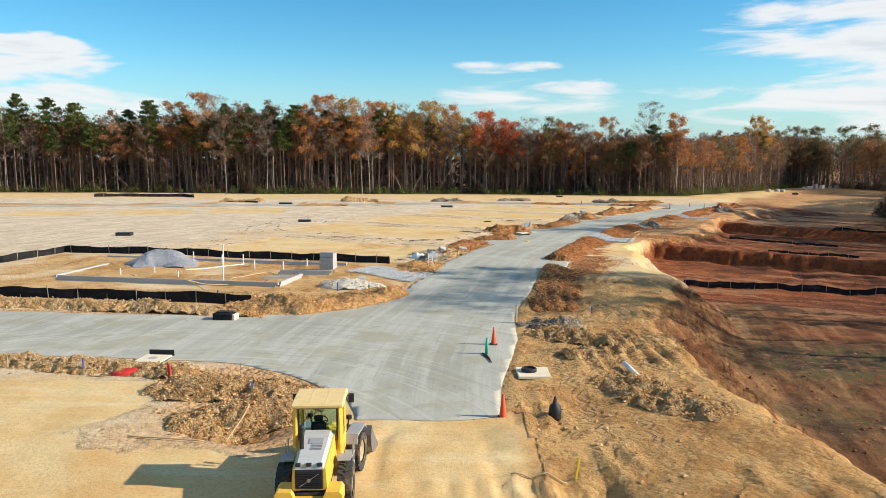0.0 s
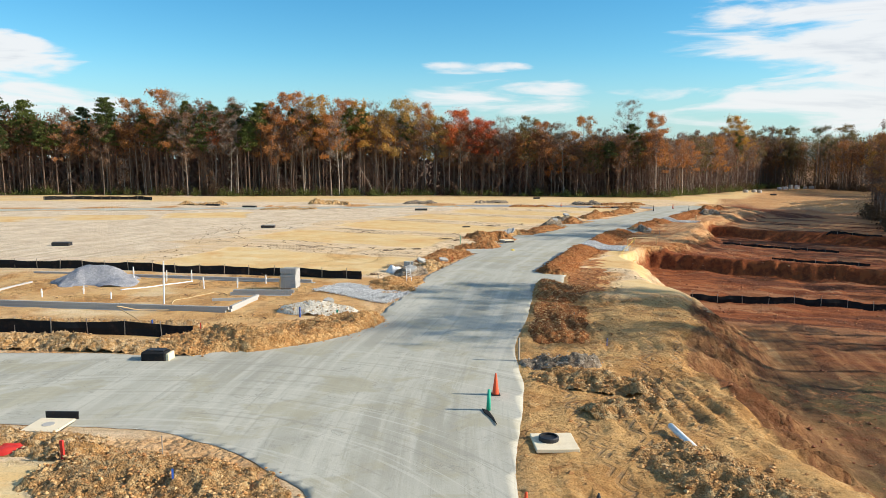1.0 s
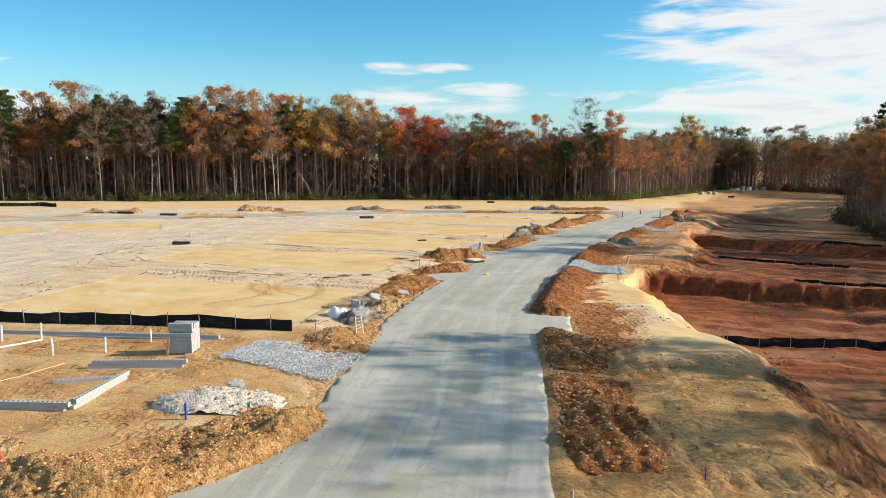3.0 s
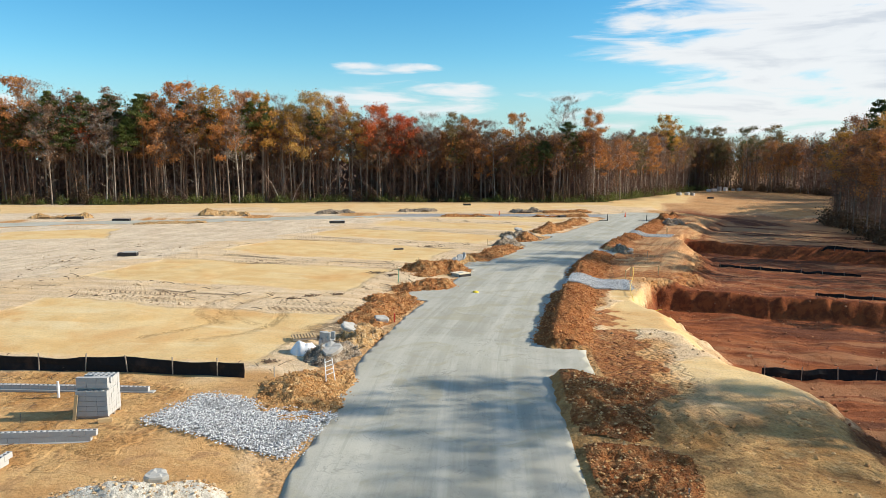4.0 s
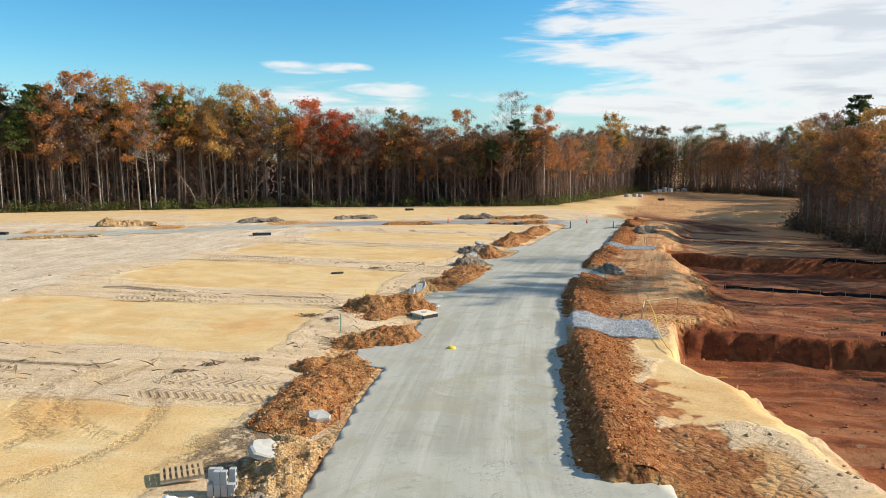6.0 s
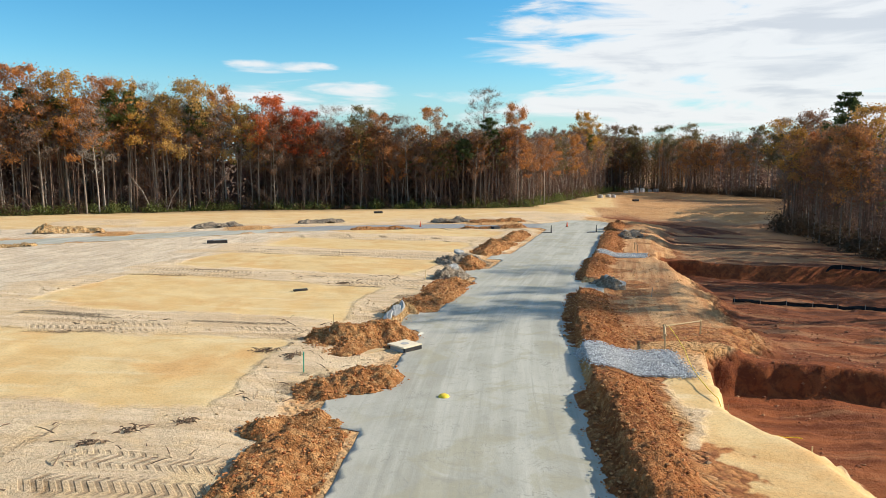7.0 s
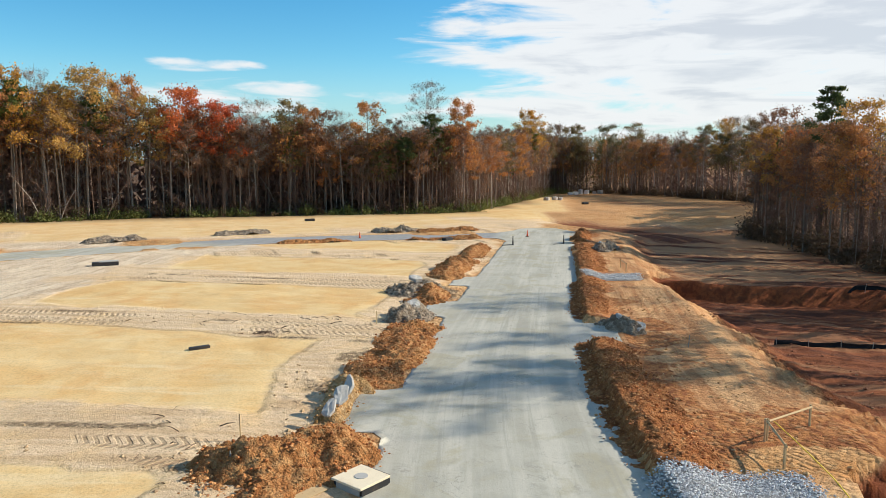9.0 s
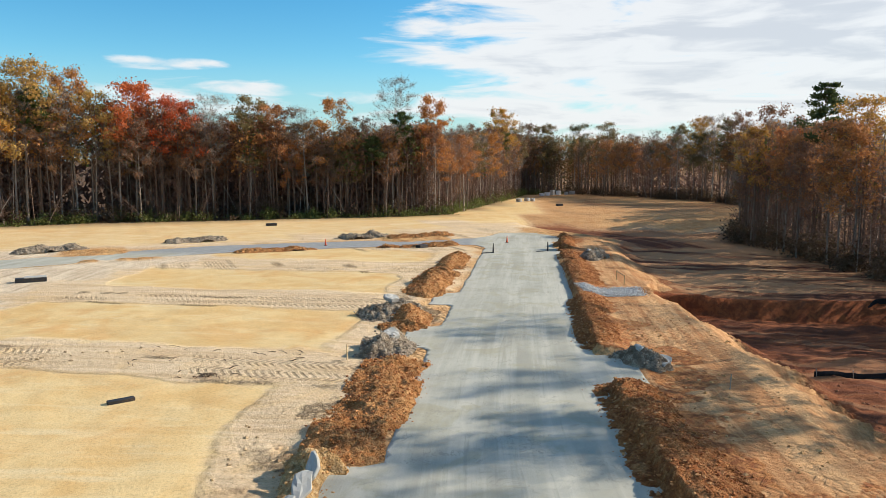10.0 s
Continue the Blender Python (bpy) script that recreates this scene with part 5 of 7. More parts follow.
def earth_row(path, width, tall, material, label, name="dirt_berm", category="dirt pile", seed=0, lumps=1.0, step=0.12, group="spoil heaps", clod_mat=None):
    """A heaped row or mound of loose earth along a line, on the ground."""
    pts = np.array(path, float)
    seg = np.hypot(*np.diff(pts, axis=0).T)
    run = np.concatenate([[0], np.cumsum(seg)])
    half = width / 2
    m = max(6, int((run[-1] + width) / step))
    n = max(8, int(width / step))
    S, D = np.meshgrid(np.linspace(-half, run[-1] + half, m), np.linspace(-half, half, n))
    Sc = np.clip(S, 0, run[-1])
    cx, cy = np.interp(Sc, run, pts[:, 0]), np.interp(Sc, run, pts[:, 1])
    tx, ty = np.gradient(np.interp(np.linspace(0, run[-1], 60), run, pts[:, 0])), np.gradient(np.interp(np.linspace(0, run[-1], 60), run, pts[:, 1]))
    q = np.linspace(0, run[-1], 60)
    hx, hy = np.interp(Sc, q, tx), np.interp(Sc, q, ty)
    h = np.maximum(np.hypot(hx, hy), 1e-6)
    hx, hy = hx / h, hy / h
    X, Y = cx + hx * (S - Sc) + hy * D, cy + hy * (S - Sc) - hx * D
    r = np.hypot((S - Sc) / half, D / half) + 0.55 * fbm(X, Y, 1.8, 3, seed + 3)
    prof = np.clip(1 - r, 0, 1) ** 0.8
    rise = tall * prof * (0.75 + 0.9 * fbm(X, Y, 2.6, 2, seed + 5))
    rise = rise + lumps * np.minimum(prof * 4, 1) * (0.36 * tall * fbm(X, Y, 1.1, 4, seed + 9, 0.7) + 0.42 * (0.22 - np.abs(fbm(X, Y, 0.62, 3, seed + 11, 0.75))))
    G = land(X, Y)[0]
    Z = G + np.where(prof > 0, np.maximum(rise, -0.02), -0.12)
    f = road_field(X, Y)[0]
    Z = np.where(f < -0.1, np.minimum(Z, G + 0.1 + rise * smooth(-0.9, -0.1, f)), Z)
    ok = (prof[:-1, :-1] + prof[1:, :-1] + prof[:-1, 1:] + prof[1:, 1:]) > 0
    x0, y0 = float(pts[:, 0].mean()), float(pts[:, 1].mean())
    z0 = height(x0, y0)
    root = thing(name, (x0, y0, z0), label, category, group)
    me, used = grid_mesh("mound", X - x0, Y - y0, Z - z0, ok)
    me.materials.append(material)
    part_raw("mound", me, root)
    spots = np.stack([X - x0, Y - y0, Z - z0], -1)[prof > 0.03]
    if lumps > 0.3 and len(spots):
        rng = np.random.default_rng(seed)
        n = int(60 * (run[-1] + width) * width)
        pick = spots[rng.integers(0, len(spots), n)] + rng.normal(0, 0.12, (n, 3)) * np.array((1, 1, 0.05))
        tagged(part_raw("loose_soil", stones("loose_soil", pick, 0.015 + 0.09 * rng.random(n) ** 4, clod_mat, seed + 1), root), kind="stuff")


CLAYS = (
    ([(-12.6, 47.9), (-9.5, 48.0), (-6.4, 49.6), (-4.4, 52.6)], 4.6, 1.0, "big lumpy heap of orange clay at the street corner"),
    ([(-2.9, 63.6), (-1.9, 66.6)], 4.0, 0.65, "heap of loose orange clay beside the gravel pad"),
    ([(1.3, 79.6), (2.6, 82.6), (3.6, 85.4)], 3.0, 0.8, "low row of orange clay along the road edge"),
    ([(2.6, 87.3), (4.6, 87.6)], 2.0, 0.8, "small dark heap of clay beside a concrete stub"),
    ([(5.2, 91.8), (8.0, 92.3)], 3.0, 1.0, "mound of orange clay beside the road"),
    ([(7.9, 99.7), (10.0, 100.6)], 4.6, 1.35, "tall mound of orange clay beside an inlet"),
    ([(14.6, 109.4), (17.6, 114.2), (20.6, 119.2)], 3.4, 0.8, "long row of crumbly orange clay along the road edge"),
    ([(24.6, 128.2), (26.4, 131.0)], 3.0, 1.0, "heap of orange clay between two driveway stubs"),
    ([(30.4, 138.6), (33.6, 143.4), (37.4, 149.2)], 3.2, 1.1, "row of orange clay along the road edge"),
    ([(39.4, 152.4), (44.5, 160.4)], 2.8, 0.9, "row of orange clay along the road edge"),
    ([(11.9, 73.4), (13.6, 78.2), (15.6, 83.2), (17.6, 87.4)], 3.8, 0.55, "row of turned orange clay along the road edge"),
    ([(9.6, 60.0), (11.2, 63.4)], 3.6, 0.3, "flat patch of turned orange clay beside a driveway stub"),
    ([(7.5, 49.0), (9.0, 56.0)], 3.2, 0.45, "row of turned orange clay along the road edge"),
    ([(21.4, 96.4), (24.6, 103.0), (28.4, 110.2)], 4.0, 0.4, "row of turned orange clay along the road edge"),
    ([(33.2, 119.2), (37.2, 125.6), (40.6, 130.4)], 3.5, 0.4, "row of turned orange clay along the road edge"),
    ([(46.6, 138.4), (52.5, 147.6)], 3.2, 0.5, "row of turned orange clay along the road edge"),
    ([(55.2, 152.6), (60.4, 161.0)], 3.2, 0.5, "row of turned orange clay along the road edge"),
    ([(63.0, 165.6), (70.0, 176.4)], 3.0, 0.8, "row of turned orange clay along the road edge"),
    ([(46.0, 184.6), (54.5, 185.2)], 2.6, 0.8, "row of orange clay beside the far street"),
    ([(22.0, 174.5), (30.5, 175.6)], 2.2, 0.6, "low row of clay beside the far street"),
    ([(40.5, 174.2), (49.0, 171.8)], 2.2, 0.7, "low row of clay beside the far street"),
)
for i, (path, w, h, label) in enumerate(CLAYS):
    deep = path[0][1] > 68
    earth_row(path, w * 1.08, h * 0.85, M_REDTURN if "turned" in label else M_TURNED if deep else M_CLAY, label, seed=100 + 13 * i, lumps=0.7, clod_mat=M_TURNCLODS if deep else M_CLODS)
for i, (path, w, h, mat, label) in enumerate((
        ([(-44.0, 51.0), (-27.0, 49.0), (-15.0, 47.2)], 2.4, 0.45, M_TANPILE, "low row of tan soil along the side street"),
        ([(-34.0, 37.2), (-18.0, 34.6), (-12.5, 33.6)], 2.4, 0.45, M_TANPILE, "low row of tan soil along the side street"),
        ([(-14.0, 51.2), (-30.0, 53.4)], 2.2, 0.25, M_TANPILE, "low trampled row of tan soil inside the silt fence"),
        ([(5.4, 43.4), (7.4, 43.0)], 2.2, 0.7, M_GREYPILE, "heap of grey broken base material at the road corner"),
        ([(-11.4, 31.6), (-8.6, 31.4), (-6.2, 29.4)], 4.0, 0.4, M_CHURN, "low tan-orange heap at the street corner"),
        ([(-9.4, 27.4), (-6.8, 28.6)], 3.2, 0.55, M_CHURN, "rough orange-tan heap by a dug hole"),
        ([(6.2, 40.8), (8.8, 39.6)], 3.0, 0.55, M_CHURN, "churned tan heap beside the road corner"),
        ([(8.2, 31.4), (10.2, 28.2)], 3.2, 0.4, M_CHURN, "rubbly brown heap beside a pipe"),
        ([(7.0, 36.0), (9.2, 36.8)], 2.0, 0.4, M_CHURN, "low tan spoil heap"),
        ([(11.6, 104.6), (13.0, 107.4)], 2.2, 1.0, M_TANPILE, "heap of tan soil with broken slabs"),
        ([(20.4, 121.4), (21.8, 123.2)], 3.2, 1.0, M_GREYPILE, "dark heap of grey spoil and roots"),
        ([(24.0, 131.4), (26.4, 133.4)], 3.6, 0.9, M_GREYPILE, "dark heap of grey spoil and roots"),
        ([(0.1, 73.6), (1.1, 76.4)], 2.4, 1.0, M_TANPILE, "steep tan heap at the road edge"),
        ([(-1.6, 70.4), (-0.6, 71.4)], 2.2, 0.9, M_GREYPILE, "heap of dark spoil under a slab"),
        ([(-8.2, 55.3), (-5.4, 55.2)], 2.8, 0.5, M_WHITEPILE, "pale heap of mortar sand"),
        ([(-26.6, 66.6), (-24.6, 66.8)], 5.2, 1.15, M_FINES, "smooth cone of grey crushed stone fines"),
        ([(40.0, 187.4), (44.4, 187.6)], 3.4, 0.91, M_GREYPILE, "grey spoil heap beside the far street"),
        ([(16.0, 190.0), (21.5, 191.4)], 3.2, 0.77, M_GREYPILE, "grey spoil heap beside the far street"),
        ([(-2.0, 184.0), (3.5, 186.0)], 3.0, 0.70, M_GREYPILE, "grey spoil heap beside the far street"),
        ([(-24.0, 179.0), (-17.0, 180.6)], 3.0, 0.9, M_TANPILE, "tan spoil heap beside the far street"),
        ([(-52.0, 173.0), (-44.0, 174.4)], 3.0, 0.9, M_TANPILE, "tan spoil heap beside the far street"),
        ([(-31.0, 158.6), (-22.0, 161.4)], 2.4, 0.6, M_TANPILE, "low tan spoil row beside the far street"),
        ([(33.0, 113.6), (32.6, 115.4)], 2.2, 0.8, M_GREYPILE, "heap of grey broken concrete at a driveway stub"),
        ([(58.0, 153.0), (60.0, 154.0)], 2.4, 1.0, M_GREYPILE, "heap of grey spoil at a driveway stub"))):
    smoothish = 0.08 if "cone" in label else 0.45 if "mortar" in label else 1.0
    earth_row(path, w, h, mat, label, seed=500 + 17 * i, lumps=smoothish, clod_mat=M_GREYCLODS if mat is M_GREYPILE else M_CLODS if path[0][0] > 4 or mat is M_CHURN else M_TANCLODS)


def clods():
    rng = np.random.default_rng(21)
    # scattered over the graded land
    n = 30000
    x, y = rng.uniform(-30, 46, n), rng.uniform(16, 130, n)
    z, f, off, along, low = land(x, y)
    s = soils(x, y, f, off, along, low)
    keep = (f > 0.3) & (s["sand"] < 0.4) & (fbm(x, y, 6.0, 3, 88) > np.where(off < 0, 0.12, -0.12))
    for name, m, mat in (("red_clods", keep & (s["red"] > 0.4), M_REDCLODS), ("clay_bits", keep & (s["red"] <= 0.4) & (s["clay"] > 0.5), M_CLODS), ("scattered_clods", keep & (s["red"] <= 0.4) & (s["clay"] <= 0.5), M_TANCLODS)):
        p = np.stack([x, y, z], -1)[m]
        tagged(new(name, stones(name, p, 0.02 + 0.13 * rng.random(len(p)) ** 5, mat, 23)), "small clods and stones scattered on graded soil", "clods", "", "stuff")


clods()


def gravel_pad(corners, count, label, seed):
    """A spread of crushed stone: a low bed and the stones on it."""
    rng = np.random.default_rng(seed)
    c = np.array(corners, float)
    cx, cy = c.mean(0)
    u, w = rng.random(count), rng.random(count)
    def at(u, w):
        a = c[0] * (1 - u)[:, None] + c[1] * u[:, None]
        b = c[3] * (1 - u)[:, None] + c[2] * u[:, None]
        return a * (1 - w)[:, None] + b * w[:, None]
    p = at(u, w) + rng.normal(0, 0.16, (count, 2))
    z0 = height(cx, cy, False)
    root = thing("gravel_pad", (cx, cy, z0), label, "gravel", "gravel pads")
    n = 26
    U, W = np.meshgrid(np.linspace(0, 1, n), np.linspace(0, 1, n))
    q = at(U.ravel(), W.ravel()).reshape(n, n, 2)
    q += 0.25 * np.stack([fbm(q[..., 0], q[..., 1], 1.2, 3, seed), fbm(q[..., 0], q[..., 1], 1.2, 3, seed + 4)], -1)
    rim = smooth(0, 0.12, np.minimum(np.minimum(U, 1 - U), np.minimum(W, 1 - W)))
    Z = np.maximum(land(q[..., 0], q[..., 1])[0], base_height(q[..., 0], q[..., 1])) - 0.04 + 0.14 * rim + 0.06 * fbm(q[..., 0], q[..., 1], 0.8, 2, seed)
    me, used = grid_mesh("bed", q[..., 0] - cx, q[..., 1] - cy, Z - z0)
    me.materials.append(M_GRAVEL_BED)
    part_raw("bed", me, root)
    g = np.maximum(land(p[:, 0], p[:, 1])[0], base_height(p[:, 0], p[:, 1]))
    spots = np.stack([p[:, 0] - cx, p[:, 1] - cy, g - z0 + 0.09 + rng.uniform(-0.02, 0.03, count)], -1)
    st = part_raw("crushed_stone", stones("crushed_stone", spots, rng.uniform(0.025, 0.065, count), M_GRAVEL, seed + 1), root)
    tagged(st, kind="stuff")


M_GRAVEL_BED = soil("gravel_bed", (0.50, 0.49, 0.47), (0.40, 0.39, 0.37), (0.62, 0.61, 0.58), 3.0)
gravel_pad([(-8.2, 62.0), (-2.6, 58.2), (-0.9, 62.4), (-6.4, 65.2)], 7500, "spread of pale crushed stone beside the road", 61)
gravel_pad([(18.2, 90.2), (22.9, 88.3), (24.6, 93.2), (19.6, 95.0)], 7500, "square pad of grey crushed stone at a house entrance", 63)
gravel_pad([(41.9, 132.0), (47.0, 130.6), (49.4, 134.4), (43.6, 135.9)], 2500, "pad of blue-grey crushed stone at a house entrance", 65)


# ---- silt fences ----
def silt_fence(path, tall, label, gap=2.2, sag=0.05, seed=0):
    rng = random.Random(seed)
    pts = [Vector((x, y, 0)) for x, y in path]
    x0, y0 = path[0]
    root = thing("silt_fence", (x0, y0, height(x0, y0)), label, "silt fence", "silt fences")
    z0 = root.location.z
    line = []
    for a, b in zip(pts, pts[1:]):
        n = max(2, int((b - a).length / 0.36))
        line += [a.lerp(b, i / n) for i in range(n)]
    line.append(pts[-1])
    front, run = [], 0.0
    g = Geo()
    rows = []
    for i, p in enumerate(line):
        if i:
            run += (p - line[i - 1]).length
        d = (line[min(i + 1, len(line) - 1)] - line[max(i - 1, 0)]).normalized()
        nrm = Vector((-d.y, d.x, 0))
        bow = 0.10 * math.sin(math.pi * (run % gap) / gap) * math.sin(run * 0.7 + seed)
        z = height(p.x, p.y) - z0
        top = tall * (0.94 + 0.08 * math.sin(run * 0.9 + seed)) - sag * math.sin(math.pi * (run % gap) / gap)
        o = Vector((p.x - x0, p.y - y0, z))
        rows.append([o + nrm * 0.02 + Vector((0, 0, -0.12)), o + nrm * (0.02 + bow) + Vector((0, 0, top * 0.5)), o + nrm * 0.02 + Vector((0, 0, top)),
                     o - nrm * 0.02 + Vector((0, 0, top)), o + nrm * (bow - 0.02) + Vector((0, 0, top * 0.5)), o - nrm * 0.02 + Vector((0, 0, -0.12))])
    g.v = [tuple(v) for r in rows for v in r]
    g.f = [(i * 6 + k, i * 6 + 6 + k, i * 6 + 6 + (k + 1) % 6, i * 6 + (k + 1) % 6) for i in range(len(rows) - 1) for k in range(6)]
    g.f += [(5, 4, 3, 2, 1, 0), tuple(len(rows) * 6 - 6 + k for k in range(6))]
    part("fabric", g, M_CLOTH, root)
    total, s = run, 0.15
    stake = Geo().box(0.045, 0.035, tall + 0.5).mesh("stake", M_GREYWOOD)
    while s < total:
        run = 0.0
        for a, b in zip(line, line[1:]):
            n = (b - a).length
            if run + n >= s:
                p = a.lerp(b, (s - run) / n)
                d = (b - a).normalized()
                o = new("stake", stake)
                o.parent = root
                o.matrix_basis = pose(p.x - x0 - d.y * -0.06, p.y - y0 - d.x * 0.06, height(p.x, p.y) - z0 - 0.38, rng.uniform(-5, 5), rng.uniform(-5, 5), math.degrees(math.atan2(d.y, d.x)))
                break
            run += n
        s += gap


silt_fence([(-52.0, 53.8), (-31.5, 51.3), (-23.2, 50.3), (-13.0, 48.8)], 0.8, "black fabric silt fence with wooden stakes along the side street", seed=1)
silt_fence([(-52.0, 63.0), (-41.4, 68.2), (-39.2, 75.2), (-21.4, 71.6), (-12.0, 69.8), (-5.0, 67.6)], 0.75, "long black fabric silt fence behind the house footings", seed=2)
silt_fence([(24.3, 72.8), (28.0, 72.2), (42.8, 69.4), (54.0, 67.2)], 0.7, "sagging black silt fence across red clay", seed=3)
silt_fence([(44.4, 112.8), (48.5, 111.0), (52.0, 109.8), (58.0, 106.5)], 0.36, "sagging black silt fence across red clay", seed=4)
silt_fence([(66.0, 125.2), (74.5, 122.5)], 0.36, "black silt fence at the edge of red clay", seed=5)
silt_fence([(40.4, 90.2), (44.0, 88.9), (50.0, 87.0)], 0.35, "low sunken black silt fence in red clay", seed=7)
silt_fence([(-92.0, 193.0), (-86.0, 197.0), (-70.0, 198.5), (-66.0, 194.0)], 0.9, "black silt fence near the wood's edge", seed=6)


# ---- house footings: concrete blocks ----
def block_mesh():
    """A hollow concrete block, 0.39 x 0.19 x 0.19, with two cores open at the top."""
    b = bmesh.new()
    L, W, H = 0.39, 0.19, 0.19
    for x0, x1 in ((-L / 2, 0), (0, L / 2)):
        i = 0.033
        o = [(x0, -W / 2), (x1, -W / 2), (x1, W / 2), (x0, W / 2)]
        n = [(x0 + i, -W / 2 + i), (x1 - i, -W / 2 + i), (x1 - i, W / 2 - i), (x0 + i, W / 2 - i)]
        ot, nt, nb, ob_ = ([b.verts.new((x, y, z)) for x, y in q] for q, z in ((o, H), (n, H), (n, 0.03), (o, 0.0)))
        for k in range(4):
            m = (k + 1) % 4
            b.faces.new((ot[k], ot[m], nt[m], nt[k]))
            b.faces.new((nt[k], nt[m], nb[m], nb[k]))
            if not ((x0 < 0 and k == 1) or (x0 == 0 and k == 3)):
                b.faces.new((ob_[k], ob_[m], ot[m], ot[k]))
        b.faces.new(nb)
        b.faces.new(ob_[::-1])
    bmesh.ops.remove_doubles(b, verts=b.verts, dist=0.0005)
    bmesh.ops.recalc_face_normals(b, faces=b.faces)
    me = bpy.data.meshes.new("block")
    b.to_mesh(me)
    b.free()
    me.materials.append(M_BLOCK)
    return me


BLOCK = block_mesh()


def block_wall(ax, ay, bx, by, courses, label, footing=True):
    z = height((ax + bx) / 2, (ay + by) / 2, False) - 0.1
    n = math.hypot(bx - ax, by - ay)
    t = math.degrees(math.atan2(by - ay, bx - ax))
    root = thing("foundation_wall", (ax, ay, z), label, "foundation wall", "house footings", turn=t)
    if footing:
        part("footing", Geo().box(n + 0.1, 0.32, 0.12, pose(n / 2, 0, 0), 0.02), M_CONCRETE, root)
    for c in range(courses):
        k = 0
        while k * 0.4 < n - 0.2:
            o = new("block", BLOCK)
            o.parent = root
            o.matrix_basis = pose(0.2 + k * 0.4 + (0.2 if c % 2 else 0), 0, 0.12 + 0.2 * c)
            k += 1


block_wall(-31.2, 58.2, -12.7, 54.8, 2, "low grey concrete-block wall on its footing, brown with dust")
block_wall(-12.5, 54.9, -11.6, 58.8, 2, "short low grey concrete-block wall on its footing")
block_wall(-14.6, 58.6, -11.8, 58.9, 1, "short row of dark hollow concrete blocks")
block_wall(-13.9, 60.9, -9.6, 60.6, 2, "low grey concrete-block wall on its footing")
block_wall(-33.0, 71.4, -8.6, 66.0, 1, "long low grey concrete-block wall on its footing")
block_wall(-32.0, 59.6, -30.6, 66.4, 1, "low pale row of concrete blocks")


def block_pallet(x, y, turn):
    root = thing("block_pallet", (x, y, height(x, y)), "full cube of grey concrete blocks stacked on a wooden pallet", "block pallet", turn=turn)
    for i in range(3):
        part("runner", Geo().box(1.2, 0.09, 0.1, pose(0, -0.5 + 0.5 * i, 0)), M_GREYWOOD, root)
    for i in range(6):
        part("board", Geo().box(0.14, 1.15, 0.02, pose(-0.52 + 0.21 * i, 0, 0.1)), M_GREYWOOD, root)
    rng = random.Random(3)
    for c in range(7):
        for i in range(3):
            for j in range(6):
                if c == 6 and (i + j) % 7 == 3:
                    continue
                o = new("block", BLOCK)
                o.parent = root
                o.matrix_basis = pose(-0.4 + 0.4 * i + rng.uniform(-0.006, 0.006), -0.5 + 0.2 * j + rng.uniform(-0.006, 0.006), 0.122 + 0.2 * c + (0.19 if c == 5 and j == 0 else 0), 0, 0, rng.uniform(-1, 1)) if c < 5 or j else pose(-0.4 + 0.4 * i, -0.5, 0.122 + 0.2 * c + 0.19, -90)
    part("leaning_board", Geo().box(0.12, 0.03, 1.0, pose(-0.62, -0.78, 0.0, -6, 6)), M_WOOD, root, "pale board leaning on the blocks")


block_pallet(-10.05, 63.4, -8)


def plain(name, geo, mat, at, label, category, turn=0.0, group="", sink=0.0, flat=True):
    """A thing of one mesh, standing on the ground."""
    ob = new(name, fixed(geo.mesh(name, mat, flat)))
    ob.matrix_basis = Matrix.Translation((at[0], at[1], height(*at[:2]) - sink if len(at) == 2 else at[2])) @ pose(0, 0, 0, 0, 0, turn)
    return tagged(ob, label, category, group)


# a loose timber and a brick-shaped off-cut by the pallet
plain("timber_block", Geo().box(0.5, 0.16, 0.16, None, 0.01), M_WOOD, (-9.55, 62.35), "short pale timber off-cut on bare soil", "timber", 10)

# drain pipes standing out of the soil
for i, (x, y, tall, r, lean) in enumerate(((-17.6, 57.8, 2.9, 0.055, 2), (-23.4, 68.0, 1.0, 0.05, 0), (-20.4, 66.8, 0.9, 0.05, 3), (-16.6, 63.8, 0.9, 0.05, -3), (-14.2, 64.2, 0.8, 0.05, 2), (-18.6, 67.4, 0.9, 0.05, 1), (-27.0, 60.5, 0.6, 0.05, 0), (-22.0, 60.0, 0.5, 0.05, 0), (-12.4, 66.0, 0.7, 0.05, 0), (-24.6, 61.6, 0.6, 0.05, 4))):
    g = Geo()
    a = radians(lean)
    g.tube([(0, 0, -0.2), (math.sin(a) * tall, 0, tall)], r, 10)
    g.lathe([(r * 1.25, tall * 0.5), (r * 1.3, tall * 0.5 + 0.02), (r * 1.3, tall * 0.5 + 0.12), (r * 1.25, tall * 0.5 + 0.14)], 10, Matrix.Translation((math.sin(a) * tall * 0.5, 0, 0)))
    plain("drain_pipe", g, M_WHITE, (x, y), "tall white plastic riser pipe standing in the soil" if tall > 2 else "short white plastic drain pipe standing in the soil", "pipe", 0, "drain pipes")


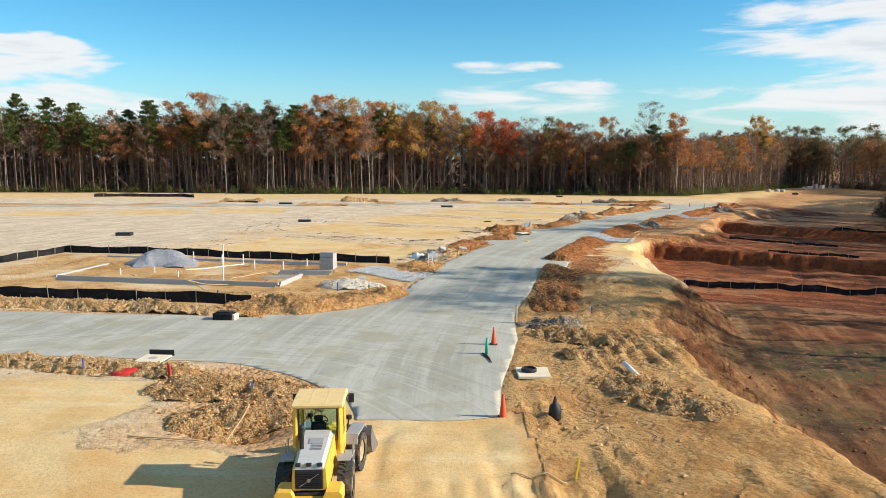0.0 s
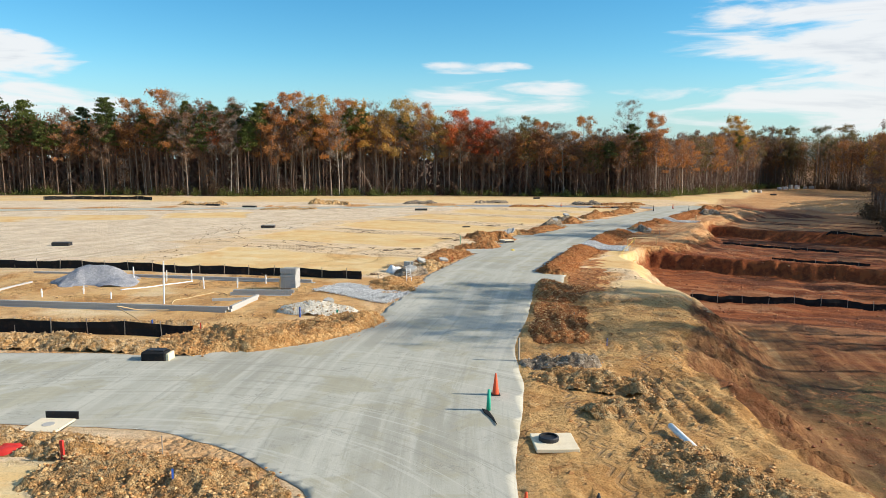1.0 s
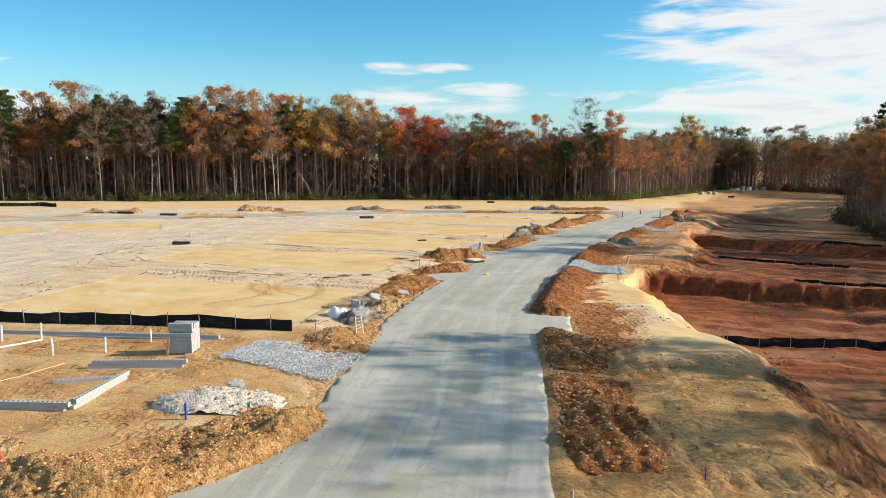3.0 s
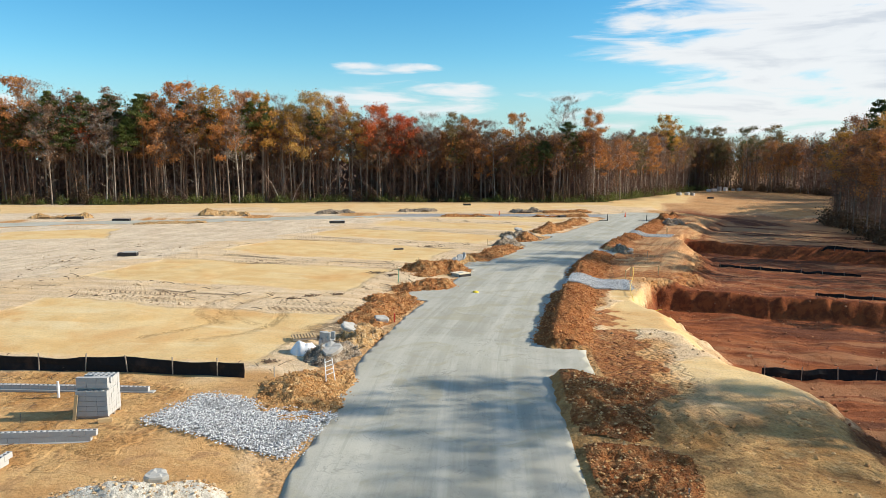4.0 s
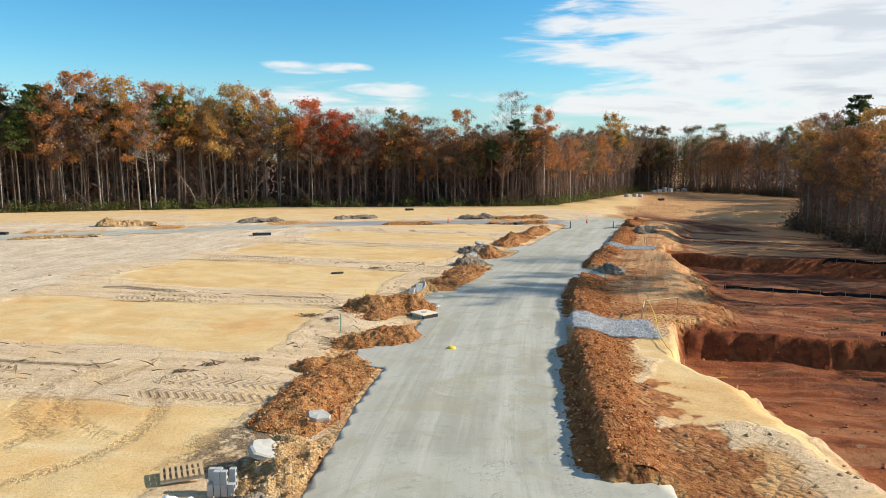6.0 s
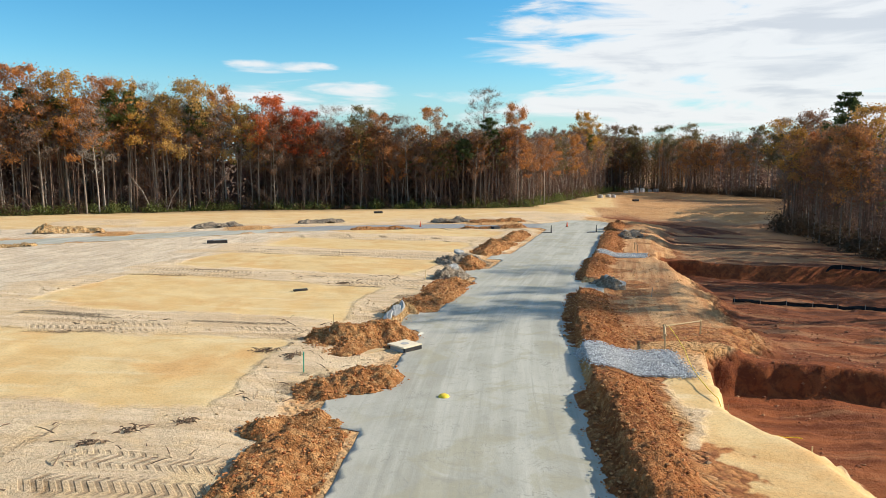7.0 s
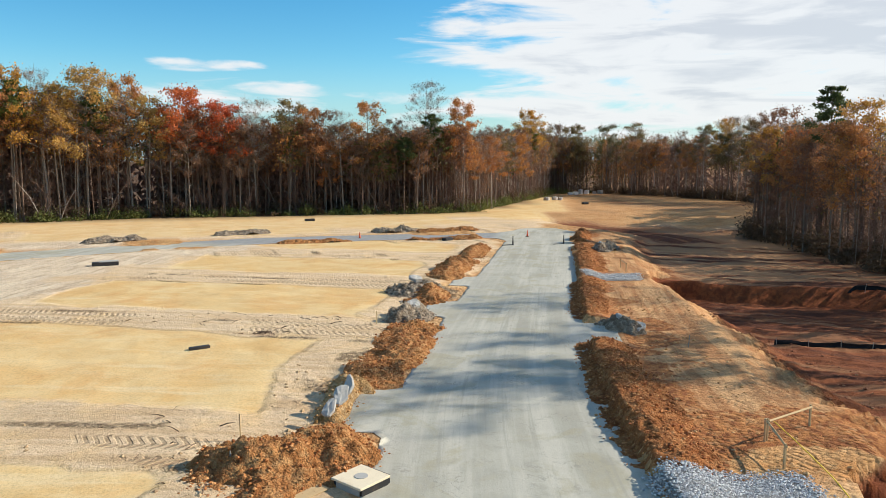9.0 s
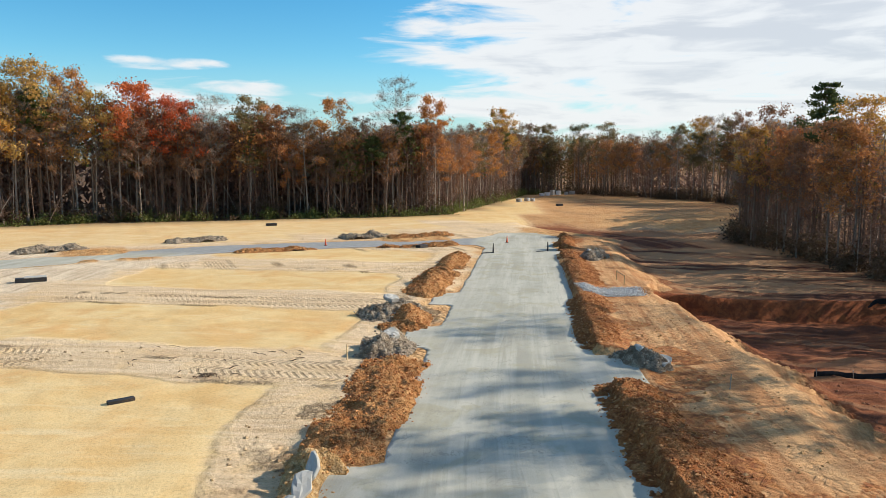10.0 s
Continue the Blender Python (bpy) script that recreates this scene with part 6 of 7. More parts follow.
def hose(name, pts, r, mat, label, category):
    x0, y0 = pts[0][:2]
    z0 = height(x0, y0)
    dense = []
    for i in range(len(pts) - 1):
        p0, p1, p2, p3 = (np.array([*pts[min(max(i + k, 0), len(pts) - 1)], 0][:3], float) for k in (-1, 0, 1, 2))
        for k in range(8):
            t = k / 8
            dense.append(0.5 * (2 * p1 + (p2 - p0) * t + (2 * p0 - 5 * p1 + 4 * p2 - p3) * t * t + (3 * p1 - p0 - 3 * p2 + p3) * t ** 3))
    dense.append(np.array([*pts[-1], 0][:3], float))
    g = Geo().tube([(p[0] - x0, p[1] - y0, height(p[0], p[1]) - z0 + r + p[2]) for p in dense], r, 7)
    ob = new(name, fixed(g.mesh(name, mat, False)))
    ob.location = (x0, y0, z0)
    tagged(ob, label, category)


hose("drain_line", [(-22.5, 63.0, 0.0), (-20.0, 65.2, 0.0), (-18.4, 67.0, 0.0)], 0.05, M_WHITE, "white plastic drain line lying across the soil", "pipe")
hose("garden_hose", [(-15.4, 62.0), (-16.4, 60.2), (-17.2, 59.0), (-17.0, 57.6)], 0.025, M_HOSE, "pale yellow hose lying on the soil", "hose")
hose("hose_loop", [(-16.2, 55.6), (-17.8, 54.2, 0.3), (-18.6, 52.6, 0.9), (-17.2, 51.4, 0.5), (-16.0, 50.6, 0.1), (-14.6, 51.2)], 0.03, M_WOOD, "loop of pale flexible conduit rising from the soil", "hose")
hose("string_line", [(26.2, 95.8, 0.8), (24.6, 92.2, 0.55), (22.9, 88.8, 0.3), (21.5, 85.2, 0.12), (21.4, 83.0, 0.1), (21.6, 80.5, 0.3)], 0.022, M_YPLASTIC, "yellow line running down from a batter board", "line")


# ---- stakes, cones, posts ----
def stake(x, y, tall, mat, label, lean=0.0, w=0.05):
    g = Geo().box(w, w * 0.6, tall, pose(0, 0, -0.15, 0, lean)).add(
        [(-w / 2, 0, 0), (w / 2, 0, 0), (0, 0, -0.12)], [(0, 1, 2)], pose(0, 0, -0.15))
    plain("survey_stake", g, mat, (x, y), label, "stake", random.Random(int(x * 10)).uniform(0, 180), "survey stakes")


for x, y, tall, mat, label, lean, w in (
        (-17.0, 33.6, 0.9, M_BLUE, "blue painted stake in tan soil", 0, 0.09), (-12.5, 32.5, 0.85, M_RED, "red painted stake in orange soil", 3, 0.12), (-21.0, 34.3, 0.7, M_GREYWOOD, "grey wooden stake beside the street", 0, 0.05),
        (-9.4, 33.0, 0.8, M_GREYWOOD, "grey wooden stake beside the street", 3, 0.05), (-8.2, 30.4, 0.8, M_BLUE, "blue-topped stake in a clay heap", 0, 0.06),
        (-12.9, 49.9, 0.7, M_RED, "red painted stake near the silt fence", 0, 0.08), (-15.6, 49.9, 0.9, M_BLUE, "blue painted stake near the silt fence", 0, 0.1), (-7.8, 53.4, 0.8, M_BLUE, "blue painted stake by the sand heap", 0, 0.08),
        (-5.6, 54.4, 0.5, M_GREEN, "green painted stake by the sand heap", 0, 0.1), (4.8, 94.6, 1.2, M_GREEN, "green-flagged stake among roots", -4, 0.07), (4.5, 43.9, 1.3, M_GREYWOOD, "dark wooden post at the road corner", 0, 0.1),
        (9.6, 46.4, 0.6, M_BLUE, "small blue stake in turned clay", 0, 0.06), (9.3, 53.4, 0.7, M_GREYWOOD, "wooden stake in turned clay", -6, 0.05), (23.2, 86.6, 1.2, M_WOOD, "pale wooden stake at the pit edge", 0, 0.06),
        (22.4, 80.8, 0.9, M_WOOD, "pale wooden stake at the slope top", 0, 0.06), (7.6, 103.4, 1.2, M_WOOD, "pale wooden stake beside a clay mound", 0, 0.06), (18.4, 121.0, 1.0, M_WOOD, "pale wooden stake beside a clay row", 0, 0.06),
        (3.0, 79.2, 0.7, M_RED, "orange-red flagged stake beside a clay row", 0, 0.08), (33.6, 109.0, 0.9, M_GREYWOOD, "wooden stake on the shoulder", 4, 0.05), (6.9, 100.2, 0.9, M_GREYWOOD, "wooden stake beside a clay mound", 0, 0.05),
        (-3.6, 67.0, 0.8, M_GREYWOOD, "wooden stake at the end of the silt fence", 0, 0.06), (4.3, 22.6, 0.9, M_YPLASTIC, "yellow stake beside a small hole", 8, 0.06)):
    stake(x, y, tall, mat, label, lean, w)


def traffic_cone(x, y, tall, label):
    root = thing("traffic_cone", (x, y, height(x, y) + 0.15 if road_field(np.array([x]), np.array([y]))[0][0] < 0 else height(x, y)), label, "traffic cone", "traffic cones")
    k = tall / 0.9
    part("base", Geo().box(0.36 * k, 0.36 * k, 0.04, None, 0.012), M_BLACK, root)
    part("cone", Geo().lathe([(0.15 * k, 0.04), (0.14 * k, 0.07), (0.035 * k, tall - 0.02), (0.025 * k, tall)], 18), M_ORANGE, root, flat=False)


for x, y, tall, label in ((2.75, 38.7, 0.95, "orange traffic cone at the pavement edge"), (2.35, 27.6, 0.95, "orange-red traffic cone at the end of the pavement"), (58.4, 173.1, 0.95, "orange traffic cone in the far road"), (34.0, 179.6, 0.9, "orange traffic cone beside the far street")):
    traffic_cone(x, y, tall, label)


def flagged_stand(x, y):
    root = thing("marker_stand", (x, y, height(x, y) + 0.15), "green-topped marker with a slumped dark cloth on the pavement", "marker")
    part("post", Geo().tube([(0, 0, 0), (0.02, 0, 0.85)], [0.09, 0.06], 10), M_GREEN, root, "teal green post", False)
    # thin dark sheet laid for the shadow-like shape beside the post
    g = Geo()
    pts = [(-0.25, 0.1, 0.02), (0.0, -0.25, 0.12), (0.1, -0.9, 0.05), (0.16, -1.7, 0.02), (0.02, -1.0, 0.05), (-0.2, -0.35, 0.06)]
    g.prism([(p[0], p[1]) for p in pts], 0.04, pose(0, 0, 0.03, -90) @ pose(0, 0, 0))
    part("cloth", g, M_CLOTH, root, "dark wet cloth")


flagged_stand(2.25, 36.8)
for x, y in ((57.8, 161.8), (50.6, 163.0)):
    root = thing("road_barrier", (x, y, height(x, y, False) + 0.0), "small dark barrier post with a pale plank at the road edge", "barrier", "road barriers")
    part("post", Geo().tube([(0, 0, 0), (0, 0, 1.3)], [0.12, 0.05], 8), M_BLACK, root)
    part("plank", Geo().box(1.6, 0.25, 0.2, pose(-0.8, 0, 0), 0.02), M_BLACK, root)


# ---- manholes, inlets, boards ----
def manhole(x, y, turn):
    root = thing("manhole", (x, y, height(x, y)), "pale square concrete collar with a black manhole ring", "manhole", turn=turn)
    part("slab", Geo().box(1.5, 1.5, 0.14, pose(0, 0, -0.02), 0.02), M_CONCRETE_WARM, root)
    part("ring", Geo().lathe([(0.36, 0.12), (0.36, 0.24), (0.33, 0.27), (0.29, 0.27), (0.29, 0.2), (0.0, 0.2)], 20, pose(-0.18, 0.1, 0), False), M_BLACK, root, "black iron ring and lid")


M_CONCRETE_WARM = painted("sandy_concrete", (0.78, 0.66, 0.46), 0.9, 0.0, 0.3, (0.5, 0.36, 0.2), 2.0)
manhole(4.2, 33.1, 0)


def inlet(x, y, turn, label, lift=0.0, pale=False):
    """A kerb inlet: a box with a dark throat and a slab on top."""
    root = thing("storm_inlet", (x, y, height(x, y) + lift), label, "storm inlet", "storm inlets", turn=turn)
    root.scale = (0.8, 0.8, 0.8)
    part("throat", Geo().box(1.5, 0.12, 0.5, pose(0, -0.85, -0.05), 0.01), M_BLACK, root, "black throat board")
    part("end_wall", Geo().box(0.14, 1.5, 0.42, pose(0.74, 0, -0.05), 0.01), M_BLACK, root)
    part("end_wall", Geo().box(0.14, 1.5, 0.42, pose(-0.74, 0, -0.05), 0.01), M_BLACK, root)
    part("back_wall", Geo().box(1.34, 0.14, 0.42, pose(0, 0.7, -0.05), 0.01), M_CONCRETE, root)
    part("slab", Geo().box(1.7, 1.7, 0.1, pose(0, 0.02, 0.38), 0.015), M_CONCRETE_WARM if pale else M_CONCRETE, root, "pale cover slab")
    part("lid", Geo().lathe([(0.28, 0.48), (0.28, 0.5), (0.0, 0.5)], 16, None, False), M_CONCRETE, root)


def wrapped_inlet(x, y, turn):
    """An inlet box whose front is wrapped in black filter cloth."""
    root = thing("storm_inlet", (x, y, height(x, y)), "storm inlet box wrapped in black cloth at the side street edge", "storm inlet", "storm inlets", turn=turn)
    part("wrap", Geo().box(1.25, 0.75, 0.62, pose(-0.1, 0, -0.05), 0.06), M_CLOTH, root, "taut black filter cloth")
    part("end_wall", Geo().box(0.16, 0.7, 0.55, pose(0.62, 0.02, -0.05), 0.02), M_CONCRETE_WARM, root, "pale concrete end wall")
    part("slab", Geo().box(0.9, 0.5, 0.06, pose(-0.1, 0.1, 0.57), 0.015), M_BLACK, root)


wrapped_inlet(-13.6, 44.9, -6)
inlet(-14.5, 35.6, 174, "storm inlet with a pale slab and black board", -0.24, True)
plain("black_board", Geo().box(1.3, 0.06, 0.42, None, 0.01), M_BLACK, (-14.4, 36.5), "black board standing on edge at a storm inlet", "board", -4)
inlet(10.75, 98.0, 28 + 90, "storm inlet with a pale slab and black side", -0.05, True)
plain("plywood_sheet", Geo().box(1.5, 0.6, 0.03), M_WOOD, (8.9, 97.9), "small pale plywood sheet lying on soil", "board", 28)
for x, y, t in ((9.4, 99.3, 10), (8.2, 98.6, -20)):
    plain("loose_plank", Geo().box(1.6, 0.1, 0.04), M_WOOD, (x, y), "pale plank lying on soil", "plank", t, "loose planks")
for x, y, t, w, label in ((0.8, 158.6, 5, 2.5, "black storm box with a pale lid standing in a lot"), (7.2, 118.4, 12, 1.15, "short black pipe stub lying on a sand pad"), (-21.7, 114.5, 0, 1.9, "black storm box with a pale lid standing in tan soil"),
                          (34.0, 214.0, 0, 1.8, "dark crate near the wood's edge"), (-39.8, 90.9, 0, 1.9, "black storm box on tan soil"), (-45.0, 172.0, -10, 3.0, "dark metal trench plate beside the far street"), (-36.5, 169.6, -10, 3.0, "dark metal trench plate beside the far street"),
                          (44.5, 171.2, 20, 1.4, "black storm box beside the far street")):
    root = thing("storm_box", (x, y, height(x, y)), label, "storm box", "storm boxes", turn=t)
    part("box", Geo().box(w, 0.9 if w > 1.2 else 0.28, 0.42 if w > 1.2 else 0.2, pose(0, 0, -0.04), 0.03), M_BLACK, root)
    if "lid" in label:
        part("lid", Geo().box(w * 0.72, 1.0, 0.07, pose(0.14 * w, 0.05, 0.38), 0.015), M_CONCRETE, root, "pale lid")

plain("concrete_pipe", Geo().tube([(0, -1.05, 0.12), (0, 1.05, 0.12)], 0.115, 14), M_WHITE, (8.75, 33.0), "pale plastic pipe length lying on churned clay", "pipe", 3, flat=False)
g = Geo().lathe([(0.05, 0), (0.24, 0.02), (0.26, 0.3), (0.22, 0.55), (0.1, 0.66), (0.06, 0.85), (0.02, 0.95)], 12)
plain("black_bag", g, M_BLACK, (4.4, 27.7), "tied black plastic bag standing on clay", "bag", flat=False)
g = Geo().lathe([(0.0, 0.12), (0.14, 0.11), (0.23, 0.05), (0.26, 0.0)], 18, pose(0, 0, 0), False)
plain("yellow_lid", g, M_YPLASTIC, (10.3, 89.2, float(base_height(10.3, 89.2)) + 0.03), "yellow plastic cover lying on the road", "cover", flat=False)


def crumpled(name, x, y, rx, ry, h, mat, label, category, seed):
    n = 22
    U, A = np.meshgrid(np.linspace(0.02, 1, 10), np.linspace(0, 2 * math.pi, n))
    X, Y = U * np.cos(A) * rx, U * np.sin(A) * ry
    w = 1 + 0.5 * fbm(np.cos(A) * 2 + seed, np.sin(A) * 2, 1.0, 3, seed)
    X, Y = X * w, Y * w
    Z = h * np.sqrt(np.clip(1 - U ** 3, 0, 1)) * (0.8 + 0.8 * fbm(X + seed, Y, 0.45, 3, seed)) - 0.03
    me, used = grid_mesh(name, X, Y, Z)
    me.materials.append(mat)
    ob = new(name, me)
    ob.location = (x, y, height(x, y))
    tagged(ob, label, category)


crumpled("orange_mesh", -15.0, 33.5, 1.0, 0.5, 0.3, M_RED, "crumpled orange-red barrier mesh lying on tan soil", "barrier mesh", 5)
crumpled("white_sack", -2.35, 71.9, 0.72, 0.6, 0.6, M_WHITE, "large slumped white sack beside stacked blocks", "sack", 8)

# the long pole over the hole and the stick
for pts, label in (([(-7.9, 25.4, 0.05), (-7.3, 26.6, 1.6)], "thin wooden pole leaning out of a hole"), ([(-11.5, 25.6, 0.03), (-8.6, 25.2, 0.06)], "thin wooden pole lying on sand"), ([(2.2, 22.6, 0.03), (4.0, 22.4, 0.06)], "thin stick lying on sand")):
    hose("thin_pole", pts, 0.03, M_WOOD, label, "pole")


# ---- blocks, pallet and slabs at the road's left edge ----
def leftover_blocks(x, y, turn):
    root = thing("block_stack", (x, y, height(x, y)), "small stack of grey concrete blocks standing on end", "block stack", turn=turn)
    for i in range(4):
        for j in range(2):
            o = new("block", BLOCK)
            o.parent = root
            o.matrix_basis = pose(-0.3 + 0.21 * i, 0.2 * j, 0.0, 0, 0, 0) @ pose(0, 0, 0.2, 0, 90)
            if (i + j) % 3:
                o = new("block", BLOCK)
                o.parent = root
                o.matrix_basis = pose(-0.3 + 0.21 * i, 0.2 * j, 0.4) @ pose(0, 0, 0.2, 0, 90)


leftover_blocks(-1.35, 73.2, -15)
root = thing("wooden_pallet", (-2.5, 74.6, height(-2.5, 74.6) + 0.1), "bare wooden pallet with orange-tan boards", "pallet", turn=8)
for i in range(3):
    part("runner", Geo().box(1.3, 0.09, 0.12, pose(0, -0.45 + 0.45 * i, 0)), M_GREYWOOD, root)
for i in range(8):
    part("board", Geo().box(0.1, 1.05, 0.03, pose(-0.6 + 0.17 * i, 0, 0.12)), M_WOOD, root)


def rubble_slab(x, y, sx, sy, sz, rx, ry, rz, label, seed, lift=0.0):
    rng = random.Random(seed)
    n = 11
    ring = [(math.cos(6.283 * k / n) * sx / 2 * rng.uniform(0.8, 1.2), math.sin(6.283 * k / n) * sy / 2 * rng.uniform(0.8, 1.2)) for k in range(n)]
    g = Geo()
    # a broken plate: chipped rim, uneven upper face
    vs = [(a, b, 0) for a, b in ring]
    for grow, lift_up in ((1.0, 0.75), (0.9, 1.0), (0.5, 1.08)):
        vs += [(a * grow * rng.uniform(0.93, 1.06), b * grow * rng.uniform(0.93, 1.06), sz * lift_up * rng.uniform(0.85, 1.12)) for a, b in ring]
    vs.append((0, 0, sz))
    fs = [tuple(reversed(range(n)))]
    for lev in range(3):
        fs += [(lev * n + k, lev * n + (k + 1) % n, lev * n + n + (k + 1) % n, lev * n + n + k) for k in range(n)]
    g.add(vs, fs + [(3 * n + k, 3 * n + (k + 1) % n, 4 * n) for k in range(n)])
    ob = plain("concrete_slab", g, M_CONCRETE, (x, y), label, "concrete slab", 0, "broken slabs")
    ob.matrix_basis = Matrix.Translation((x, y, height(x, y) + lift)) @ pose(0, 0, 0, rx, ry, rz)


for i, (x, y, sx, sy, sz, rx, ry, rz, lift) in enumerate(((-1.05, 70.7, 1.2, 1.0, 0.25, 22, -14, 20, 0.45), (0.2, 74.9, 1.5, 1.2, 0.22, 24, 18, 40, 0.55), (2.1, 79.0, 1.0, 0.7, 0.25, 16, 10, 0, 0.25), (12.0, 105.4, 1.2, 0.6, 0.15, 20, -35, 50, 0.7),
                                                         (12.7, 106.7, 1.1, 0.5, 0.15, -15, -38, 60, 0.7), (11.2, 104.2, 1.0, 0.5, 0.15, 10, -38, 50, 0.6), (33.0, 114.6, 1.3, 0.9, 0.25, 20, 18, 30, 0.5),
                                                         (33.4, 113.4, 1.0, 0.8, 0.25, 22, -8, 10, 0.3), (58.6, 153.5, 1.8, 1.2, 0.3, 25, 15, 10, 0.6), (-6.3, 56.0, 0.7, 0.5, 0.2, 15, 0, 10, 0.45), (21.4, 122.4, 1.0, 0.8, 0.25, 30, 0, 0, 0.9), (25.4, 132.6, 1.2, 0.8, 0.25, 20, 10, 0, 0.8))):
    rubble_slab(x, y, sx, sy, sz, rx, ry, rz, "broken grey concrete slab tilted on a spoil heap", 40 + i, lift)

root = thing("rack_frame", (-1.1, 66.2, height(-1.1, 66.2) + 0.55), "small white-painted metal rack leaning on a clay heap", "rack", turn=20)
root.scale = (0.7, 0.7, 0.7)
for dx in (-0.3, 0.3):
    part("rail", Geo().tube([(dx, 0, -0.4), (dx * 0.8, 0.35, 1.0)], 0.035, 6), M_WHITE, root)
for k in range(4):
    part("rung", Geo().tube([(-0.3 + 0.01 * k, 0.05 + 0.08 * k, 0.0 + 0.25 * k), (0.3 - 0.01 * k, 0.10 + 0.08 * k, 0.12 + 0.25 * k)], 0.025, 6), M_WHITE, root)


# ---- batter boards at the pits ----
def batter_board(ax, ay, bx, by, label):
    za, zb = height(ax, ay), height(bx, by)
    root = thing("batter_board", (ax, ay, za), label, "batter board", "batter boards")
    part("post", Geo().box(0.07, 0.07, 1.1, pose(0, 0, -0.2)), M_WOOD, root)
    part("post", Geo().box(0.07, 0.07, 1.1, pose(bx - ax, by - ay, zb - za - 0.2)), M_WOOD, root)
    g = Geo().tube([(0, -0.06, 0.8), (bx - ax, by - ay - 0.06, zb - za + 0.82)], 0.05, 4)
    part("rail", g, M_WOOD, root)


batter_board(26.1, 96.0, 29.0, 96.6, "pale lumber batter board at the pit corner")
batter_board(24.6, 93.8, 26.0, 96.0, "pale lumber batter board at the pit corner")
batter_board(49.4, 136.4, 50.6, 139.0, "pale lumber batter board at the second pit")


# ---- far end of the site ----
for i, (x, y, sx, sz) in enumerate(((157.0, 314.0, 2.2, 1.8), (160.0, 315.0, 1.6, 3.0), (163.0, 315.5, 2.6, 2.4), (166.5, 315.5, 1.8, 1.6), (154.0, 313.0, 2.0, 1.4), (169.5, 316.0, 2.2, 2.0))):
    plain("material_stack", Geo().box(sx * 0.8, 1.4, sz * 0.62, None, 0.06), M_BLOCK if i % 2 else M_WHITE, (x, y), "pale wrapped stack of building material before the woods", "material stack", 20 * i, "far material stacks")
for i, (x, y) in enumerate(((124.0, 279.0), (128.0, 281.0), (131.0, 282.5))):
    rubble_slab(x, y, 2.0, 1.6, 0.9, 0, 0, 40 * i, "pale boulder-like heap of rubble before the woods", 80 + i)
root = thing("storm_box", (122.8, 255.4, height(122.8, 255.4)), "dark low crate on the far sand", "storm box", "storm boxes")
part("box", Geo().box(1.8, 1.0, 0.6, None, 0.05), M_BLACK, root)


# ---- roots and litter on the bare ground ----
def litter():
    rng = np.random.default_rng(77)
    n = 2600
    x, y = rng.uniform(-28, 30, n), rng.uniform(50, 128, n)
    z, f, off, along, low = land(x, y)
    s = soils(x, y, f, off, along, low)
    ok = (f > 0.6) & (s["sand"] < 0.45) & (off < 0) & (fbm(x, y, 5.0, 3, 91) > 0.02)
    g = Geo()
    for px, py, pz in np.stack([x, y, z], -1)[ok]:
        a, n_, r = rng.uniform(0, 6.283), rng.uniform(0.15, 0.8), rng.uniform(0.008, 0.03)
        d = Vector((math.cos(a), math.sin(a), rng.uniform(0.0, 0.35)))
        p = Vector((px, py, pz + 0.01))
        g.tube([p, p + d * n_ * 0.5 + Vector((0, 0, 0.04)), p + d * n_], [r, r * 0.8, 0.004], 4, False)
    ob = new("root_litter", g.mesh("root_litter", M_ROOT))
    tagged(ob, "scattered dark roots and sticks on bare soil", "litter", "", "stuff")


M_ROOT = painted("dead_roots", (0.16, 0.10, 0.06), 0.9, 0.0, 0.4, (0.4, 0.28, 0.16), 4.0)
litter()


def root_clump(x, y, size, seed):
    """A pulled-up tangle of roots and soil."""
    rng = random.Random(seed)
    g = Geo()
    for k in range(38):
        a, e, n = rng.uniform(0, 6.283), rng.uniform(-0.1, 0.9), size * rng.uniform(0.2, 0.6)
        p = Vector((rng.gauss(0, size * 0.35), rng.gauss(0, size * 0.25), 0.05))
        d = Vector((math.cos(a) * math.cos(e), math.sin(a) * math.cos(e), math.sin(e) * 0.7))
        g.tube([p, p + d * n * 0.5, p + d * n + Vector((0, 0, -0.1))], [0.035, 0.02, 0.005], 4, False)
    plain("root_clump", g, M_ROOT, (x, y), "dark pulled-up tangle of roots on bare soil", "roots", 0, "root clumps")["kind"] = "stuff"


for i, (x, y, size) in enumerate(((-2.4, 88.2, 0.7), (-3.6, 87.2, 0.6), (-0.4, 88.6, 0.6), (3.6, 83.8, 0.5), (3.2, 98.6, 0.8), (4.6, 97.2, 0.7), (21.0, 122.2, 0.9), (25.0, 132.4, 1.0), (-4.0, 70.2, 0.5), (11.2, 121.0, 0.7))):
    root_clump(x, y, size, 200 + i)


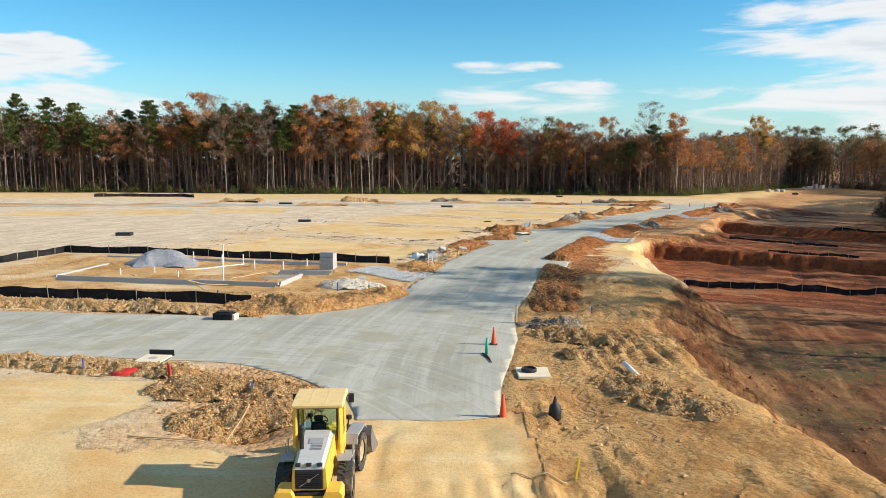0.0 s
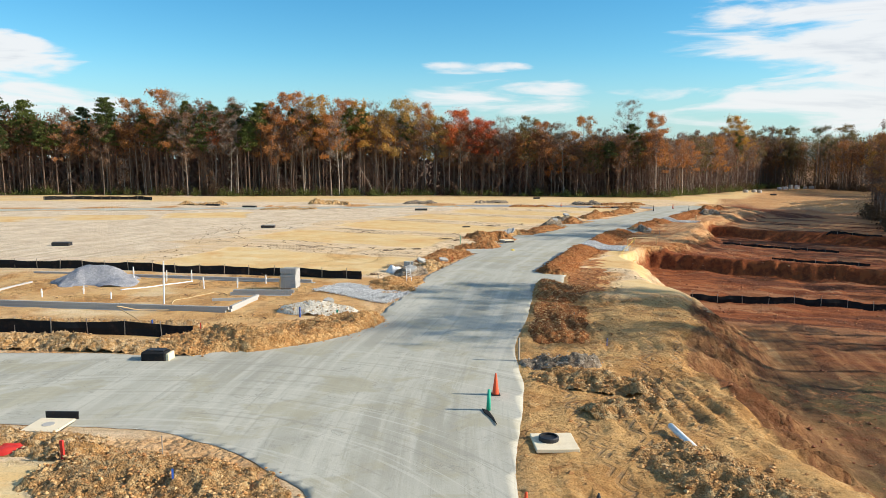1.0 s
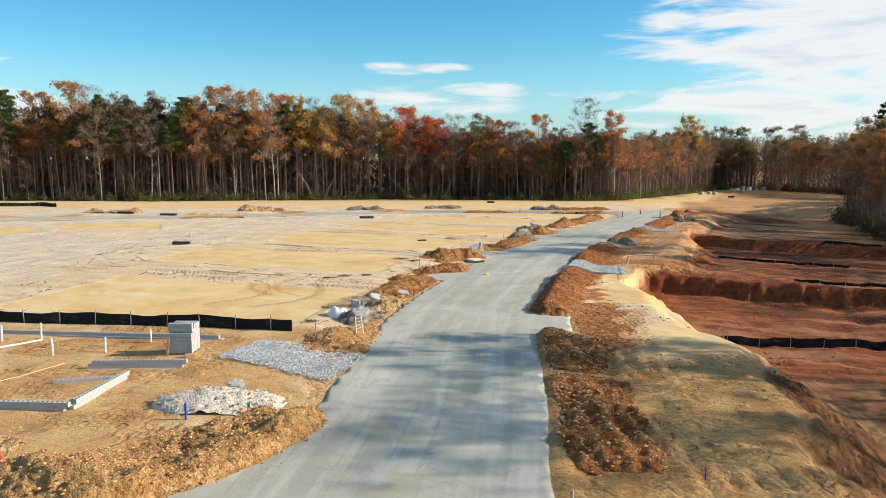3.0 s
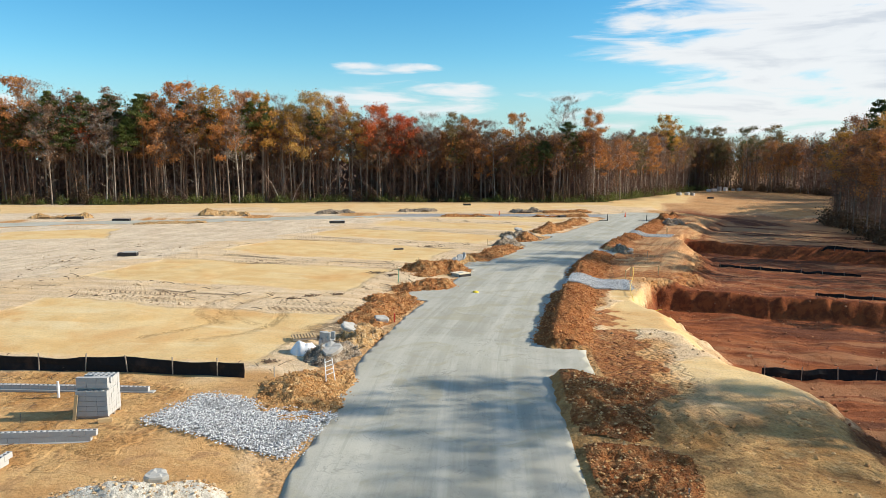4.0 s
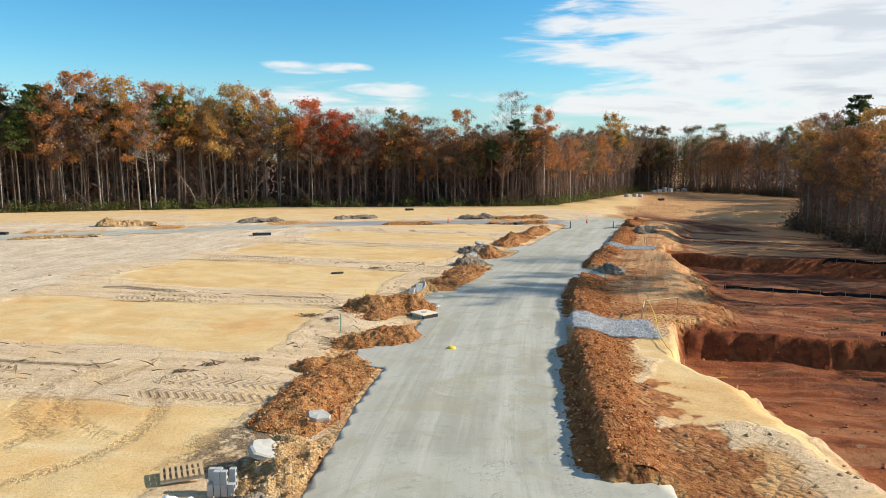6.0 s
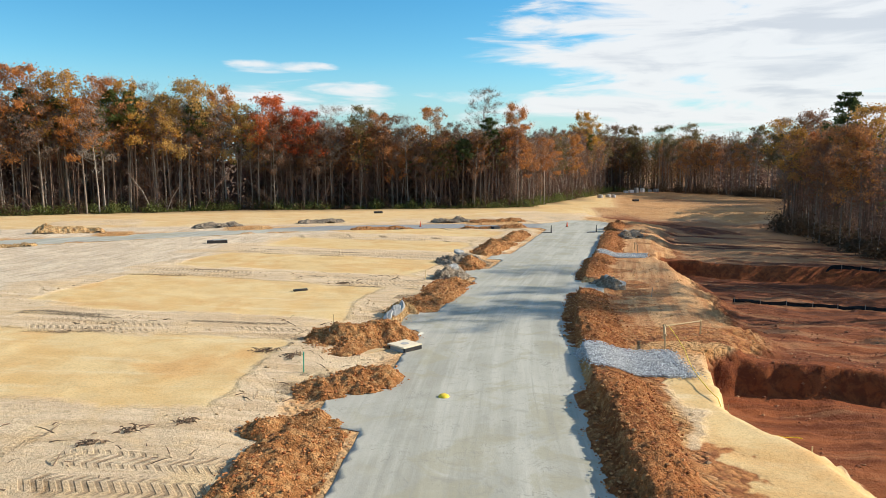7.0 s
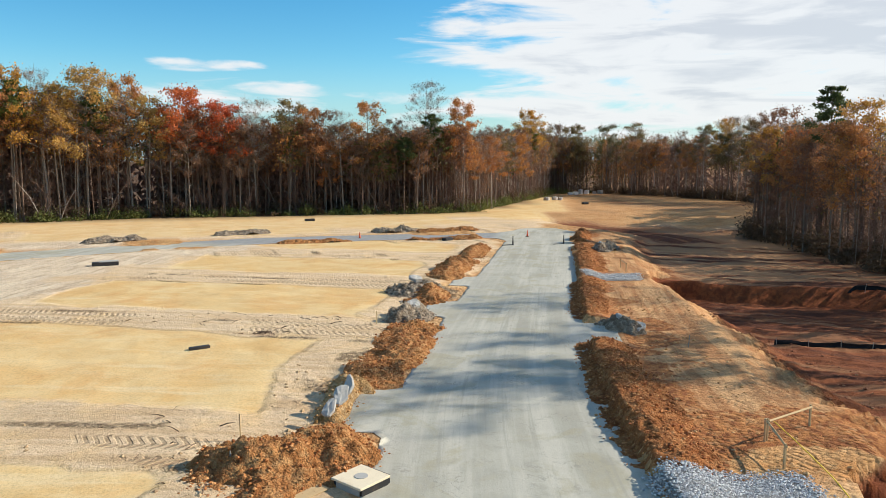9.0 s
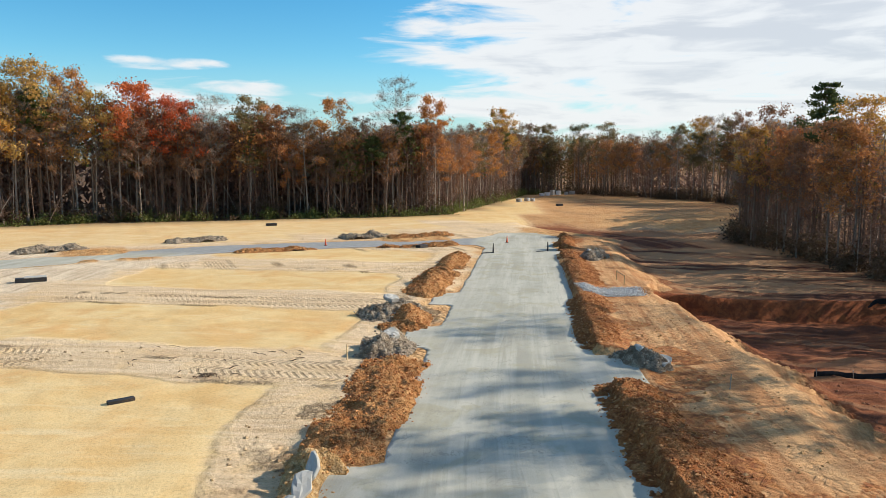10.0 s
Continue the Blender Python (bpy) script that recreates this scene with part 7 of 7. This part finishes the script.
# ---- the wheel loader on the sand track ----
def wheel(parent, x, y, r=0.70, w=0.50):
    tyre = Geo()
    prof = [(0.40, -w * 0.42), (r * 0.80, -w * 0.5), (r * 0.95, -w * 0.46), (r - 0.03, -w * 0.30), (r - 0.03, w * 0.30), (r * 0.95, w * 0.46), (r * 0.80, w * 0.5), (0.40, w * 0.42)]
    tyre.lathe(prof, 28, pose(0, 0, 0, 0, 90, 0), False)
    for k in range(20):
        a = 2 * math.pi * k / 20
        for side in (-1, 1):
            m = pose(0, 0, 0, math.degrees(a) + (9 if side > 0 else 0)) @ pose(side * w * 0.24, 0, r - 0.05, 0, 0, side * 24)
            tyre.box(w * 0.46, 0.075, 0.06, m)
    t = part("wheel", tyre, M_RUBBER, parent, "dusty black rubber tyre with deep lugs")
    t.location = (x, y, r)
    rim = Geo().lathe([(0.40, -0.17), (0.40, 0.17), (0.33, 0.19), (0.30, 0.10), (0.16, 0.08), (0.14, 0.15), (0.0, 0.15)], 20, pose(0, 0, 0, 0, 90 if x > 0 else -90, 0), False)
    part("rim", rim, M_RIM, t, "dusty steel rim", False)
    return t


def loader(x, y, turn, bend):
    root = thing("wheel_loader", (x, y, height(x, y)), "yellow and grey wheel loader parked on the sand track", "wheel loader", turn=turn)
    root.scale = (0.9, 0.9, 0.9)
    # rear half
    part("rear_frame", Geo().box(0.9, 3.2, 0.55, pose(0, -1.1, 0.55), 0.05), M_BLACK, root)
    cw = Geo().prism([(-1.16, 0.62), (1.16, 0.62), (1.2, 0.8), (1.2, 1.12), (1.1, 1.22), (0.62, 1.22), (0.5, 1.0), (-0.5, 1.0), (-0.62, 1.22), (-1.1, 1.22), (-1.2, 1.12), (-1.2, 0.8)], 0.75, pose(0, -2.55, 0))
    part("counterweight", cw, M_YELLOW, root, "yellow cast counterweight").scale = (0.86, 1.0, 1.0)
    hood = Geo()
    hood.add([(-0.55, -2.62, 1.15), (0.55, -2.62, 1.15), (0.50, -2.62, 1.86), (-0.50, -2.62, 1.86), (-0.62, -0.5, 1.15), (0.62, -0.5, 1.15), (0.56, -0.5, 2.12), (-0.56, -0.5, 2.12)],
             [(3, 2, 1, 0), (4, 5, 6, 7), (0, 1, 5, 4), (1, 2, 6, 5), (2, 3, 7, 6), (3, 0, 4, 7)])
    part("hood", hood, M_YELLOW, root, "yellow engine hood sides")
    top = Geo()
    top.add([(-0.47, -2.66, 1.84), (0.47, -2.66, 1.84), (0.53, -0.45, 2.10), (-0.53, -0.45, 2.10), (-0.36, -2.60, 1.99), (0.36, -2.60, 1.99), (0.42, -0.45, 2.25), (-0.42, -0.45, 2.25)],
            [(3, 2, 1, 0), (4, 5, 6, 7), (0, 1, 5, 4), (1, 2, 6, 5), (2, 3, 7, 6), (3, 0, 4, 7)])
    part("hood_top", top, M_LGREY_LIGHT, root, "light grey hood top")
    vent = Geo()
    for k in range(5):
        vent.box(0.34, 0.05, 0.015, pose(0.1, -1.75 + 0.09 * k, 2.10 + 0.0106 * k, 6.7))
    vent.box(0.46, 0.34, 0.02, pose(0.05, -1.2, 2.165, 6.7), 0.005)
    part("hood_vent", vent, M_LGREY, root)
    grille = Geo().box(0.86, 0.05, 0.62, pose(0, -2.65, 1.2), 0.02)
    for k in range(9):
        grille.box(0.8, 0.03, 0.02, pose(0, -2.69, 1.25 + 0.06 * k))
    gr = part("grille", grille, M_BLACK, root, "black radiator grille")
    bar = Geo().tube([(-0.3, -2.72, 1.30), (0.3, -2.72, 1.72)], 0.016, 6)
    bar.lathe([(0.06, -0.02), (0.06, 0.03), (0.0, 0.03)], 12, pose(0, -2.71, 1.51, 90), False)
    part("badge_bar", bar, M_STEEL, gr, "thin bright diagonal bar")
    for dx in (-0.33, 0, 0.33):
        part("rear_lamp", Geo().box(0.16, 0.12, 0.09, pose(dx, -2.62, 1.93), 0.015), M_BLACK, root)
    part("exhaust", Geo().lathe([(0.07, 0), (0.075, 0.1), (0.075, 0.75), (0.09, 0.78), (0.09, 0.88), (0.06, 0.88)], 12, pose(-0.36, -1.65, 1.98)), M_BLACK, root, "black exhaust stack", False)
    for s in (-1, 1):
        f = Geo().prism([(0.0, 1.5), (0.06, 1.57), (0.45, 1.56), (0.72, 1.36), (0.82, 1.05), (0.76, 1.05), (0.64, 1.33), (0.42, 1.49)], 0.44, pose(s * 0.93, -1.25, 0.0, 0, 0, 90))
        part("rear_fender", f, M_LGREY, root, "grey rear fender")
        st = Geo()
        for k in range(3):
            st.box(0.34, 0.42, 0.04, pose(s * 0.98, -0.05 + 0.06 * k, 0.55 + 0.33 * k), 0.01)
        st.box(0.04, 0.05, 1.2, pose(s * 1.13, -0.26, 0.5)).box(0.04, 0.05, 1.2, pose(s * 1.13, 0.22, 0.5))
        part("steps", st, M_LGREY, root)
        wheel(root, s * 0.98, -1.25)
    # cab
    part("cab_base", Geo().box(1.58, 1.5, 0.55, pose(0, 0.25, 1.15), 0.05), M_YELLOW, root)
    for sx in (-0.75, 0.75):
        for y0, y1, w in ((-0.48, -0.42, 0.16), (0.98, 0.80, 0.09)):
            part("pillar", Geo().tube([(sx, y0, 1.65), (sx * 0.96, y1, 3.06)], w * 0.62, 4), M_YELLOW, root)
    roof = Geo().box(1.74, 1.72, 0.16, pose(0, 0.22, 3.04), 0.05)
    for dx in (-0.27, 0.27):
        roof.box(0.02, 1.6, 0.012, pose(dx, 0.22, 3.198))
    part("roof", roof, M_ROOF, root, "sun-faded yellow roof")
    part("rear_window", Geo().box(1.28, 0.012, 1.02, pose(0, -0.47, 1.95, -2.0)), M_GLASS, root)
    part("front_window", Geo().box(1.24, 0.012, 1.3, pose(0, 0.93, 1.72, 7.0)), M_GLASS, root)
    for s in (-1, 1):
        part("side_window", Geo().box(0.012, 1.16, 1.25, pose(s * 0.75, 0.24, 1.72, 0, -s * 1.2)), M_GLASS, root)
    trim = Geo().box(1.2, 0.05, 0.06, pose(0, -0.48, 1.88)).box(1.2, 0.05, 0.06, pose(0, -0.45, 2.98)).box(0.05, 0.05, 1.1, pose(-0.64, -0.47, 1.9)).box(0.05, 0.05, 1.1, pose(0.64, -0.47, 1.9))
    part("window_frame", trim, M_BLACK, root)
    seat = Geo().box(0.5, 0.5, 0.14, pose(0, 0.0, 1.72), 0.05).box(0.5, 0.14, 0.65, pose(0, -0.24, 1.84, 6), 0.05).box(0.3, 0.1, 0.2, pose(0, -0.28, 2.5), 0.04)
    part("seat", seat, M_BLACK, root, "black operator seat")
    wheel_ring = Geo()
    ring = [(0.2 * math.cos(k * 0.3927), 0.2 * math.sin(k * 0.3927), 0) for k in range(17)]
    m = pose(0, 0.48, 2.22, 35)
    wheel_ring.tube([m @ Vector(p) for p in ring], 0.018, 6, False)
    wheel_ring.tube([m @ Vector((-0.2, 0, 0)), m @ Vector((0.2, 0, 0))], 0.015, 6).tube([m @ Vector((0, 0, 0)), (0, 0.72, 1.7)], 0.04, 8)
    part("steering_wheel", wheel_ring, M_BLACK, root)
    for s in (-1, 1):
        mi = Geo().tube([(s * 0.72, 1.0, 2.9), (s * 0.95, 1.08, 2.95)], 0.02, 6).box(0.2, 0.06, 0.34, pose(s * 0.98, 1.08, 2.66), 0.02)
        part("mirror", mi, M_BLACK, root)
    # front half, bent to one side
    front = pose(0, 0.45, 0, 0, 0, bend)

    def fpart(name, geo, mat, label="", flat=True):
        o = part(name, geo, mat, root, label, flat)
        o.matrix_basis = front
        return o

    fpart("front_frame", Geo().box(0.8, 1.6, 0.8, pose(0, 1.0, 0.6), 0.06), M_YELLOW)
    for s in (-1, 1):
        arm = Geo().prism([(0.35, 1.75), (0.75, 1.85), (1.6, 1.2), (2.35, 0.55), (2.2, 0.32), (1.45, 0.85), (0.6, 1.5)], 0.14, pose(s * 0.5, 0, 0, 0, 0, 90))
        fpart("lift_arm", arm, M_YELLOW, "yellow lift arm")
        fen = Geo().prism([(0.45, 1.25), (0.62, 1.55), (1.75, 1.55), (1.95, 1.35), (1.95, 1.28), (1.72, 1.48), (0.66, 1.48), (0.5, 1.2)], 0.46, pose(s * 0.90, 0, 0, 0, 0, 90))
        fpart("front_fender", fen, M_LGREY, "grey front fender")
        lamp = Geo().box(0.2, 0.14, 0.16, pose(s * 0.72, 1.0, 1.95), 0.03).tube([(s * 0.6, 1.0, 1.4), (s * 0.72, 1.0, 2.0)], 0.03, 6)
        fpart("work_lamp", lamp, M_BLACK)
        t = wheel(root, s * 0.93, 1.2)
        t.matrix_basis = front @ pose(s * 0.93, 1.2, 0.70)
    link = Geo().tube([(0, 0.6, 1.7), (0, 1.5, 1.55), (0, 2.3, 1.0)], [0.1, 0.12, 0.08], 8)
    fpart("tilt_link", link, M_YELLOW)
    bucket = Geo()
    prof = [(2.3, 1.25), (2.18, 0.9), (2.2, 0.45), (2.4, 0.14), (2.75, 0.06), (3.5, 0.05), (3.5, 0.09), (2.78, 0.12), (2.46, 0.2), (2.28, 0.48), (2.26, 0.9), (2.36, 1.22)]
    bucket.prism(prof, 2.46, pose(0, 0, 0, 0, 0, 90))
    for s in (-1, 1):
        bucket.prism([(2.3, 1.25), (2.18, 0.9), (2.2, 0.45), (2.4, 0.14), (2.75, 0.06), (3.45, 0.06), (2.75, 0.7)], 0.05, pose(s * 1.23, 0, 0, 0, 0, 90))
    fpart("bucket", bucket, M_STEEL, "worn grey steel bucket")
    hy = Geo().tube([(0.35, -0.1, 0.95), (0.35, 1.3, 1.2)], 0.06, 8)
    fpart("lift_cylinder", hy, M_STEEL)


M_RIM = painted("dusty_rim", (0.42, 0.32, 0.18), 0.6, 0.0, 0.5)
M_LGREY_LIGHT = painted("hood_grey", (0.50, 0.49, 0.46), 0.5, 0.0, 0.3)
M_ROOF = painted("faded_yellow", (0.82, 0.58, 0.24), 0.5, 0.0, 0.2)
loader(-3.78, 21.6, 2, -9)
